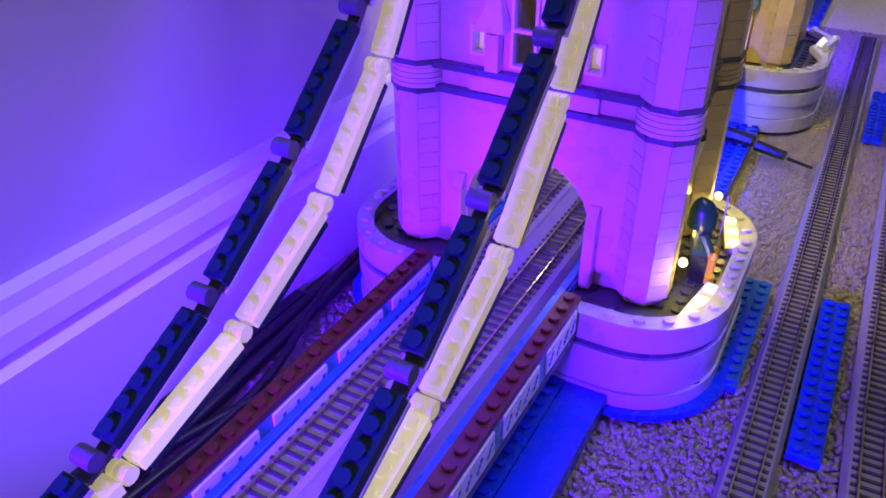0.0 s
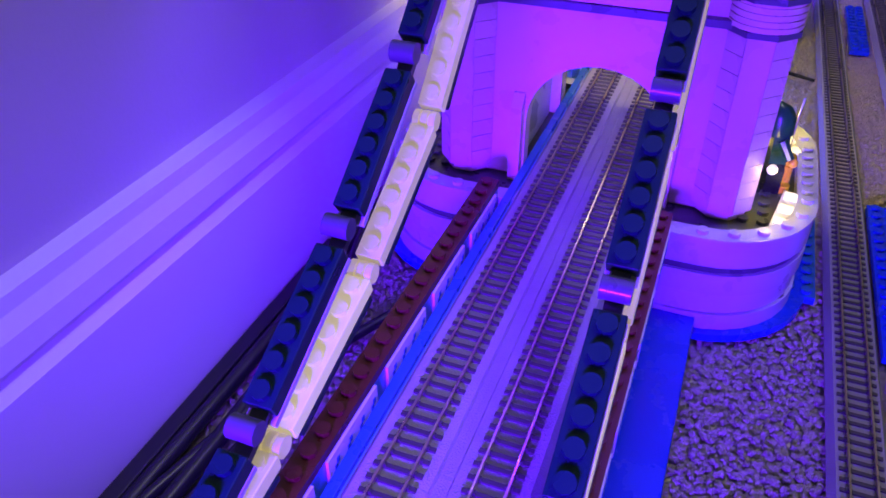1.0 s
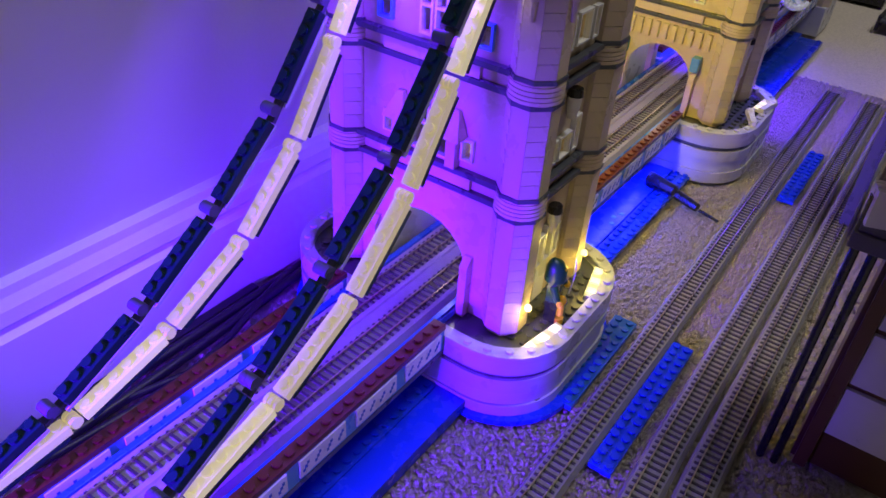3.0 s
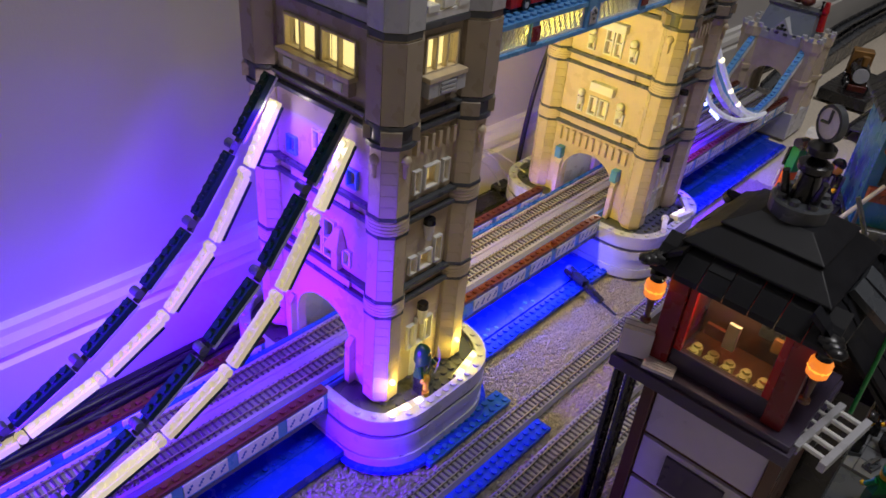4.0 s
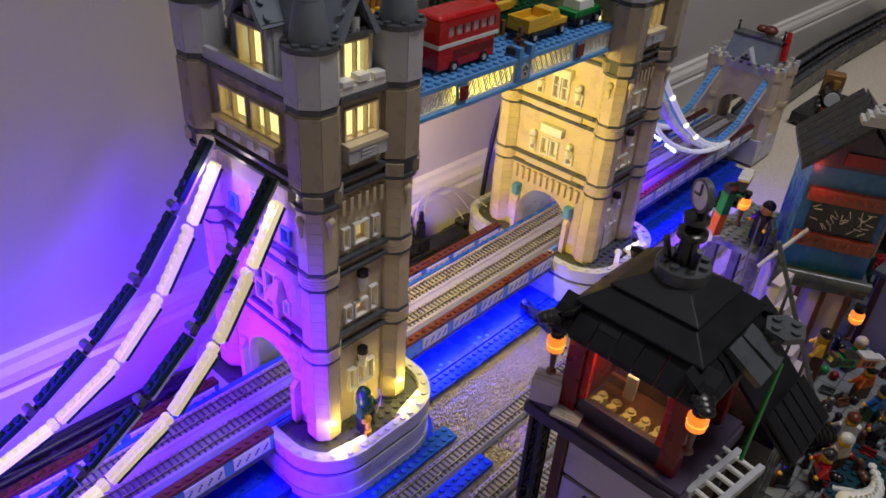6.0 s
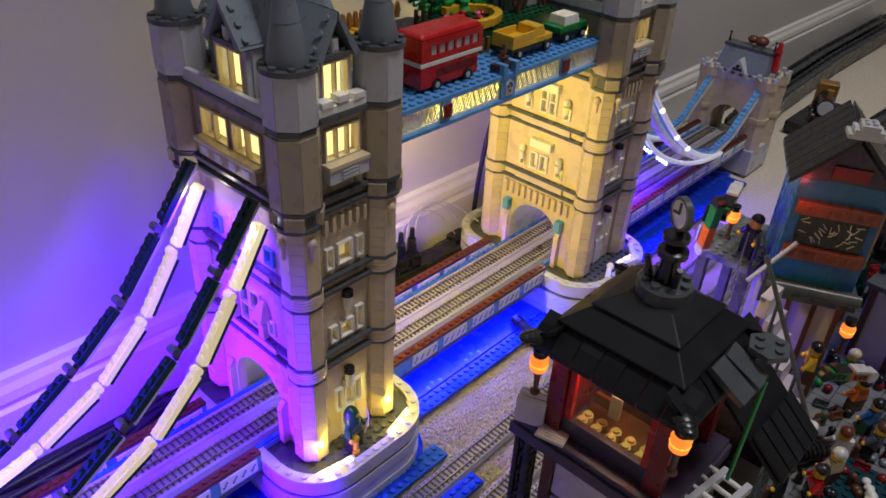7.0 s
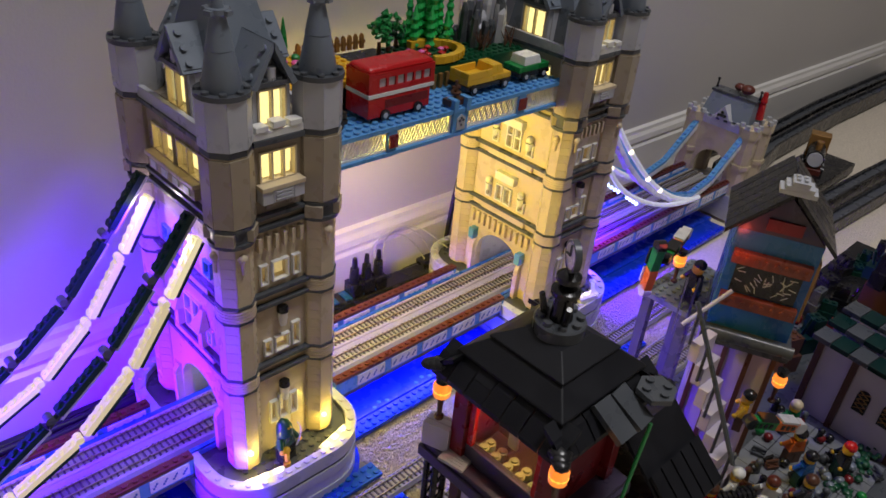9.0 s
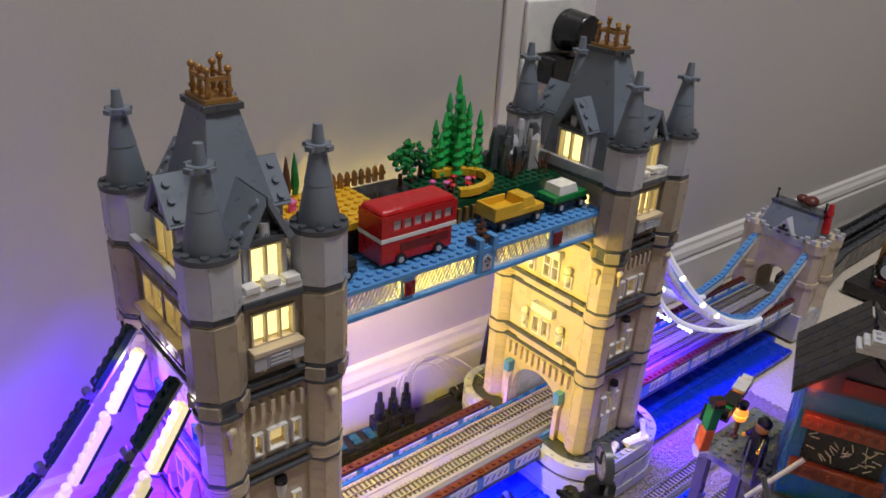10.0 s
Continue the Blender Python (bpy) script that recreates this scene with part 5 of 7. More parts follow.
def figure(x, y, z, legs, torso, skin, hair, turn=0, label="toy figure", hood=False, h=1.0):
    """A toy figure as one plain mesh: legs, hips, torso, arms, head and hair."""
    bm = bmesh.new()
    seq = []

    def done(k):
        seq.append((len(bm.faces), k))
    for s in (-1, 1):
        box(bm, s * 0.0040 - 0.0036, -0.0040, 0.0, s * 0.0040 + 0.0036, 0.0030, 0.0125 * h)
    box(bm, -0.0076, -0.0036, 0.0125 * h, 0.0076, 0.0036, 0.0150 * h)
    done(0)
    loft(bm, [[(-0.0076, -0.0036, 0.0150 * h), (0.0076, -0.0036, 0.0150 * h), (0.0076, 0.0036, 0.0150 * h), (-0.0076, 0.0036, 0.0150 * h)], [(-0.0056, -0.0034, 0.0272 * h), (0.0056, -0.0034, 0.0272 * h), (0.0056, 0.0034, 0.0272 * h), (-0.0056, 0.0034, 0.0272 * h)]])
    for s in (-1, 1):
        rod(bm, (s * 0.0066, 0, 0.0258 * h), (s * 0.0098, -0.004, 0.0185 * h), 0.0023, 0.0020)
    done(1)
    for s in (-1, 1):
        blob(bm, s * 0.0102, -0.0056, 0.0172 * h, 0.0021, n=8, k=5)
    cyl(bm, 0, 0, 0.0272 * h, 0.0282 * h, 0.0030, n=12)
    loft(bm, [ring(0, 0, 0.0282 * h, 0.0044, 14), ring(0, 0, 0.0292 * h, 0.0051, 14), ring(0, 0, 0.0350 * h, 0.0051, 14), ring(0, 0, 0.0362 * h, 0.0043, 14)])
    done(2)
    if hood:
        loft(bm, [ring(0, 0.0010, 0.0270 * h, 0.0066, 12), ring(0, 0.0010, 0.0345 * h, 0.0064, 12), ring(0, 0.0016, 0.0385 * h, 0.0044, 12), ring(0, 0.0030, 0.0410 * h, 0.0010, 12)])
    else:
        blob(bm, 0, 0.0008, 0.0352 * h, 0.0058, 0.85, n=12, k=6)
    done(3)
    bmesh.ops.recalc_face_normals(bm, faces=bm.faces)
    bm.faces.ensure_lookup_table()
    start = 0
    for end, k in seq:
        for i in range(start, end):
            bm.faces[i].material_index = k
        start = end
    me = bpy.data.meshes.new("toy_figure")
    bm.to_mesh(me)
    bm.free()
    for m in (legs, torso, skin, hair):
        me.materials.append(m)
    me.shade_smooth()
    me.set_sharp_from_angle(angle=radians(40))
    ob = new("toy_figure", me)
    ob.matrix_world = pose(x, y, z, 0, 0, turn)
    return tagged(ob, label, "toy figure", "toy figures")


figure(0.030, -0.0175, 0.0462, BLACK, DGREEN, YELLOW, DGREEN, 15, "hooded dark green toy figure standing on the pier", hood=True)
bm = bmesh.new()
rod(bm, (0.0265, -0.0245, 0.052), (0.0265, -0.0245, 0.0595), 0.0022)
blob(bm, 0.0265, -0.0245, 0.0625, 0.0030, 1.1)
rod(bm, (0.0265, -0.0245, 0.050), (0.0265, -0.0245, 0.0465), 0.0030)
solid("toy_lantern", bm, YELLOW, "small yellow toy lantern in front of the hooded figure", "toy lantern")
bm = bmesh.new()
loft(bm, [[(0.036 + 0.004 * math.sin(i * 0.5) - 0.0012 * (1 - i / 7), -0.0240, 0.062 + i * 0.0042), (0.036 + 0.004 * math.sin(i * 0.5) + 0.0012 * (1 - i / 7), -0.0240, 0.062 + i * 0.0042), (0.036 + 0.004 * math.sin(i * 0.5), -0.0246, 0.062 + i * 0.0042)] for i in range(7)])
solid("toy_sword", bm, LGREY, "curved silver toy sword held upright", "toy sword")
for x, y, a in ((0.352 + 0.02, -0.030, 25), (0.405, -0.034, -10), (0.425, -0.026, 40)):
    bm = bmesh.new()
    box(bm, -0.012, -0.0025, 0, 0.012, 0.0025, 0.005)
    blob(bm, 0.012, 0, 0.003, 0.0042)
    solid("white_toy_bone", bm, WHITE, "white toy piece lying on the far pier", "toy piece", "pier toys", at=(x, y, 0.0512), turn=a)

# ---- floor: water plates, floor tracks, loose plates ----
def plate(name, x0, x1, y0, y1, z0, z1, material, label, cat="toy plate", group="", edge_only=False):
    bm = bmesh.new()
    box(bm, x0, y0, z0, x1, y1, z1)
    if edge_only:
        studs(bm, x0, x1, y0 + 0.0005, y0 + 0.0005 + S * edge_only, z1)
    else:
        studs(bm, x0, x1, y0, y1, z1)
    return solid(name, bm, material, label, cat, group, smooth=False)


bm = bmesh.new()
box(bm, -0.46, 0.0000, 0.0, PX0 - 0.001, 0.020, 0.0100)
ob = solid("water_plate_near", bm, BLUEP, "smooth blue water plate beside the deck", "toy plate", bevel=0.0005)
plate("water_studs_near", -0.46, PX0 - 0.001, 0.0202, 0.098, 0.0, 0.0100, BLUEP, "blue studded plate under the deck", edge_only=1)
bm = bmesh.new()
box(bm, PX1 + 0.001, 0.0120, 0.0, FARX - 0.066, 0.104, 0.0060)
solid("water_plate_middle", bm, BLUEP, "smooth blue water plate between the towers", "toy plate", bevel=0.0005)
plate("water_edge", PX1 - 0.004, FARX - 0.064, -0.0040, 0.0118, 0.0, 0.0045, BLUEP, "blue studded plates at the water's edge")
plate("water_edge_far", FARX + 0.066, 0.78, -0.010, 0.0190, 0.0, 0.0050, BLUEP, "blue plate beside the far span", edge_only=1)
bm = bmesh.new()
box(bm, FARX + 0.066, 0.0192, 0.0, 0.79, 0.100, 0.0060)
solid("water_plate_far", bm, BLUEP, "smooth blue water plate under the far span", "toy plate")
bm = bmesh.new()
prism(bm, rounded(0.072, 0.104, 0.05), 0.0, 0.0040)
solid("pier_base_plate", bm, BLUEP, "blue plate under the near pier", "toy plate", at=(TX, CY, 0.0001))
plate("corner_plate", 0.010, 0.106, -0.050, -0.034, 0.0, 0.0040, MBLUE, "blue studded plate beside the near pier")
plate("loose_plate", -0.020, 0.106, -0.0905, -0.0765, 0.0, 0.0038, BLUEP, "narrow blue studded plate between the tracks", group="loose plates")
plate("loose_plate", 0.345, 0.455, -0.0905, -0.0765, 0.0, 0.0038, BLUEP, "narrow blue studded plate between the tracks", group="loose plates")
track("floor_track", [(-0.32, -0.064), (0.10, -0.065), (0.62, -0.0605)], 0.0006, "model railway track on grey roadbed lying on the carpet")
track("floor_track", [(-0.22, -0.140), (-0.16, -0.126), (-0.10, -0.1155), (-0.05, -0.1100), (0.02, -0.1080), (0.62, -0.1030)], 0.0006, "model railway track on grey roadbed lying on the carpet")
track("floor_track", [(-0.22, -0.166), (-0.16, -0.152), (-0.10, -0.1415), (-0.05, -0.1345), (0.02, -0.1315), (0.30, -0.1295), (0.62, -0.128)], 0.0006, "model railway track on grey roadbed lying on the carpet")
bm = bmesh.new()
for a, b, r in (((0.285, 0.020, 0.012), (0.278, -0.006, 0.012), 0.006), ((0.277, -0.009, 0.010), (0.270, -0.030, 0.009), 0.0045), ((0.269, -0.032, 0.008), (0.266, -0.050, 0.006), 0.0014)):
    rod(bm, a, b, r, r * 0.8, 8)
solid("black_plug_cable", bm, BLACK, "black cable connector lying on the carpet", "cable")
# small white fish prints of the water
for i, (x, y) in enumerate(((0.150, 0.014), (0.158, 0.0175), (0.166, 0.0145), (0.205, 0.016), (0.215, 0.019), (0.223, 0.0155))):
    bm = bmesh.new()
    loft(bm, [ring(x, y + 0.001, 0.0060, 0.0024, 8), ring(x, y + 0.001, 0.0068, 0.0016, 8)])
    solid("wave_stud", bm, AZURE, "pale blue round wave piece on the water", "toy piece", "wave pieces")

# ---- along the wall: power strip, cables, socket ----
T = thing("power_strip", (0.255, 0.156, 0), "black power strip with plugged-in adapters by the wall", "power strip", turn=-4)
bm = bmesh.new()
box(bm, -0.10, -0.013, 0.0, 0.10, 0.013, 0.022)
part("housing", bm, BLACK, T, "black housing", bevel=0.003)
# blue light on the sockets is put into the colour of their faces
for i in range(6):
    bm = bmesh.new()
    box(bm, -0.086 + i * 0.017, -0.008, 0.022, -0.078 + i * 0.017, 0.008, 0.0235)
    part("socket_face", bm, MBLUE, T, "socket face, blue light on it put into its colour", smooth=False)
for x in (-0.020, -0.004, 0.012):
    bm = bmesh.new()
    box(bm, x - 0.007, -0.009, 0.022, x + 0.007, 0.009, 0.038)
    cyl(bm, x, 0, 0.038, 0.056, 0.0062, 0.0050, n=10)
    cyl(bm, x, 0, 0.056, 0.069, 0.0034, 0.0026, n=10)
    part("plug", bm, BLACK, T, "black plug", bevel=0.001)
T = thing("black_toy_train_base", (0.345, 0.158, 0), "black cables and adapter heap beside the far pier", "adapter")
bm = bmesh.new()
box(bm, -0.030, -0.010, 0.0, 0.022, 0.010, 0.020)
box(bm, -0.010, -0.008, 0.020, 0.014, 0.008, 0.028)
part("adapter_body", bm, BLACK, T, bevel=0.002)
for i, pts in enumerate((
        [(-0.45, 0.172, 0.004), (-0.25, 0.170, 0.004), (-0.10, 0.166, 0.005), (0.02, 0.170, 0.004), (0.14, 0.160, 0.004)],
        [(-0.45, 0.160, 0.004), (-0.28, 0.162, 0.004), (-0.14, 0.150, 0.005), (-0.02, 0.162, 0.006), (0.12, 0.168, 0.005)],
        [(-0.30, 0.176, 0.010), (-0.20, 0.168, 0.006), (-0.12, 0.150, 0.004), (-0.07, 0.125, 0.006), (-0.045, 0.105, 0.010), (-0.030, 0.110, 0.012)],
        [(-0.22, 0.155, 0.004), (-0.12, 0.140, 0.004), (-0.07, 0.148, 0.006), (-0.02, 0.168, 0.008), (0.05, 0.172, 0.006)])):
    tagged(tube("black_cable", pts, 0.0034 if i < 2 else 0.0024, CABLE), "black power cable lying along the wall", "cable", "cables")
T = None
duct = thing("black_cable_duct", (0, 0, 0), "long black plastic cable duct along the wall", "cable duct")
bm = bmesh.new()
box(bm, -0.50, 0.171, 0.0, -0.03, 0.1795, 0.0048)
part("channel", bm, BLACK, duct, bevel=0.0008)
bm = bmesh.new()
box(bm, -0.50, 0.1718, 0.0049, -0.03, 0.1787, 0.0066)
part("lid", bm, CABLE, duct, bevel=0.0008)
for i, pts in enumerate((
        [(0.262, 0.158, 0.04), (0.268, 0.168, 0.075), (0.300, 0.172, 0.088), (0.335, 0.165, 0.070), (0.352, 0.150, 0.030)],
        [(0.250, 0.158, 0.04), (0.262, 0.170, 0.065), (0.292, 0.174, 0.078), (0.330, 0.170, 0.062), (0.345, 0.155, 0.020)],
        [(0.275, 0.158, 0.04), (0.285, 0.172, 0.080), (0.322, 0.172, 0.084), (0.356, 0.160, 0.055), (0.362, 0.140, 0.045)])):
    tagged(tube("white_cable", pts, 0.0008, WCABLE), "thin white cable looping up from the adapters", "cable", "cables")
tagged(tube("black_cable", [(0.455, 0.150, 0.36), (0.470, 0.176, 0.350), (0.478, 0.178, 0.30), (0.420, 0.172, 0.16), (0.395, 0.170, 0.12), (0.385, 0.168, 0.02)], 0.0030, CABLE), "black mains cable hanging behind the far tower", "cable", "cables")
WX = 0.44
T = thing("wall_socket", (WX, wall_y(WX), 0.362), "white wall socket plate with a black plug", "wall socket", turn=TURNW)
bm = bmesh.new()
box(bm, -0.052, -0.006, -0.05, 0.075, 0.0, 0.13)
plate_ob = part("socket_plate", bm, TRIMP, T, "white outer plate", bevel=0.002)
for z0, z1 in ((-0.032, 0.020), (0.023, 0.075)):
    bm = bmesh.new()
    box(bm, -0.030, -0.012, z0, 0.050, -0.006, z1)
    part("socket_module", bm, WHITE, T, "white socket module", bevel=0.002)
bm = bmesh.new()
cyl(bm, 0, 0, 0, 0.032, 0.021, 0.018, n=20, m=Matrix.Translation((0.026, -0.012, 0.045)) @ Matrix.Rotation(math.pi / 2, 4, "X"))
box(bm, -0.010, -0.034, -0.004, 0.040, -0.012, 0.022)
part("mains_plug", bm, BLACK, T, "black mains plug", bevel=0.002)

# ---- the toy village: pagoda ----
PURP = mat("dark_purple_grey_plastic", (0.06, 0.045, 0.085), 0.35)
ROOFB = mat("black_roof_plastic", (0.008, 0.0085, 0.012), 0.5, 0.3, spec=0.3)
LAV = mat("lavender_white_plastic", (0.55, 0.50, 0.58), 0.35)
TSMOKE = glass("clear_yellowish_pane", (0.95, 0.9, 0.7))
COIN = mat("clear_gold_coins", (0.55, 0.60, 0.32), 0.15, spec=0.8)
PCX, PCY = 0.087, -0.206


def lantern(x, y, z, label="glowing orange toy lantern on a brown post"):
    T = thing("street_lantern", (x, y, z), label, "toy lantern", "street lanterns")
    bm = bmesh.new()
    loft(bm, [ring(0, 0, -0.0065, 0.0030, 14), ring(0, 0, -0.0045, 0.0052, 14), ring(0, 0, 0.0030, 0.0056, 14), ring(0, 0, 0.0055, 0.0040, 14)])
    part("globe", bm, FLAME, T, "glowing orange globe")
    bm = bmesh.new()
    blob(bm, 0, 0, -0.0005, 0.0058, 0.5, n=10)
    part("flame_core", bm, FLAMEHOT, T, "bright core")
    bm = bmesh.new()
    loft(bm, [ring(0, 0, 0.0055, 0.0042, 12), ring(0, 0, 0.0080, 0.0030, 12), ring(0, 0, 0.0085, 0.0046, 12), ring(0, 0, 0.0105, 0.0046, 12)])
    part("cap", bm, BLACK, T, "black cap")
    bm = bmesh.new()
    loft(bm, [ring(0, 0, -0.0065, 0.0034, 10), ring(0, 0, -0.0090, 0.0020, 10), ring(0, 0, -0.0200, 0.0014, 10), ring(0, 0, -0.0210, 0.0030, 10), ring(0, 0, -0.0230, 0.0030, 10)])
    part("post", bm, BROWN, T, "brown post")
    bulb("lantern_light", (x, y, z + 0.0002), 0.0016, (1.0, 0.4, 0.08), 0.006)
    return T


def pagoda():
    T = thing("pagoda_house", (PCX, PCY, 0), "dark toy pagoda house with black tiered roof and lit shop window", "toy house")
    # lower storey
    bm = bmesh.new()
    box(bm, -0.024, -0.048, 0.0, 0.034, 0.040, 0.150)
    low = part("lower_wall", bm, BROWN, T, "dark brown lower storey", bevel=0.0004)
    for z in (0.028, 0.066, 0.104):
        bm = bmesh.new()
        box(bm, -0.0265, -0.040, z, -0.0235, 0.030, z + 0.034)
        pl = part("wall_panel", bm, LAV, low, "pale lavender wall panel", smooth=False, bevel=0.0004)
    bm = bmesh.new()
    box(bm, -0.0285, -0.026, 0.070, -0.0262, 0.012, 0.096)
    part("window_shutter", bm, PURP, low, "grey window shutter", smooth=False)
    for y in (-0.044, 0.034):
        bm = bmesh.new()
        box(bm, -0.030, y - 0.0035, 0.0, -0.0235, y + 0.0035, 0.150)
        part("timber_post", bm, BROWN, low, smooth=False, bevel=0.0004)
    for y in (0.046, 0.054):
        bm = bmesh.new()
        rod(bm, (-0.036, y, 0.0), (-0.036, y, 0.150), 0.0022)
        for i in range(9):
            rod(bm, (-0.036, y, 0.012 + i * 0.016), (-0.028, y, 0.020 + i * 0.016), 0.0011, n=6)
            rod(bm, (-0.028, y, 0.004 + i * 0.016), (-0.036, y, 0.012 + i * 0.016), 0.0011, n=6)
        rod(bm, (-0.028, y, 0.0), (-0.028, y, 0.150), 0.0022)
        part("trestle", bm, BLACK, T, "black lattice trestle")
    # platform
    bm = bmesh.new()
    box(bm, -0.042, -0.050, 0.150, 0.040, 0.058, 0.1585)
    box(bm, -0.040, -0.048, 0.1585, 0.038, 0.056, 0.1630)
    plat = part("platform", bm, PURP, T, "dark purple-grey platform", bevel=0.0005)
    bm = bmesh.new()
    studs(bm, -0.040, -0.024, 0.040, 0.056, 0.1630)
    part("platform_studs", bm, PURP, plat)
    # upper room
    for y in (-0.034, 0.034):
        for x in (-0.030, 0.028):
            bm = bmesh.new()
            box(bm, x - 0.004, y - 0.0055, 0.1630, x + 0.004, y + 0.0055, 0.236)
            part("red_post", bm, DRED, T, "dark red corner post", bevel=0.0004)
    for y in (-0.026, 0.026):
        bm = bmesh.new()
        box(bm, -0.031, y - 0.0022, 0.176, -0.0275, y + 0.0022, 0.232)
        part("red_jamb", bm, RED, T, "bright red window jamb", bevel=0.0003)
    bm = bmesh.new()
    box(bm, -0.031, -0.0285, 0.1630, -0.026, 0.0285, 0.1760)
    part("window_sill", bm, PURP, T, "dark sill below the shop window", bevel=0.0004)
    bm = bmesh.new()
    box(bm, -0.0295, -0.0238, 0.1760, -0.0288, 0.0238, 0.232)
    pn = part("shop_pane", bm, TSMOKE, T, "clear shop window pane", smooth=False)
    pn.visible_shadow = False
    bm = bmesh.new()
    box(bm, 0.010, -0.0285, 0.1630, 0.013, 0.0285, 0.236)
    part("back_wall", bm, BROWN, T, "dark back wall of the shop", smooth=False)
    for s in (-1, 1):
        bm = bmesh.new()
        box(bm, -0.026, s * 0.032 - 0.0015, 0.1630, 0.024, s * 0.032 + 0.0015, 0.236)
        part("side_wall", bm, DRED, T, "dark red side wall", smooth=False)
    rr = random.Random(4)
    for i in range(5):
        for j in range(2):
            bm = bmesh.new()
            x, y = -0.024 + j * 0.0062, -0.020 + i * 0.0098
            cyl(bm, x, y, 0.1700, 0.1745 + 0.001 * rr.random(), 0.0034, n=12)
            cyl(bm, x, y, 0.1745, 0.1765, 0.0022, n=10)
            part("counter_piece", bm, COIN, T, "clear yellowish round piece on the counter")
    bm = bmesh.new()
    box(bm, -0.027, -0.026, 0.1632, 0.006, 0.026, 0.1698)
    part("counter", bm, BROWN, T, "brown counter", smooth=False)
    for x, y, z, w, h, mt, nm in ((-0.016, 0.004, 0.182, 0.0035, 0.017, LGREY, "price_board"), (-0.010, 0.014, 0.180, 0.0065, 0.008, RUST, "basket"), (0.004, -0.010, 0.186, 0.006, 0.014, BLACK, "dark_jar"), (-0.004, -0.018, 0.186, 0.0035, 0.009, GOLD, "gold_cup")):
        bm = bmesh.new()
        box(bm, x - 0.0015, y - w, z, x + 0.0015, y + w, z + h, None)
        part(nm, bm, mt, T, bevel=0.0006)
    # eaves of overlapping tiles
    for side in range(4):
        R = Matrix.Rotation(side * math.pi / 2, 4, "Z")
        for i in range(7):
            u = -0.0405 + i * 0.0135
            for row, (d0, z0, d1, z1) in enumerate(((0.033, 0.2560, 0.0425, 0.2485), (0.0405, 0.2510, 0.0490, 0.2415))):
                bm = bmesh.new()
                jig = rr.uniform(-0.0008, 0.0008)
                loft(bm, [[(-d0, u - 0.0064, z0 + jig), (-d0, u + 0.0064, z0 + jig), (-d0, u + 0.0064, z0 - 0.0034), (-d0, u - 0.0064, z0 - 0.0034)], [(-d1, u - 0.0064, z1 + jig), (-d1, u + 0.0064, z1 + jig), (-d1, u + 0.0064, z1 - 0.0034), (-d1, u - 0.0064, z1 - 0.0034)]], R)
                part("eave_tile", bm, ROOFB, T, smooth=False)
    for sx in (-1, 1):
        for sy in (-1, 1):
            bm = bmesh.new()
            for k in range(3):
                blob(bm, sx * (0.044 + k * 0.0025), sy * (0.044 + k * 0.0025), 0.2440 - k * 0.0006, 0.0066 - 0.0008 * k, 0.6, n=8)
            part("eave_corner", bm, BLACK, T, "black curled eave corner")
    bm = bmesh.new()
    box(bm, -0.034, -0.034, 0.2360, 0.034, 0.034, 0.2555)
    part("frieze", bm, RED, T, "red frieze under the roof", smooth=False)
    for z0, z1, a, b, lab in ((0.2550, 0.2700, 0.0385, 0.0250, "black lower roof tier"), (0.2705, 0.2850, 0.0265, 0.0135, "black upper roof tier")):
        bm = bmesh.new()
        loft(bm, [[(-a, -a, z0), (a, -a, z0), (a, a, z0), (-a, a, z0)], [(-a, -a, z0 + 0.0018), (a, -a, z0 + 0.0018), (a, a, z0 + 0.0018), (-a, a, z0 + 0.0018)], [(-b, -b, z1), (b, -b, z1), (b, b, z1), (-b, b, z1)]])
        part("roof_tier", bm, ROOFB, T, lab, smooth=False, bevel=0.0006)
    bm = bmesh.new()
    loft(bm, [ring(0, 0, 0.2845, 0.0145, 20), ring(0, 0, 0.2925, 0.0150, 20), ring(0, 0, 0.2935, 0.0140, 20)])
    for i in range(8):
        stud(bm, 0.0112 * math.cos(i * 0.785), 0.0112 * math.sin(i * 0.785), 0.2935)
    part("roof_drum", bm, DGREY, T, "dark grey round roof drum")
    bm = bmesh.new()
    cyl(bm, 0, 0, 0.2935, 0.3035, 0.0068, 0.0050, n=12)
    for z, r in ((0.3035, 0.0082), (0.3100, 0.0070)):
        loft(bm, [ring(0, 0, z, 0.0030, 14), ring(0, 0, z + 0.0016, r, 14), ring(0, 0, z + 0.0040, r, 14), ring(0, 0, z + 0.0062, 0.0030, 14)])
    for a in (0.5, 2.2, 4.0):
        rod(bm, (0.009 * math.cos(a), 0.009 * math.sin(a), 0.2935), (0.0125 * math.cos(a), 0.0125 * math.sin(a), 0.304), 0.0024, 0.0016)
    part("roof_finial", bm, BLACK, T, "black stacked roof finial")
    bm = bmesh.new()
    m = Matrix.Translation((0, 0, 0.3245)) @ Matrix.Rotation(radians(-35), 4, "Z") @ Matrix.Rotation(math.pi / 2, 4, "Y")
    cyl(bm, 0, 0, -0.0014, 0.0014, 0.0085, n=24, m=m)
    dial = part("dial", bm, WHITE, T, "pale round dial")
    bm = bmesh.new()
    loft(bm, [ring(0, 0, -0.0018, 0.0070, 24), ring(0, 0, -0.0018, 0.0086, 24), ring(0, 0, 0.0018, 0.0086, 24), ring(0, 0, 0.0018, 0.0070, 24)], m, cap=False)
    rod(bm, m @ Vector((0, 0, -0.0018)), m @ Vector((-0.006, 0, -0.0018)), 0.0007)
    rod(bm, m @ Vector((0, 0, -0.0018)), m @ Vector((0.001, 0.005, -0.0018)), 0.0007)
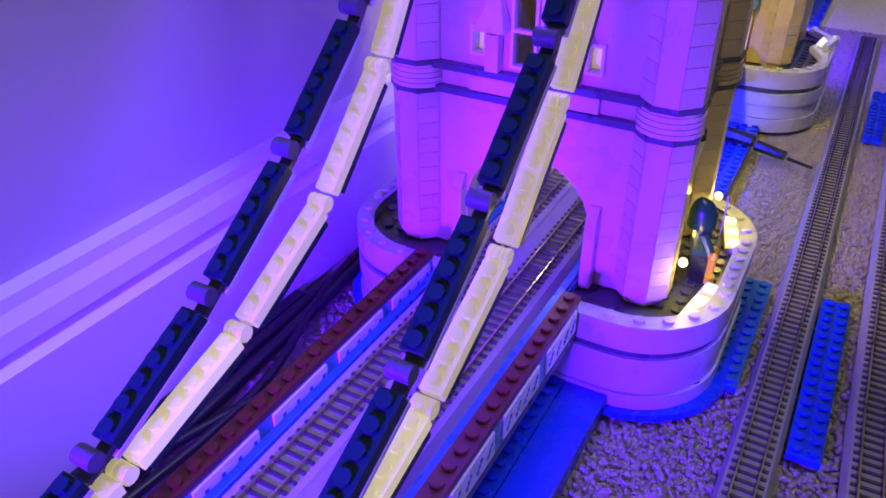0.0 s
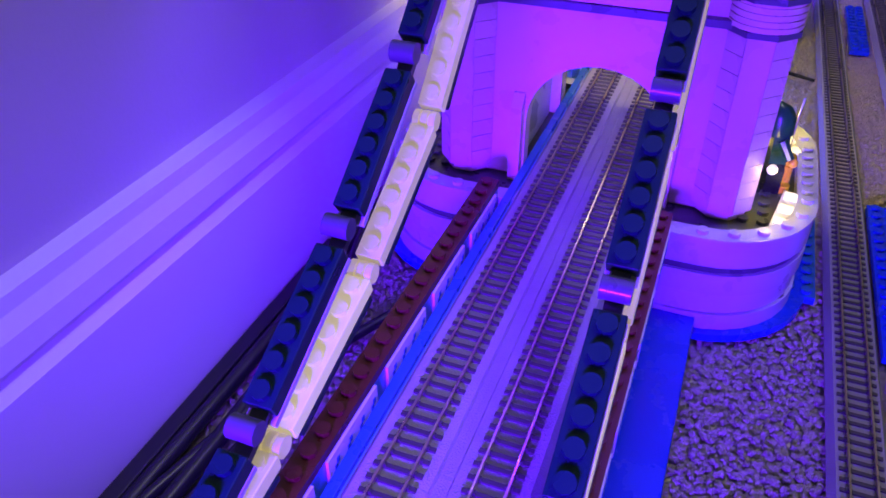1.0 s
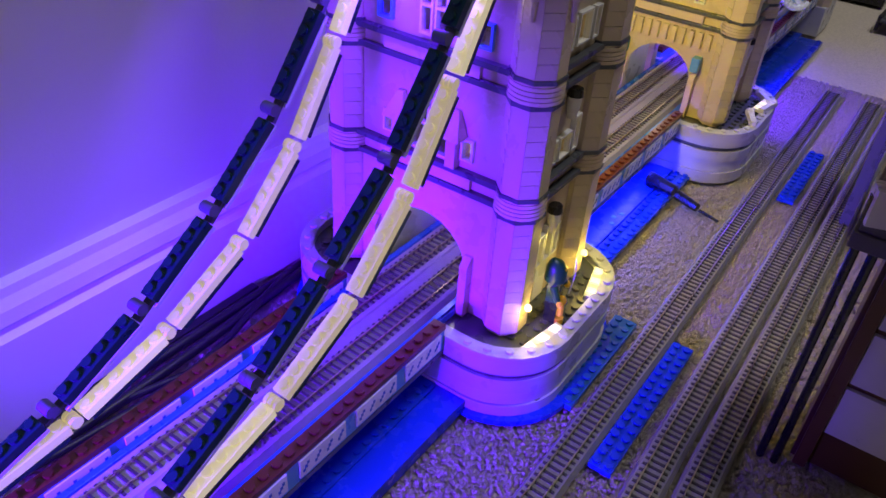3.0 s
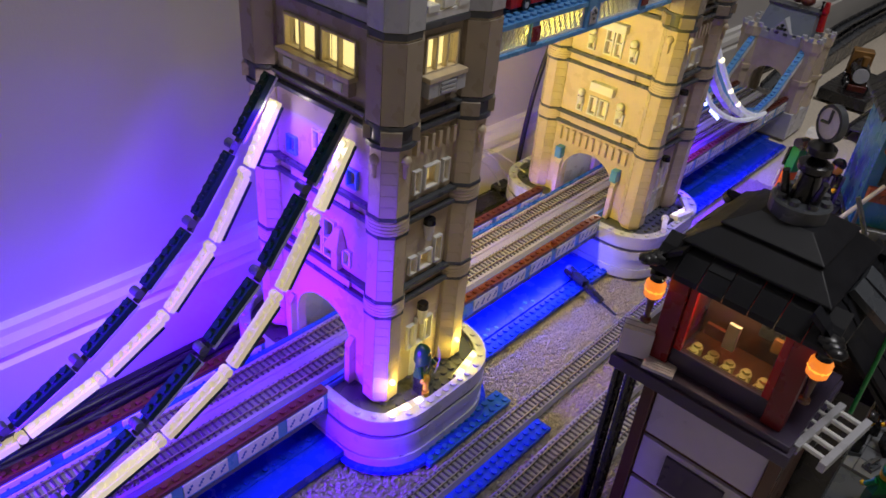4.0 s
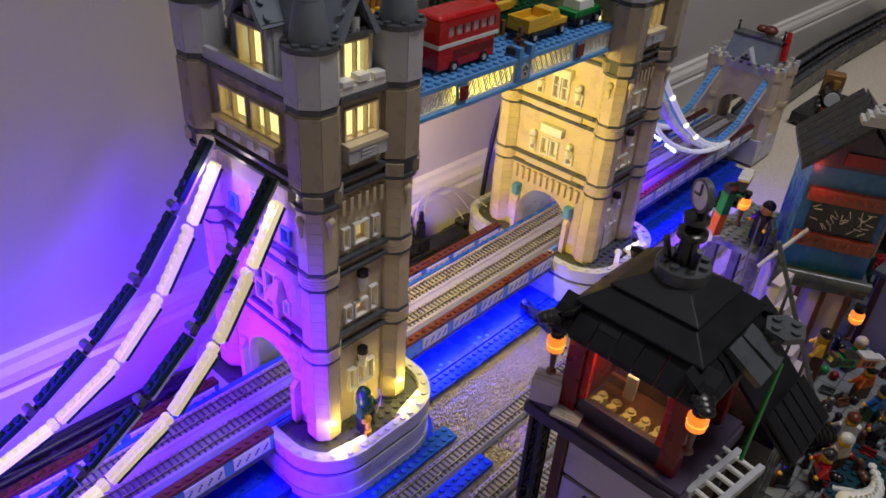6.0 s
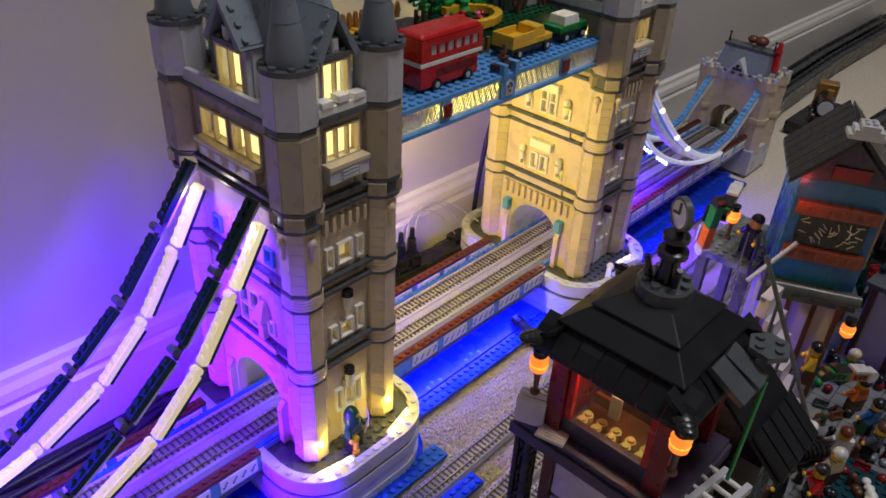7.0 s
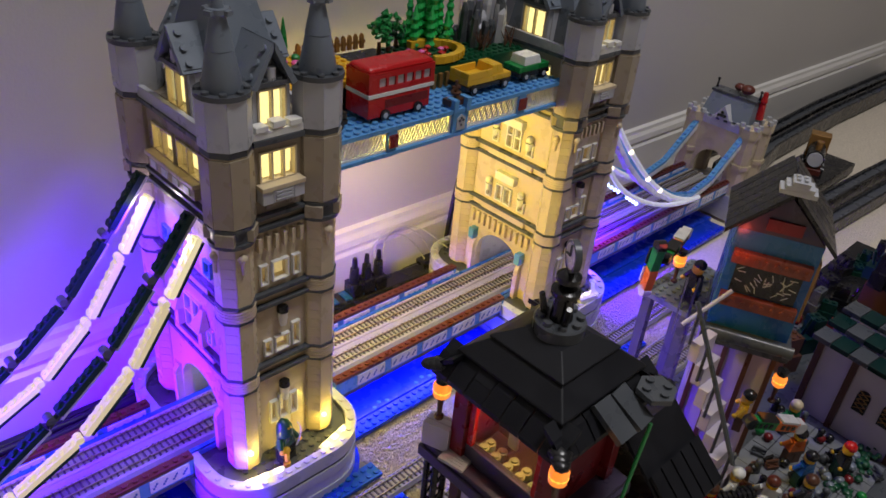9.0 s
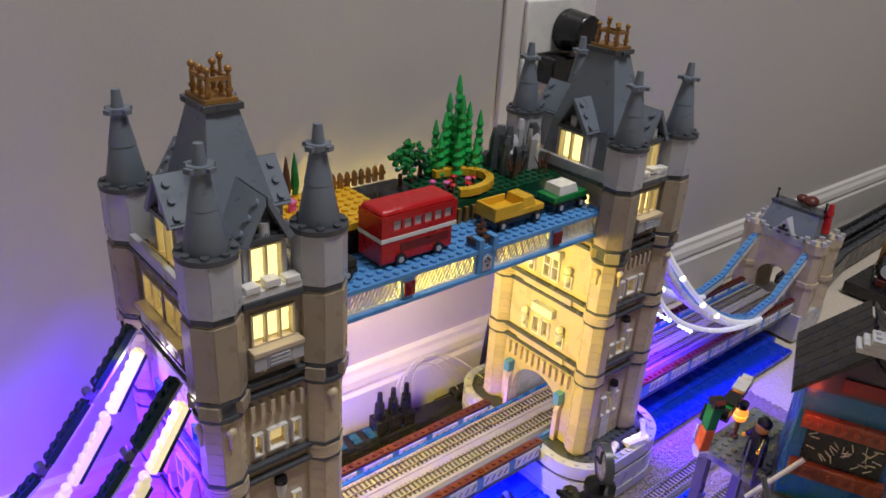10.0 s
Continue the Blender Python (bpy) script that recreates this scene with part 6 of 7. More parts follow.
    part("dial_rim", bm, DGREY, dial, "dark dial rim and hands")
    # the roof is low and flat
    knots = ((0.0, -0.008), (0.2360, 0.2280), (0.2550, 0.2460), (0.2705, 0.2580), (0.2850, 0.2665), (0.2935, 0.2750), (0.3160, 0.3060), (0.3245, 0.3155), (0.4, 0.391))
    for ob in T.children_recursive:
        if ob.name.split(".")[0] in ("eave_tile", "eave_corner", "frieze", "roof_tier", "roof_drum", "roof_finial", "dial", "dial_rim"):
            for v in ob.data.vertices:
                v.co.z = next(tb + (v.co.z - b) * (tb - ta) / (b - a) for (a, ta), (b, tb) in zip(knots, knots[1:]) if v.co.z <= b)
    return T


pagoda()
bulb("shop_light", (PCX - 0.012, PCY, 0.2240), 0.075, (1.0, 0.86, 0.55), 0.006)
lantern(0.046, -0.162, 0.2145)
lantern(0.047, -0.2500, 0.2170)
lantern(0.344, -0.2600, 0.1285, "glowing orange toy lantern on the house corner")
lantern(0.365, -0.140, 0.174, "glowing orange toy lantern beside the bridge plate")
T = thing("paper_stack", (0.047, -0.160, 0.1632), "pale stack of upright tiles on the platform", "toy papers", turn=20)
for i in range(5):
    bm = bmesh.new()
    box(bm, i * 0.0024, -0.009, 0.0, i * 0.0024 + 0.0021, 0.009, 0.018 - 0.0004 * (i % 2))
    part("tile", bm, LAV, T, smooth=False)
bm = bmesh.new()
cyl(bm, 0, 0, 0, 0.013, 0.0042, n=12)
cyl(bm, 0, 0, 0.013, 0.016, 0.0034, n=12)
solid("dark_jar", bm, BLACK, "small dark jar on the platform edge", "toy jar", at=(0.051, -0.1525, 0.1632))
bm = bmesh.new()
box(bm, -0.006, -0.009, 0, 0.006, 0.009, 0.0020)
for k in range(4):
    box(bm, -0.004 + k * 0.0022, -0.007, 0.0020, -0.0030 + k * 0.0022, 0.007, 0.0024)
solid("printed_tile", bm, LGREY, "grey printed tile leaning on the platform", "toy tile", at=(0.050, -0.176, 0.1632), turn=12, smooth=False)


def ladder_balcony():
    T = thing("bar_balcony", (0.081, -0.2555, 0.1560), "grey barred balcony rack on the pagoda's side", "toy rack", turn=-8)
    for y in (-0.018, -0.003, 0.012):
        bm = bmesh.new()
        box(bm, -0.026, y - 0.002, -0.002, 0.026, y + 0.002, 0.004)
        part("beam", bm, LGREY, T, "grey beam", smooth=False, bevel=0.0004)
    for i in range(5):
        for y0 in (-0.018, -0.003):
            bm = bmesh.new()
            rod(bm, (-0.020 + i * 0.010, y0, 0.002), (-0.020 + i * 0.010, y0 + 0.015, 0.002), 0.0016)
            part("bar", bm, WHITE, T, "pale round bar")
    for x in (-0.022, 0.022):
        bm = bmesh.new()
        box(bm, x - 0.002, -0.001, -0.030, x + 0.002, 0.003, -0.002)
        part("support", bm, DGREY, T, smooth=False)


ladder_balcony()

# second roof beside the pagoda
T = thing("dark_shed", (0.158, -0.248, -0.0132), "dark shed with a sloping black roof beside the pagoda", "toy house")
T.scale = (0.62, 0.85, 0.94)
# wall coloured black to stand for the dark void beside the pagoda
bm = bmesh.new()
box(bm, -0.036, -0.030, 0.014, 0.036, 0.030, 0.168)
part("shed_wall", bm, BLACK, T, "shed wall, dark void there put into its black colour", bevel=0.0005)
bm = bmesh.new()
loft(bm, [[(-0.046, -0.046, 0.166), (0.046, -0.046, 0.166), (0.046, -0.046, 0.170), (-0.046, -0.046, 0.170)], [(-0.046, 0.006, 0.208), (0.046, 0.006, 0.208), (0.046, 0.006, 0.212), (-0.046, 0.006, 0.212)], [(-0.046, 0.040, 0.184), (0.046, 0.040, 0.184), (0.046, 0.040, 0.188), (-0.046, 0.040, 0.188)]])
part("shed_roof", bm, ROOFB, T, "black sloping roof", smooth=False, bevel=0.0005)
for i in range(5):
    bm = bmesh.new()
    x = -0.037 + i * 0.0185
    loft(bm, [[(x - 0.008, -0.048, 0.1706), (x + 0.008, -0.048, 0.1706), (x + 0.008, -0.048, 0.1736), (x - 0.008, -0.048, 0.1736)], [(x - 0.008, -0.020, 0.1925), (x + 0.008, -0.020, 0.1925), (x + 0.008, -0.020, 0.1955), (x - 0.008, -0.020, 0.1955)]])
    part("roof_tile", bm, ROOFB, T, smooth=False)
bm = bmesh.new()
prism(bm, [(0.0, -0.010), (0.012, -0.010), (0.018, 0.0), (0.012, 0.010), (0.0, 0.010), (-0.006, 0.0)], 0, 0.0034)
for x, y in ((0.002, -0.005), (0.010, -0.005), (0.002, 0.005), (0.010, 0.005)):
    stud(bm, x, y, 0.0034)
solid("hexagon_plate", bm, DGREY, "grey six-sided studded plate on the dark roof", "toy plate", at=(0.106, -0.262, 0.245), turn=20, smooth=False)
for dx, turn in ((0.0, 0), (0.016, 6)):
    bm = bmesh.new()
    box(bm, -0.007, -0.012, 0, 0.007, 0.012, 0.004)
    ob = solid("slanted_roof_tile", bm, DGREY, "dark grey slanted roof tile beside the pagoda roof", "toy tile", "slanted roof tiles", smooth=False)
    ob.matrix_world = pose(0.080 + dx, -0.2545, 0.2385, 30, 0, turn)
bm = bmesh.new()
rod(bm, (0.088, -0.268, 0.170), (0.103, -0.266, 0.232), 0.0012)
solid("green_pole", bm, GREEN, "bright green slanting pole beside the pagoda", "toy pole")

# street level
bm = bmesh.new()
box(bm, 0.115, -0.40, 0.0, 0.62, -0.19, 0.018)
solid("village_base", bm, DGREY, "dark grey base plate of the toy village street", "toy base", bevel=0.001)
bm = bmesh.new()
for i in range(14):
    for j in range(6):
        box(bm, 0.225 + i * 0.0165, -0.345 + j * 0.0165, 0.018, 0.2408 + i * 0.0165, -0.3292 + j * 0.0165, 0.0212)
solid("street_paving", bm, mat("worn_grey_paving", (0.20, 0.21, 0.23), 0.4, 0.3), "grey tiled paving of the toy street", "toy paving", kind="stuff", smooth=False)
bm = bmesh.new()
box(bm, 0.225, -0.40, 0.0215, 0.330, -0.300, 0.0235)
studs(bm, 0.225, 0.330, -0.40, -0.300, 0.0235, n=8)
solid("teal_pond_plate", bm, mat("dark_teal_plastic", (0.01, 0.05, 0.07), 0.2), "dark teal studded pond plate", "toy plate", smooth=False)
T = None
bm = bmesh.new()
for i in range(9):
    t = i / 8
    blob(bm, 0.256 + 0.05 * t, -0.318 - 0.012 * math.sin(3 * t), 0.0300, 0.0085 * (1 - 0.7 * t) + 0.001, 0.7, n=10)
for i in range(12):
    cyl(bm, 0.252 + 0.004 * i, -0.318 - 0.012 * math.sin(0.25 * i), 0.033, 0.0395 - 0.0004 * i, 0.0022, 0.0008, n=6)
for s in (-1, 1):
    for x in (0.252, 0.270):
        rod(bm, (x, -0.318, 0.028), (x - 0.004, -0.318 + s * 0.014, 0.024), 0.0030, 0.0022)
solid("white_studded_toy", bm, WHITE, "white studded toy piece lying by the pond", "toy piece")


SLATRED = mat("orange_red_slat_plastic", (0.22, 0.05, 0.025), 0.3)


def house():
    T = thing("blue_shop_house", (0.375, -0.207, 0), "blue toy shop house with red studded slats and dark tiled roof", "toy house", turn=25)
    T.scale = (0.80, 0.66, 1.0)
    bm = bmesh.new()
    box(bm, -0.038, -0.046, 0.018, 0.045, 0.046, 0.140)
    low = part("lower_wall", bm, LAV, T, "pale plaster lower wall", bevel=0.0004)
    for y in (-0.044, -0.015, 0.015, 0.044):
        bm = bmesh.new()
        box(bm, -0.0410, y - 0.003, 0.018, -0.0375, y + 0.003, 0.140)
        part("timber_post", bm, BROWN, low, "dark brown timber", smooth=False)
    bm = bmesh.new()
    box(bm, -0.054, -0.056, 0.140, 0.050, 0.052, 0.1520)
    part("floor_ledge", bm, DGREY, T, "dark grey ledge", bevel=0.0005)
    bm = bmesh.new()
    box(bm, -0.040, -0.050, 0.1520, 0.045, 0.048, 0.2440)
    part("upper_wall", bm, MBLUE, T, "blue upper wall", bevel=0.0004)
    for z in (0.176, 0.216):
        bm = bmesh.new()
        box(bm, -0.0480, -0.046, z, -0.0402, 0.044, z + 0.0110)
        p = part("red_slat", bm, SLATRED, T, "rust red studded slat", bevel=0.0004)
        bm = bmesh.new()
        for i in range(8):
            cyl(bm, 0, 0, 0, 0.0017, 0.0025, n=10, m=Matrix.Translation((-0.0480, -0.0405 + i * 0.0113, z + 0.0055)) @ Matrix.Rotation(-math.pi / 2, 4, "Y"))
        part("slat_studs", bm, SLATRED, p)
    bm = bmesh.new()
    box(bm, -0.0425, -0.040, 0.1885, -0.0402, 0.036, 0.2150)
    sb = part("sign_board", bm, BLACK, T, "black sign board with pale scribbles", smooth=False)
    rr = random.Random(11)
    for i in range(26):
        bm = bmesh.new()
        y, z, a = rr.uniform(-0.034, 0.030), rr.uniform(0.192, 0.211), rr.uniform(0, 3.14)
        d = 0.0045
        rod(bm, (-0.0428, y - d * math.cos(a), z - d * 0.7 * math.sin(a)), (-0.0428, y + d * math.cos(a), z + d * 0.7 * math.sin(a)), 0.0005, n=5)
        part("sign_mark", bm, LGREY, sb)
    bm = bmesh.new()
    cyl(bm, 0, 0, -0.054, 0.056, 0.0055, n=14, m=Matrix.Translation((-0.052, -0.002, 0.1500)) @ Matrix.Rotation(math.pi / 2, 4, "X"))
    part("ledge_roller", bm, DGREY, T, "dark round ledge bar")
    # gable roof, ridge along x
    for s in (-1, 1):
        for i in range(6):
            bm = bmesh.new()
            x = -0.050 + i * 0.0172
            loft(bm, [[(x, s * 0.062, 0.2400), (x + 0.0166, s * 0.062, 0.2400), (x + 0.0166, s * 0.062, 0.2440), (x, s * 0.062, 0.2440)], [(x, s * 0.002, 0.2800), (x + 0.0166, s * 0.002, 0.2800), (x + 0.0166, s * 0.002, 0.2845), (x, s * 0.002, 0.2845)]])
            part("roof_strip", bm, BLACK, T, "black glossy roof strip", smooth=False, bevel=0.0005)
    bm = bmesh.new()
    loft(bm, [[(-0.040, -0.050, 0.2440), (-0.040, 0.048, 0.2440), (-0.040, 0.0, 0.2770)], [(0.045, -0.050, 0.2440), (0.045, 0.048, 0.2440), (0.045, 0.0, 0.2770)]])
    part("gable", bm, PURP, T, "dark purple gable", smooth=False)
    bm = bmesh.new()
    box(bm, -0.0425, -0.022, 0.2480, -0.0402, 0.018, 0.2580)
    part("gable_panel", bm, DRED, T, "dark red gable panel", smooth=False)
    bm = bmesh.new()
    for i, w in enumerate((0.020, 0.015, 0.009)):
        box(bm, -0.056, -w, 0.2850 + i * 0.0036, -0.036, w, 0.2884 + i * 0.0036)
    studs(bm, -0.054, -0.038, -0.008, 0.008, 0.2956)
    part("ridge_wing", bm, LGREY, T, "light grey stepped ridge ornament", smooth=False)
    # round gold sign on the side
    bm = bmesh.new()
    box(bm, -0.030, -0.0560, 0.170, 0.030, -0.0502, 0.226)
    sg = part("side_sign", bm, GOLD, T, "gold-brown side sign", bevel=0.001)
    bm = bmesh.new()
    cyl(bm, 0, 0, 0, 0.004, 0.020, n=24, m=Matrix.Translation((0, -0.0560, 0.198)) @ Matrix.Rotation(math.pi / 2, 4, "X"))
    part("sign_disc", bm, BROWN, sg, "brown round sign disc")
    return T


house()
bulb("sign_light", (0.318, -0.205, 0.236), 0.012, (1.0, 0.12, 0.08), 0.004)
T = thing("white_outdoor_stair", (0.300, -0.232, 0), "pale grey toy stair with a dark railing", "toy stair")
for i in range(7):
    bm = bmesh.new()
    box(bm, -0.012, -0.030 + i * 0.0085, 0.018 if i < 1 else 0.030 + i * 0.0185, 0.014, -0.0215 + i * 0.0085, 0.0485 + i * 0.0185)
    part("step", bm, LAV, T, smooth=False, bevel=0.0004)
bm = bmesh.new()
rod(bm, (-0.014, -0.034, 0.075), (-0.014, 0.034, 0.196), 0.0020)
for i in range(5):
    rod(bm, (-0.014, -0.030 + i * 0.015, 0.045 + i * 0.028), (-0.014, -0.030 + i * 0.015, 0.082 + i * 0.0268), 0.0014)
part("railing", bm, DGREY, T, "dark railing")

# studded grey bridge plate with colourful boards
T = thing("grey_landing", (0.372, -0.152, 0.019), "slate grey studded landing plate on posts by the bridge", "toy landing")
bm = bmesh.new()
box(bm, -0.040, -0.026, 0.126, 0.045, 0.024, 0.1310)
studs(bm, -0.040, 0.045, -0.026, 0.024, 0.1310, n=8)
part("landing_plate", bm, SLATE, T, "slate grey studded plate", smooth=False)
for x in (-0.034, 0.038):
    for y in (-0.020, 0.018):
        bm = bmesh.new()
        box(bm, x - 0.004, y - 0.004, -0.019, x + 0.004, y + 0.004, 0.126)
        part("post", bm, DGREY, T, smooth=False)


def board(x, y, z, rx, ry, rz):
    T = thing("hover_board", (x, y, z), "green and orange toy board with dark ends", "toy board", "toy boards")
    T.matrix_world = pose(x, y, z, rx, ry, rz)
    for u0, u1, mt, lab in ((-0.022, 0.0, GREEN, "lime green half"), (0.0, 0.022, ORANGE, "orange half")):
        bm = bmesh.new()
        box(bm, u0, -0.004, -0.0045, u1, 0.004, 0.0045)
        h = part("board_half", bm, mt, T, lab, bevel=0.0008)
        bm = bmesh.new()
        for k in range(3):
            box(bm, u0 + 0.004 + k * 0.005, -0.0046, -0.0020, u0 + 0.007 + k * 0.005, -0.0038, 0.0020)
        part("board_marks", bm, BLACK, h, "dark bars on the board", smooth=False)
    for s in (-1, 1):
        bm = bmesh.new()
        loft(bm, [ring(0, 0, -0.004, 0.0055, 10), ring(0, 0, 0.004, 0.0055, 10)], pose(s * 0.024, 0, 0, 90, 0, 0))
        box(bm, s * 0.010 - 0.008, -0.005, 0.0046, s * 0.010 + 0.008, 0.005, 0.0066)
        part("board_end", bm, LGREY if s > 0 else BLACK, T)


board(0.319, -0.139, 0.182, 0, 84, 60)
board(0.358, -0.136, 0.190, 0, -6, 12)
board(0.320, -0.275, 0.106, 0, 12, -32)
for i, (x, y, z, turn) in enumerate(((0.322, -0.170, 0.166, 20), (0.330, -0.178, 0.166, 50))):
    bm = bmesh.new()
    loft(bm, [[(0.004 * math.sin(k * 0.35) - 0.0016, -0.0006, k * 0.008), (0.004 * math.sin(k * 0.35) + 0.0016, -0.0006, k * 0.008), (0.004 * math.sin(k * 0.35), 0.0008, k * 0.008)] for k in range(8)])
    solid("silver_blade", bm, DGREY, "curved dark toy blade standing by the landing", "toy blade", "silver blades", at=(x, y, z - 0.035), turn=turn)
bm = bmesh.new()
rod(bm, (0.300, -0.186, 0.160), (0.330, -0.205, 0.192), 0.0018)
solid("grey_rod", bm, LGREY, "slanting pale grey rod", "toy rod")

# figures and clutter of the street
for x, y, z, a, b, c, d, tn, lab in (
        (0.246, -0.272, 0.0214, BLACK, BLACK, YELLOW, BLACK, 200, "black clad toy figure with spiky black hair"),
        (0.290, -0.296, 0.0214, BROWN, TAN, YELLOW, LGREY, 150, "toy figure with grey hair and tan jacket"),
        (0.318, -0.292, 0.0214, WHITE, WHITE, YELLOW, RUST, 120, "white clad toy figure with reddish-brown hair"),
        (0.372, -0.300, 0.0214, NAVY, MBLUE, YELLOW, BLACK, 160, "toy figure in a blue suit with black hair"),
        (0.330, -0.246, 0.075, BROWN, YELLOW, YELLOW, BLACK, 200, "toy figure with yellow arms by the house wall"),
        (0.270, -0.262, 0.0214, DRED, RED, YELLOW, BROWN, 170, "red clad toy figure in the street"),
        (0.350, -0.165, 0.152, BLACK, BLACK, YELLOW, BLACK, 240, "black ninja-like toy figure on the landing"),
        (0.205, -0.300, 0.0180, DGREEN, GREEN, YELLOW, GREEN, 140, "green clad toy figure near the shed")):
    figure(x, y, z, a, b, c, d, tn, lab)
for x, y, a, b, d, tn, lab in (
        (0.262, -0.292, BLACK, RED, BLACK, 210, "toy figure in red with black hair in the street"),
        (0.302, -0.268, DGREY, WHITE, WHITE, 190, "toy figure in white with a white cap"),
        (0.345, -0.312, BLACK, DGREY, BROWN, 170, "dark clad toy figure with brown hair"),
        (0.392, -0.282, BROWN, ORANGE, BLACK, 150, "toy figure in orange with black hair"),
        (0.410, -0.318, NAVY, BLACK, RED, 220, "black clad toy figure with red hood"),
        (0.425, -0.262, BLACK, GREEN, TAN, 160, "toy figure in green with tan hair")):
    figure(x, y, 0.0214, a, b, YELLOW, d, tn, lab)
T = thing("market_stall", (0.252, -0.238, 0.018), "small brown toy market stall with red awning", "toy stall", turn=12)
for x in (-0.018, 0.018):
    for y in (-0.012, 0.012):
        bm = bmesh.new()
        rod(bm, (x, y, 0.0), (x, y, 0.060), 0.0018)
        part("stall_post", bm, BROWN, T, "brown stall post")
bm = bmesh.new()
box(bm, -0.021, -0.015, 0.020, 0.021, 0.015, 0.0235)
part("stall_counter", bm, BROWN, T, "brown counter", bevel=0.0004)
for i in range(5):
    bm = bmesh.new()
    x = -0.021 + i * 0.0084
    loft(bm, [[(x, -0.020, 0.054), (x + 0.008, -0.020, 0.054), (x + 0.008, -0.020, 0.057), (x, -0.020, 0.057)], [(x, 0.016, 0.066), (x + 0.008, 0.016, 0.066), (x + 0.008, 0.016, 0.069), (x, 0.016, 0.069)]])
    part("awning_strip", bm, DRED if i % 2 else BLACK, T, smooth=False)
T = thing("black_ribbed_duct", (0.295, -0.272, 0.030), "black ribbed toy hose lying in the street", "toy hose", turn=-30)
for i in range(9):
    bm = bmesh.new()
    cyl(bm, 0, 0, -0.0016, 0.0016, 0.0085, n=14, m=pose(-0.018 + i * 0.0045, 0, 0.004, 0, 90, 0))
    part("rib", bm, BLACK, T)
bm = bmesh.new()
cyl(bm, 0, 0, -0.020, 0.020, 0.0065, n=12, m=pose(0, 0, 0.004, 0, 90, 0))
part("hose_core", bm, BLACK, T)
bm = bmesh.new()
for i in range(22):
    a = i * 0.9
    blob(bm, 0.006 * math.cos(a) * (1 - i / 30), 0.006 * math.sin(a) * (1 - i / 30), 0.002 + i * 0.0006, 0.0034, 0.8, n=7, k=4)
solid("green_toy_bush", bm, GREEN, "small round green toy bush in the street", "toy bush", at=(0.286, -0.250, 0.0215))
rr = random.Random(21)
for i in range(90):
    x, y = rr.uniform(0.20, 0.45), rr.uniform(-0.345, -0.240)
    mt = rr.choice((RUST, BLACK, BLACK, BROWN, DGREY, GREEN, DGREY, DRED, BLACK, DGREY))
    bm = bmesh.new()
    k = rr.randrange(3)
    if k == 0:
        blob(bm, 0, 0, 0.004, 0.0045, 0.9)
        cyl(bm, 0, 0, 0.0, 0.003, 0.003, n=10)
    elif k == 1:
        box(bm, -0.006, -0.004, 0, 0.006, 0.004, 0.0032)
        studs(bm, -0.008, 0.008, -0.004, 0.004, 0.0032)
        box(bm, -0.006, -0.001, 0.0032, 0.006, 0.001, 0.008)
    else:
        cyl(bm, 0, 0, 0, 0.010, 0.0036, 0.0026, n=10)
        blob(bm, 0, 0, 0.012, 0.0034)
    solid("street_clutter", bm, mt, "small loose toy accessory on the street", "toy accessory", "street accessories", at=(x, y, 0.0214), turn=rr.uniform(0, 360))
T = thing("orange_crate_rack", (0.262, -0.252, 0.0214), "orange-red toy lattice crate rack", "toy crate")
for i in range(5):
    bm = bmesh.new()
    rod(bm, (-0.010 + i * 0.005, 0, 0.0), (-0.014 + i * 0.005, 0.004, 0.050), 0.0016)
    part("upright", bm, ORANGE, T)
for z in (0.014, 0.030, 0.046):
    bm = bmesh.new()
    rod(bm, (-0.014, 0.002, z), (0.012, 0.002, z), 0.0016)
    part("crossbar", bm, ORANGE, T)


def cottage():
    T = thing("white_cottage", (0.500, -0.300, 0.018), "white plaster toy cottage with dark arched windows and dark roof", "toy house", turn=-96)
    bm = bmesh.new()
    box(bm, -0.050, -0.030, 0.0, 0.050, 0.030, 0.085)
    w = part("plaster_wall", bm, LAV, T, "white plaster wall", bevel=0.0004)
    for x in (-0.046, -0.012, 0.046):
        bm = bmesh.new()
        box(bm, x - 0.003, -0.0325, 0.0, x + 0.003, -0.0298, 0.085)
        part("timber", bm, BROWN, w, "dark brown timber", smooth=False)
    for x in (0.006, 0.030):
        bm = bmesh.new()
        pts = [(x - 0.006, 0.034), (x + 0.006, 0.034)] + [(x + 0.006 * math.cos(a * math.pi / 8), 0.052 + 0.006 * math.sin(a * math.pi / 8)) for a in range(9)]
        loft(bm, [[(px, -0.0318, pz) for px, pz in pts], [(px, -0.0298, pz) for px, pz in pts]])
        ww = part("arched_window", bm, BLACK, w, "dark arched window", smooth=False)
        bm = bmesh.new()
        for k in range(4):
            rod(bm, (x - 0.005, -0.0320, 0.037 + k * 0.005), (x + 0.005, -0.0320, 0.042 + k * 0.005), 0.0005, n=5)
            rod(bm, (x + 0.005, -0.0320, 0.037 + k * 0.005), (x - 0.005, -0.0320, 0.042 + k * 0.005), 0.0005, n=5)
        part("window_lattice", bm, GOLD, ww, "brown window lattice")
    for i in range(6):
        for j in range(3):
            bm = bmesh.new()
            box(bm, -0.054 + i * 0.018, -0.040 + j * 0.024, 0.085 + j * 0.006, -0.0368 + i * 0.018, -0.0168 + j * 0.024, 0.090 + j * 0.006)
            part("roof_tile", bm, NAVY if (i + j) % 2 else DGREY, T, smooth=False, bevel=0.0004)
    return T


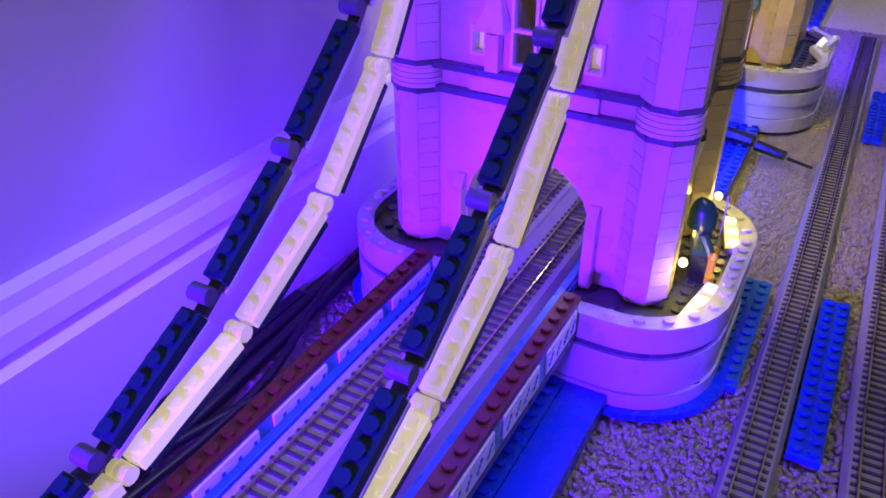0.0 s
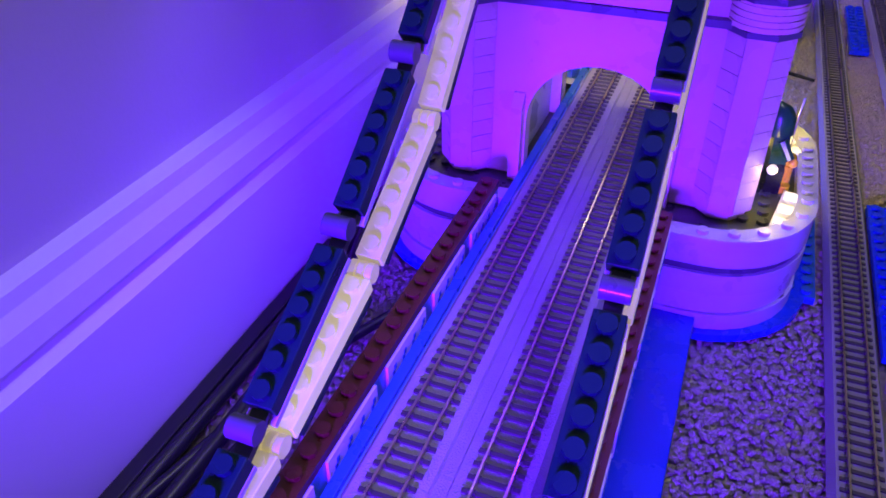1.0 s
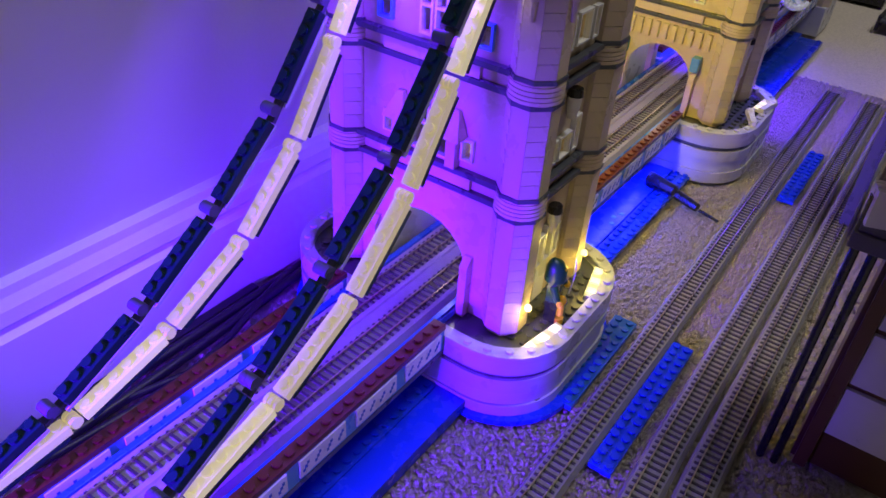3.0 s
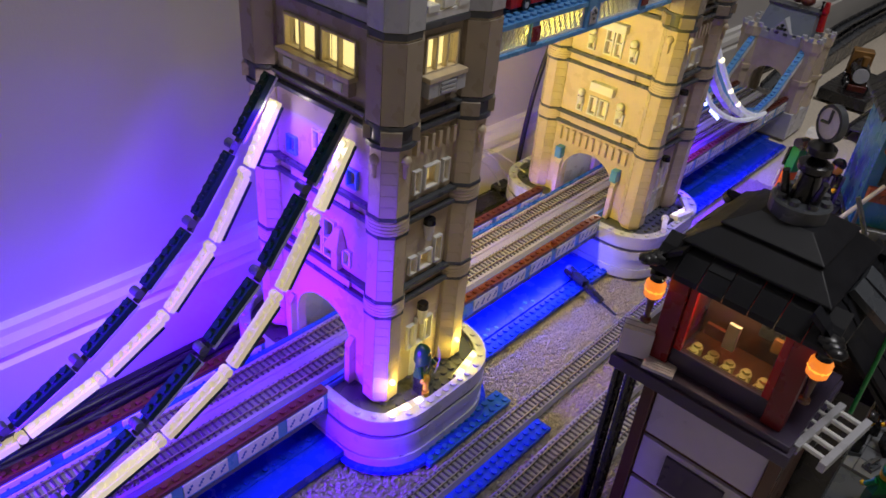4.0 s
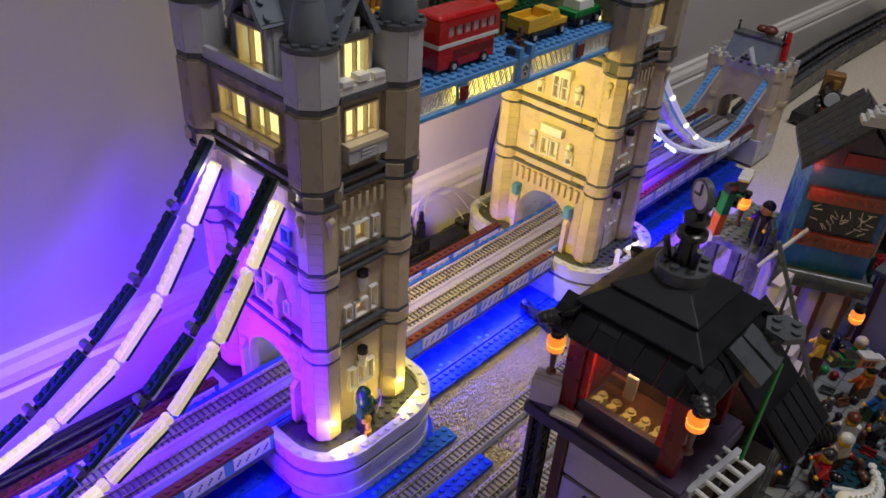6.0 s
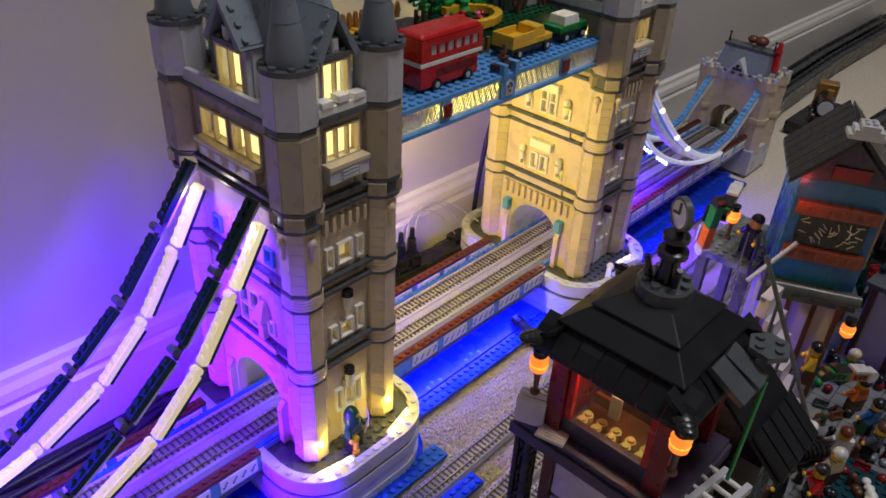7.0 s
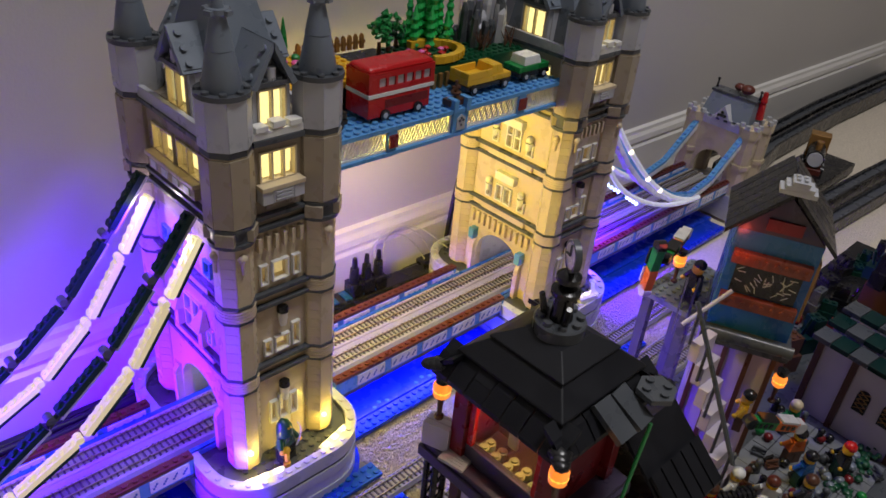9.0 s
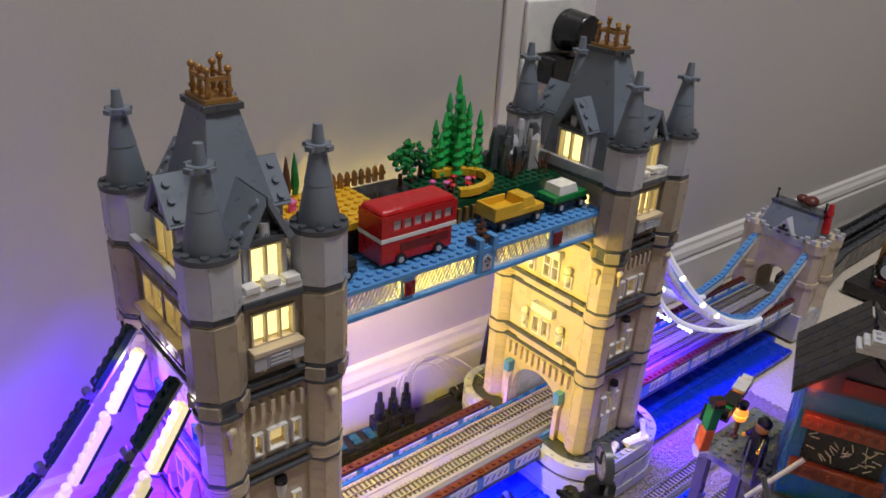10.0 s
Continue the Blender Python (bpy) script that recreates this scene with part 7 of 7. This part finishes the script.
cottage()
bm = bmesh.new()
for i in range(40):
    a, r = rr.uniform(0, 6.28), rr.uniform(0, 0.03)
    blob(bm, 0.430 + 0.05 * rr.uniform(-1, 1), -0.328 + 0.010 * rr.uniform(-1, 1), 0.021 + rr.uniform(0, 0.006), rr.uniform(0.002, 0.005), 0.7, n=7, k=4)
solid("green_shrub_row", bm, DGREEN, "low dark green toy shrubs before the cottage", "toy shrubs", kind="stuff")
bm = bmesh.new()
for i in range(30):
    blob(bm, 0.40 + 0.06 * rr.uniform(-1, 1), -0.318 + 0.006 * rr.uniform(-1, 1), 0.022 + rr.uniform(0, 0.004), rr.uniform(0.003, 0.005), 0.8, n=7, k=4)
solid("grey_rubble", bm, SLATE, "grey rounded toy rubble along the cottage wall", "toy rubble", kind="stuff")

# ---- far corner: black coaster tracks and little engine ----
for j, (pts, z) in enumerate((([(0.92, 0.050), (1.10, 0.080), (1.40, 0.090), (1.80, 0.085)], 0.030), ([(0.92, 0.085), (1.12, 0.112), (1.40, 0.122), (1.80, 0.118)], 0.030), ([(0.90, -0.062), (1.15, -0.072), (1.45, -0.092), (1.80, -0.130)], 0.020), ([(0.90, -0.100), (1.15, -0.112), (1.45, -0.135), (1.80, -0.175)], 0.020))):
    T = thing("black_display_track", (0, 0, 0), "wide black plastic display track curving along the wall", "toy track", "display tracks")
    for s in (-1, 1):
        bm = bmesh.new()
        rings = []
        for i in range(25):
            f = i / 24 * (len(pts) - 1)
            k = min(int(f), len(pts) - 2)
            p = Vector(pts[k]).lerp(Vector(pts[k + 1]), f - k)
            rings.append([(p.x, p.y + s * 0.010 - 0.002, 0.0), (p.x, p.y + s * 0.010 + 0.002, 0.0), (p.x, p.y + s * 0.010 + 0.002, z), (p.x, p.y + s * 0.010 - 0.002, z)])
        loft(bm, rings)
        part("side_rail", bm, BLACK, T, "black side rail", smooth=False)
    bm = bmesh.new()
    rings = []
    for i in range(25):
        f = i / 24 * (len(pts) - 1)
        k = min(int(f), len(pts) - 2)
        p = Vector(pts[k]).lerp(Vector(pts[k + 1]), f - k)
        rings.append([(p.x, p.y - 0.0078, z * 0.6), (p.x, p.y + 0.0078, z * 0.6), (p.x, p.y + 0.0078, z * 0.75), (p.x, p.y - 0.0078, z * 0.75)])
    loft(bm, rings)
    part("track_bed", bm, DGREY, T, "dark track bed", smooth=False)
tagged(tube("black_cable", [(0.95, 0.150, 0.005), (1.2, 0.140, 0.008), (1.5, 0.120, 0.006), (1.9, 0.140, 0.006)], 0.006, CABLE), "thick black cable along the skirting", "cable", "cables")
T = thing("toy_engine", (1.080, 0.000, 0.018), "small dark gold and black toy steam engine", "toy engine", turn=20)
bm = bmesh.new()
cyl(bm, 0, 0, -0.030, 0.022, 0.014, n=18, m=Matrix.Translation((0, 0, 0.026)) @ Matrix.Rotation(math.pi / 2, 4, "Y"))
part("boiler", bm, BLACK, T, "black boiler")
bm = bmesh.new()
box(bm, 0.022, -0.016, 0.010, 0.046, 0.016, 0.050)
part("cab", bm, GOLD, T, "gold-brown cab", bevel=0.001)
bm = bmesh.new()
cyl(bm, -0.020, 0, 0.038, 0.054, 0.0045, 0.006, n=12)
part("chimney", bm, GOLD, T, "gold chimney")
bm = bmesh.new()
cyl(bm, 0, 0, 0, 0.003, 0.012, n=18, m=Matrix.Translation((-0.033, 0, 0.026)) @ Matrix.Rotation(math.pi / 2, 4, "Y"))
part("smokebox_door", bm, LGREY, T, "pale round smokebox door")
bm = bmesh.new()
box(bm, -0.034, -0.014, 0.0, 0.048, 0.014, 0.010)
part("frame", bm, RUST, T, "reddish frame", bevel=0.001)
for x in (-0.022, 0.0, 0.030):
    for y in (-0.015, 0.015):
        wheel(T, x, y, 0.006, 0.009)
bm = bmesh.new()
box(bm, 1.02, -0.040, 0.0, 1.17, 0.036, 0.018)
solid("engine_plinth", bm, BLACK, "black plinth under the toy engine", "toy base", bevel=0.001)
plate("red_brown_timber_frame", 0.70, 0.80, -0.30, -0.22, 0.0, 0.06, BROWN, "dark brown toy timber platform behind the cottage")


# dark base with loose dark pieces behind the shop house
bm = bmesh.new()
box(bm, 0.625, -0.42, 0.0, 0.90, -0.150, 0.012)
solid("dark_base_plate", bm, BLACK, "black base plate behind the toy village", "toy base", bevel=0.001)
bm = bmesh.new()
box(bm, 0.400, -0.188, 0.0, 0.620, -0.146, 0.012)
studs(bm, 0.404, 0.620, -0.186, -0.148, 0.012, n=8)
solid("dark_edge_plate", bm, DGREY, "dark grey studded plate along the village edge", "toy plate", smooth=False)
for i in range(46):
    x, y = rr.uniform(0.46, 0.88), rr.uniform(-0.40, -0.165)
    if x < 0.56 and y < -0.215:
        x += 0.17
    z = 0.012 if x > 0.625 else (0.018 if y < -0.19 else 0.012)
    if 0.69 < x < 0.81 and -0.31 < y < -0.21:
        z = 0.06
    w, d, h = rr.uniform(0.008, 0.020), rr.uniform(0.006, 0.012), rr.uniform(0.010, 0.045)
    bm = bmesh.new()
    box(bm, -w, -d, 0, w, d, h * 0.5)
    box(bm, -w * 0.8, -d * 0.7, h * 0.5, w * 0.3, d * 0.8, h)
    studs(bm, -w * 0.8, w * 0.3, -d * 0.7, d * 0.8, h, n=7)
    rod(bm, (w * 0.6, 0, h * 0.5), (w * 0.8, d * 0.5, h * 1.1), 0.0018)
    solid("dark_toy_block", bm, rr.choice((BLACK, BLACK, DGREY, BROWN, DRED, BLACK, NAVY)), "dark stepped toy block with studs on the base", "toy block", "dark toy blocks", at=(x, y, z), turn=rr.uniform(0, 360), smooth=False)
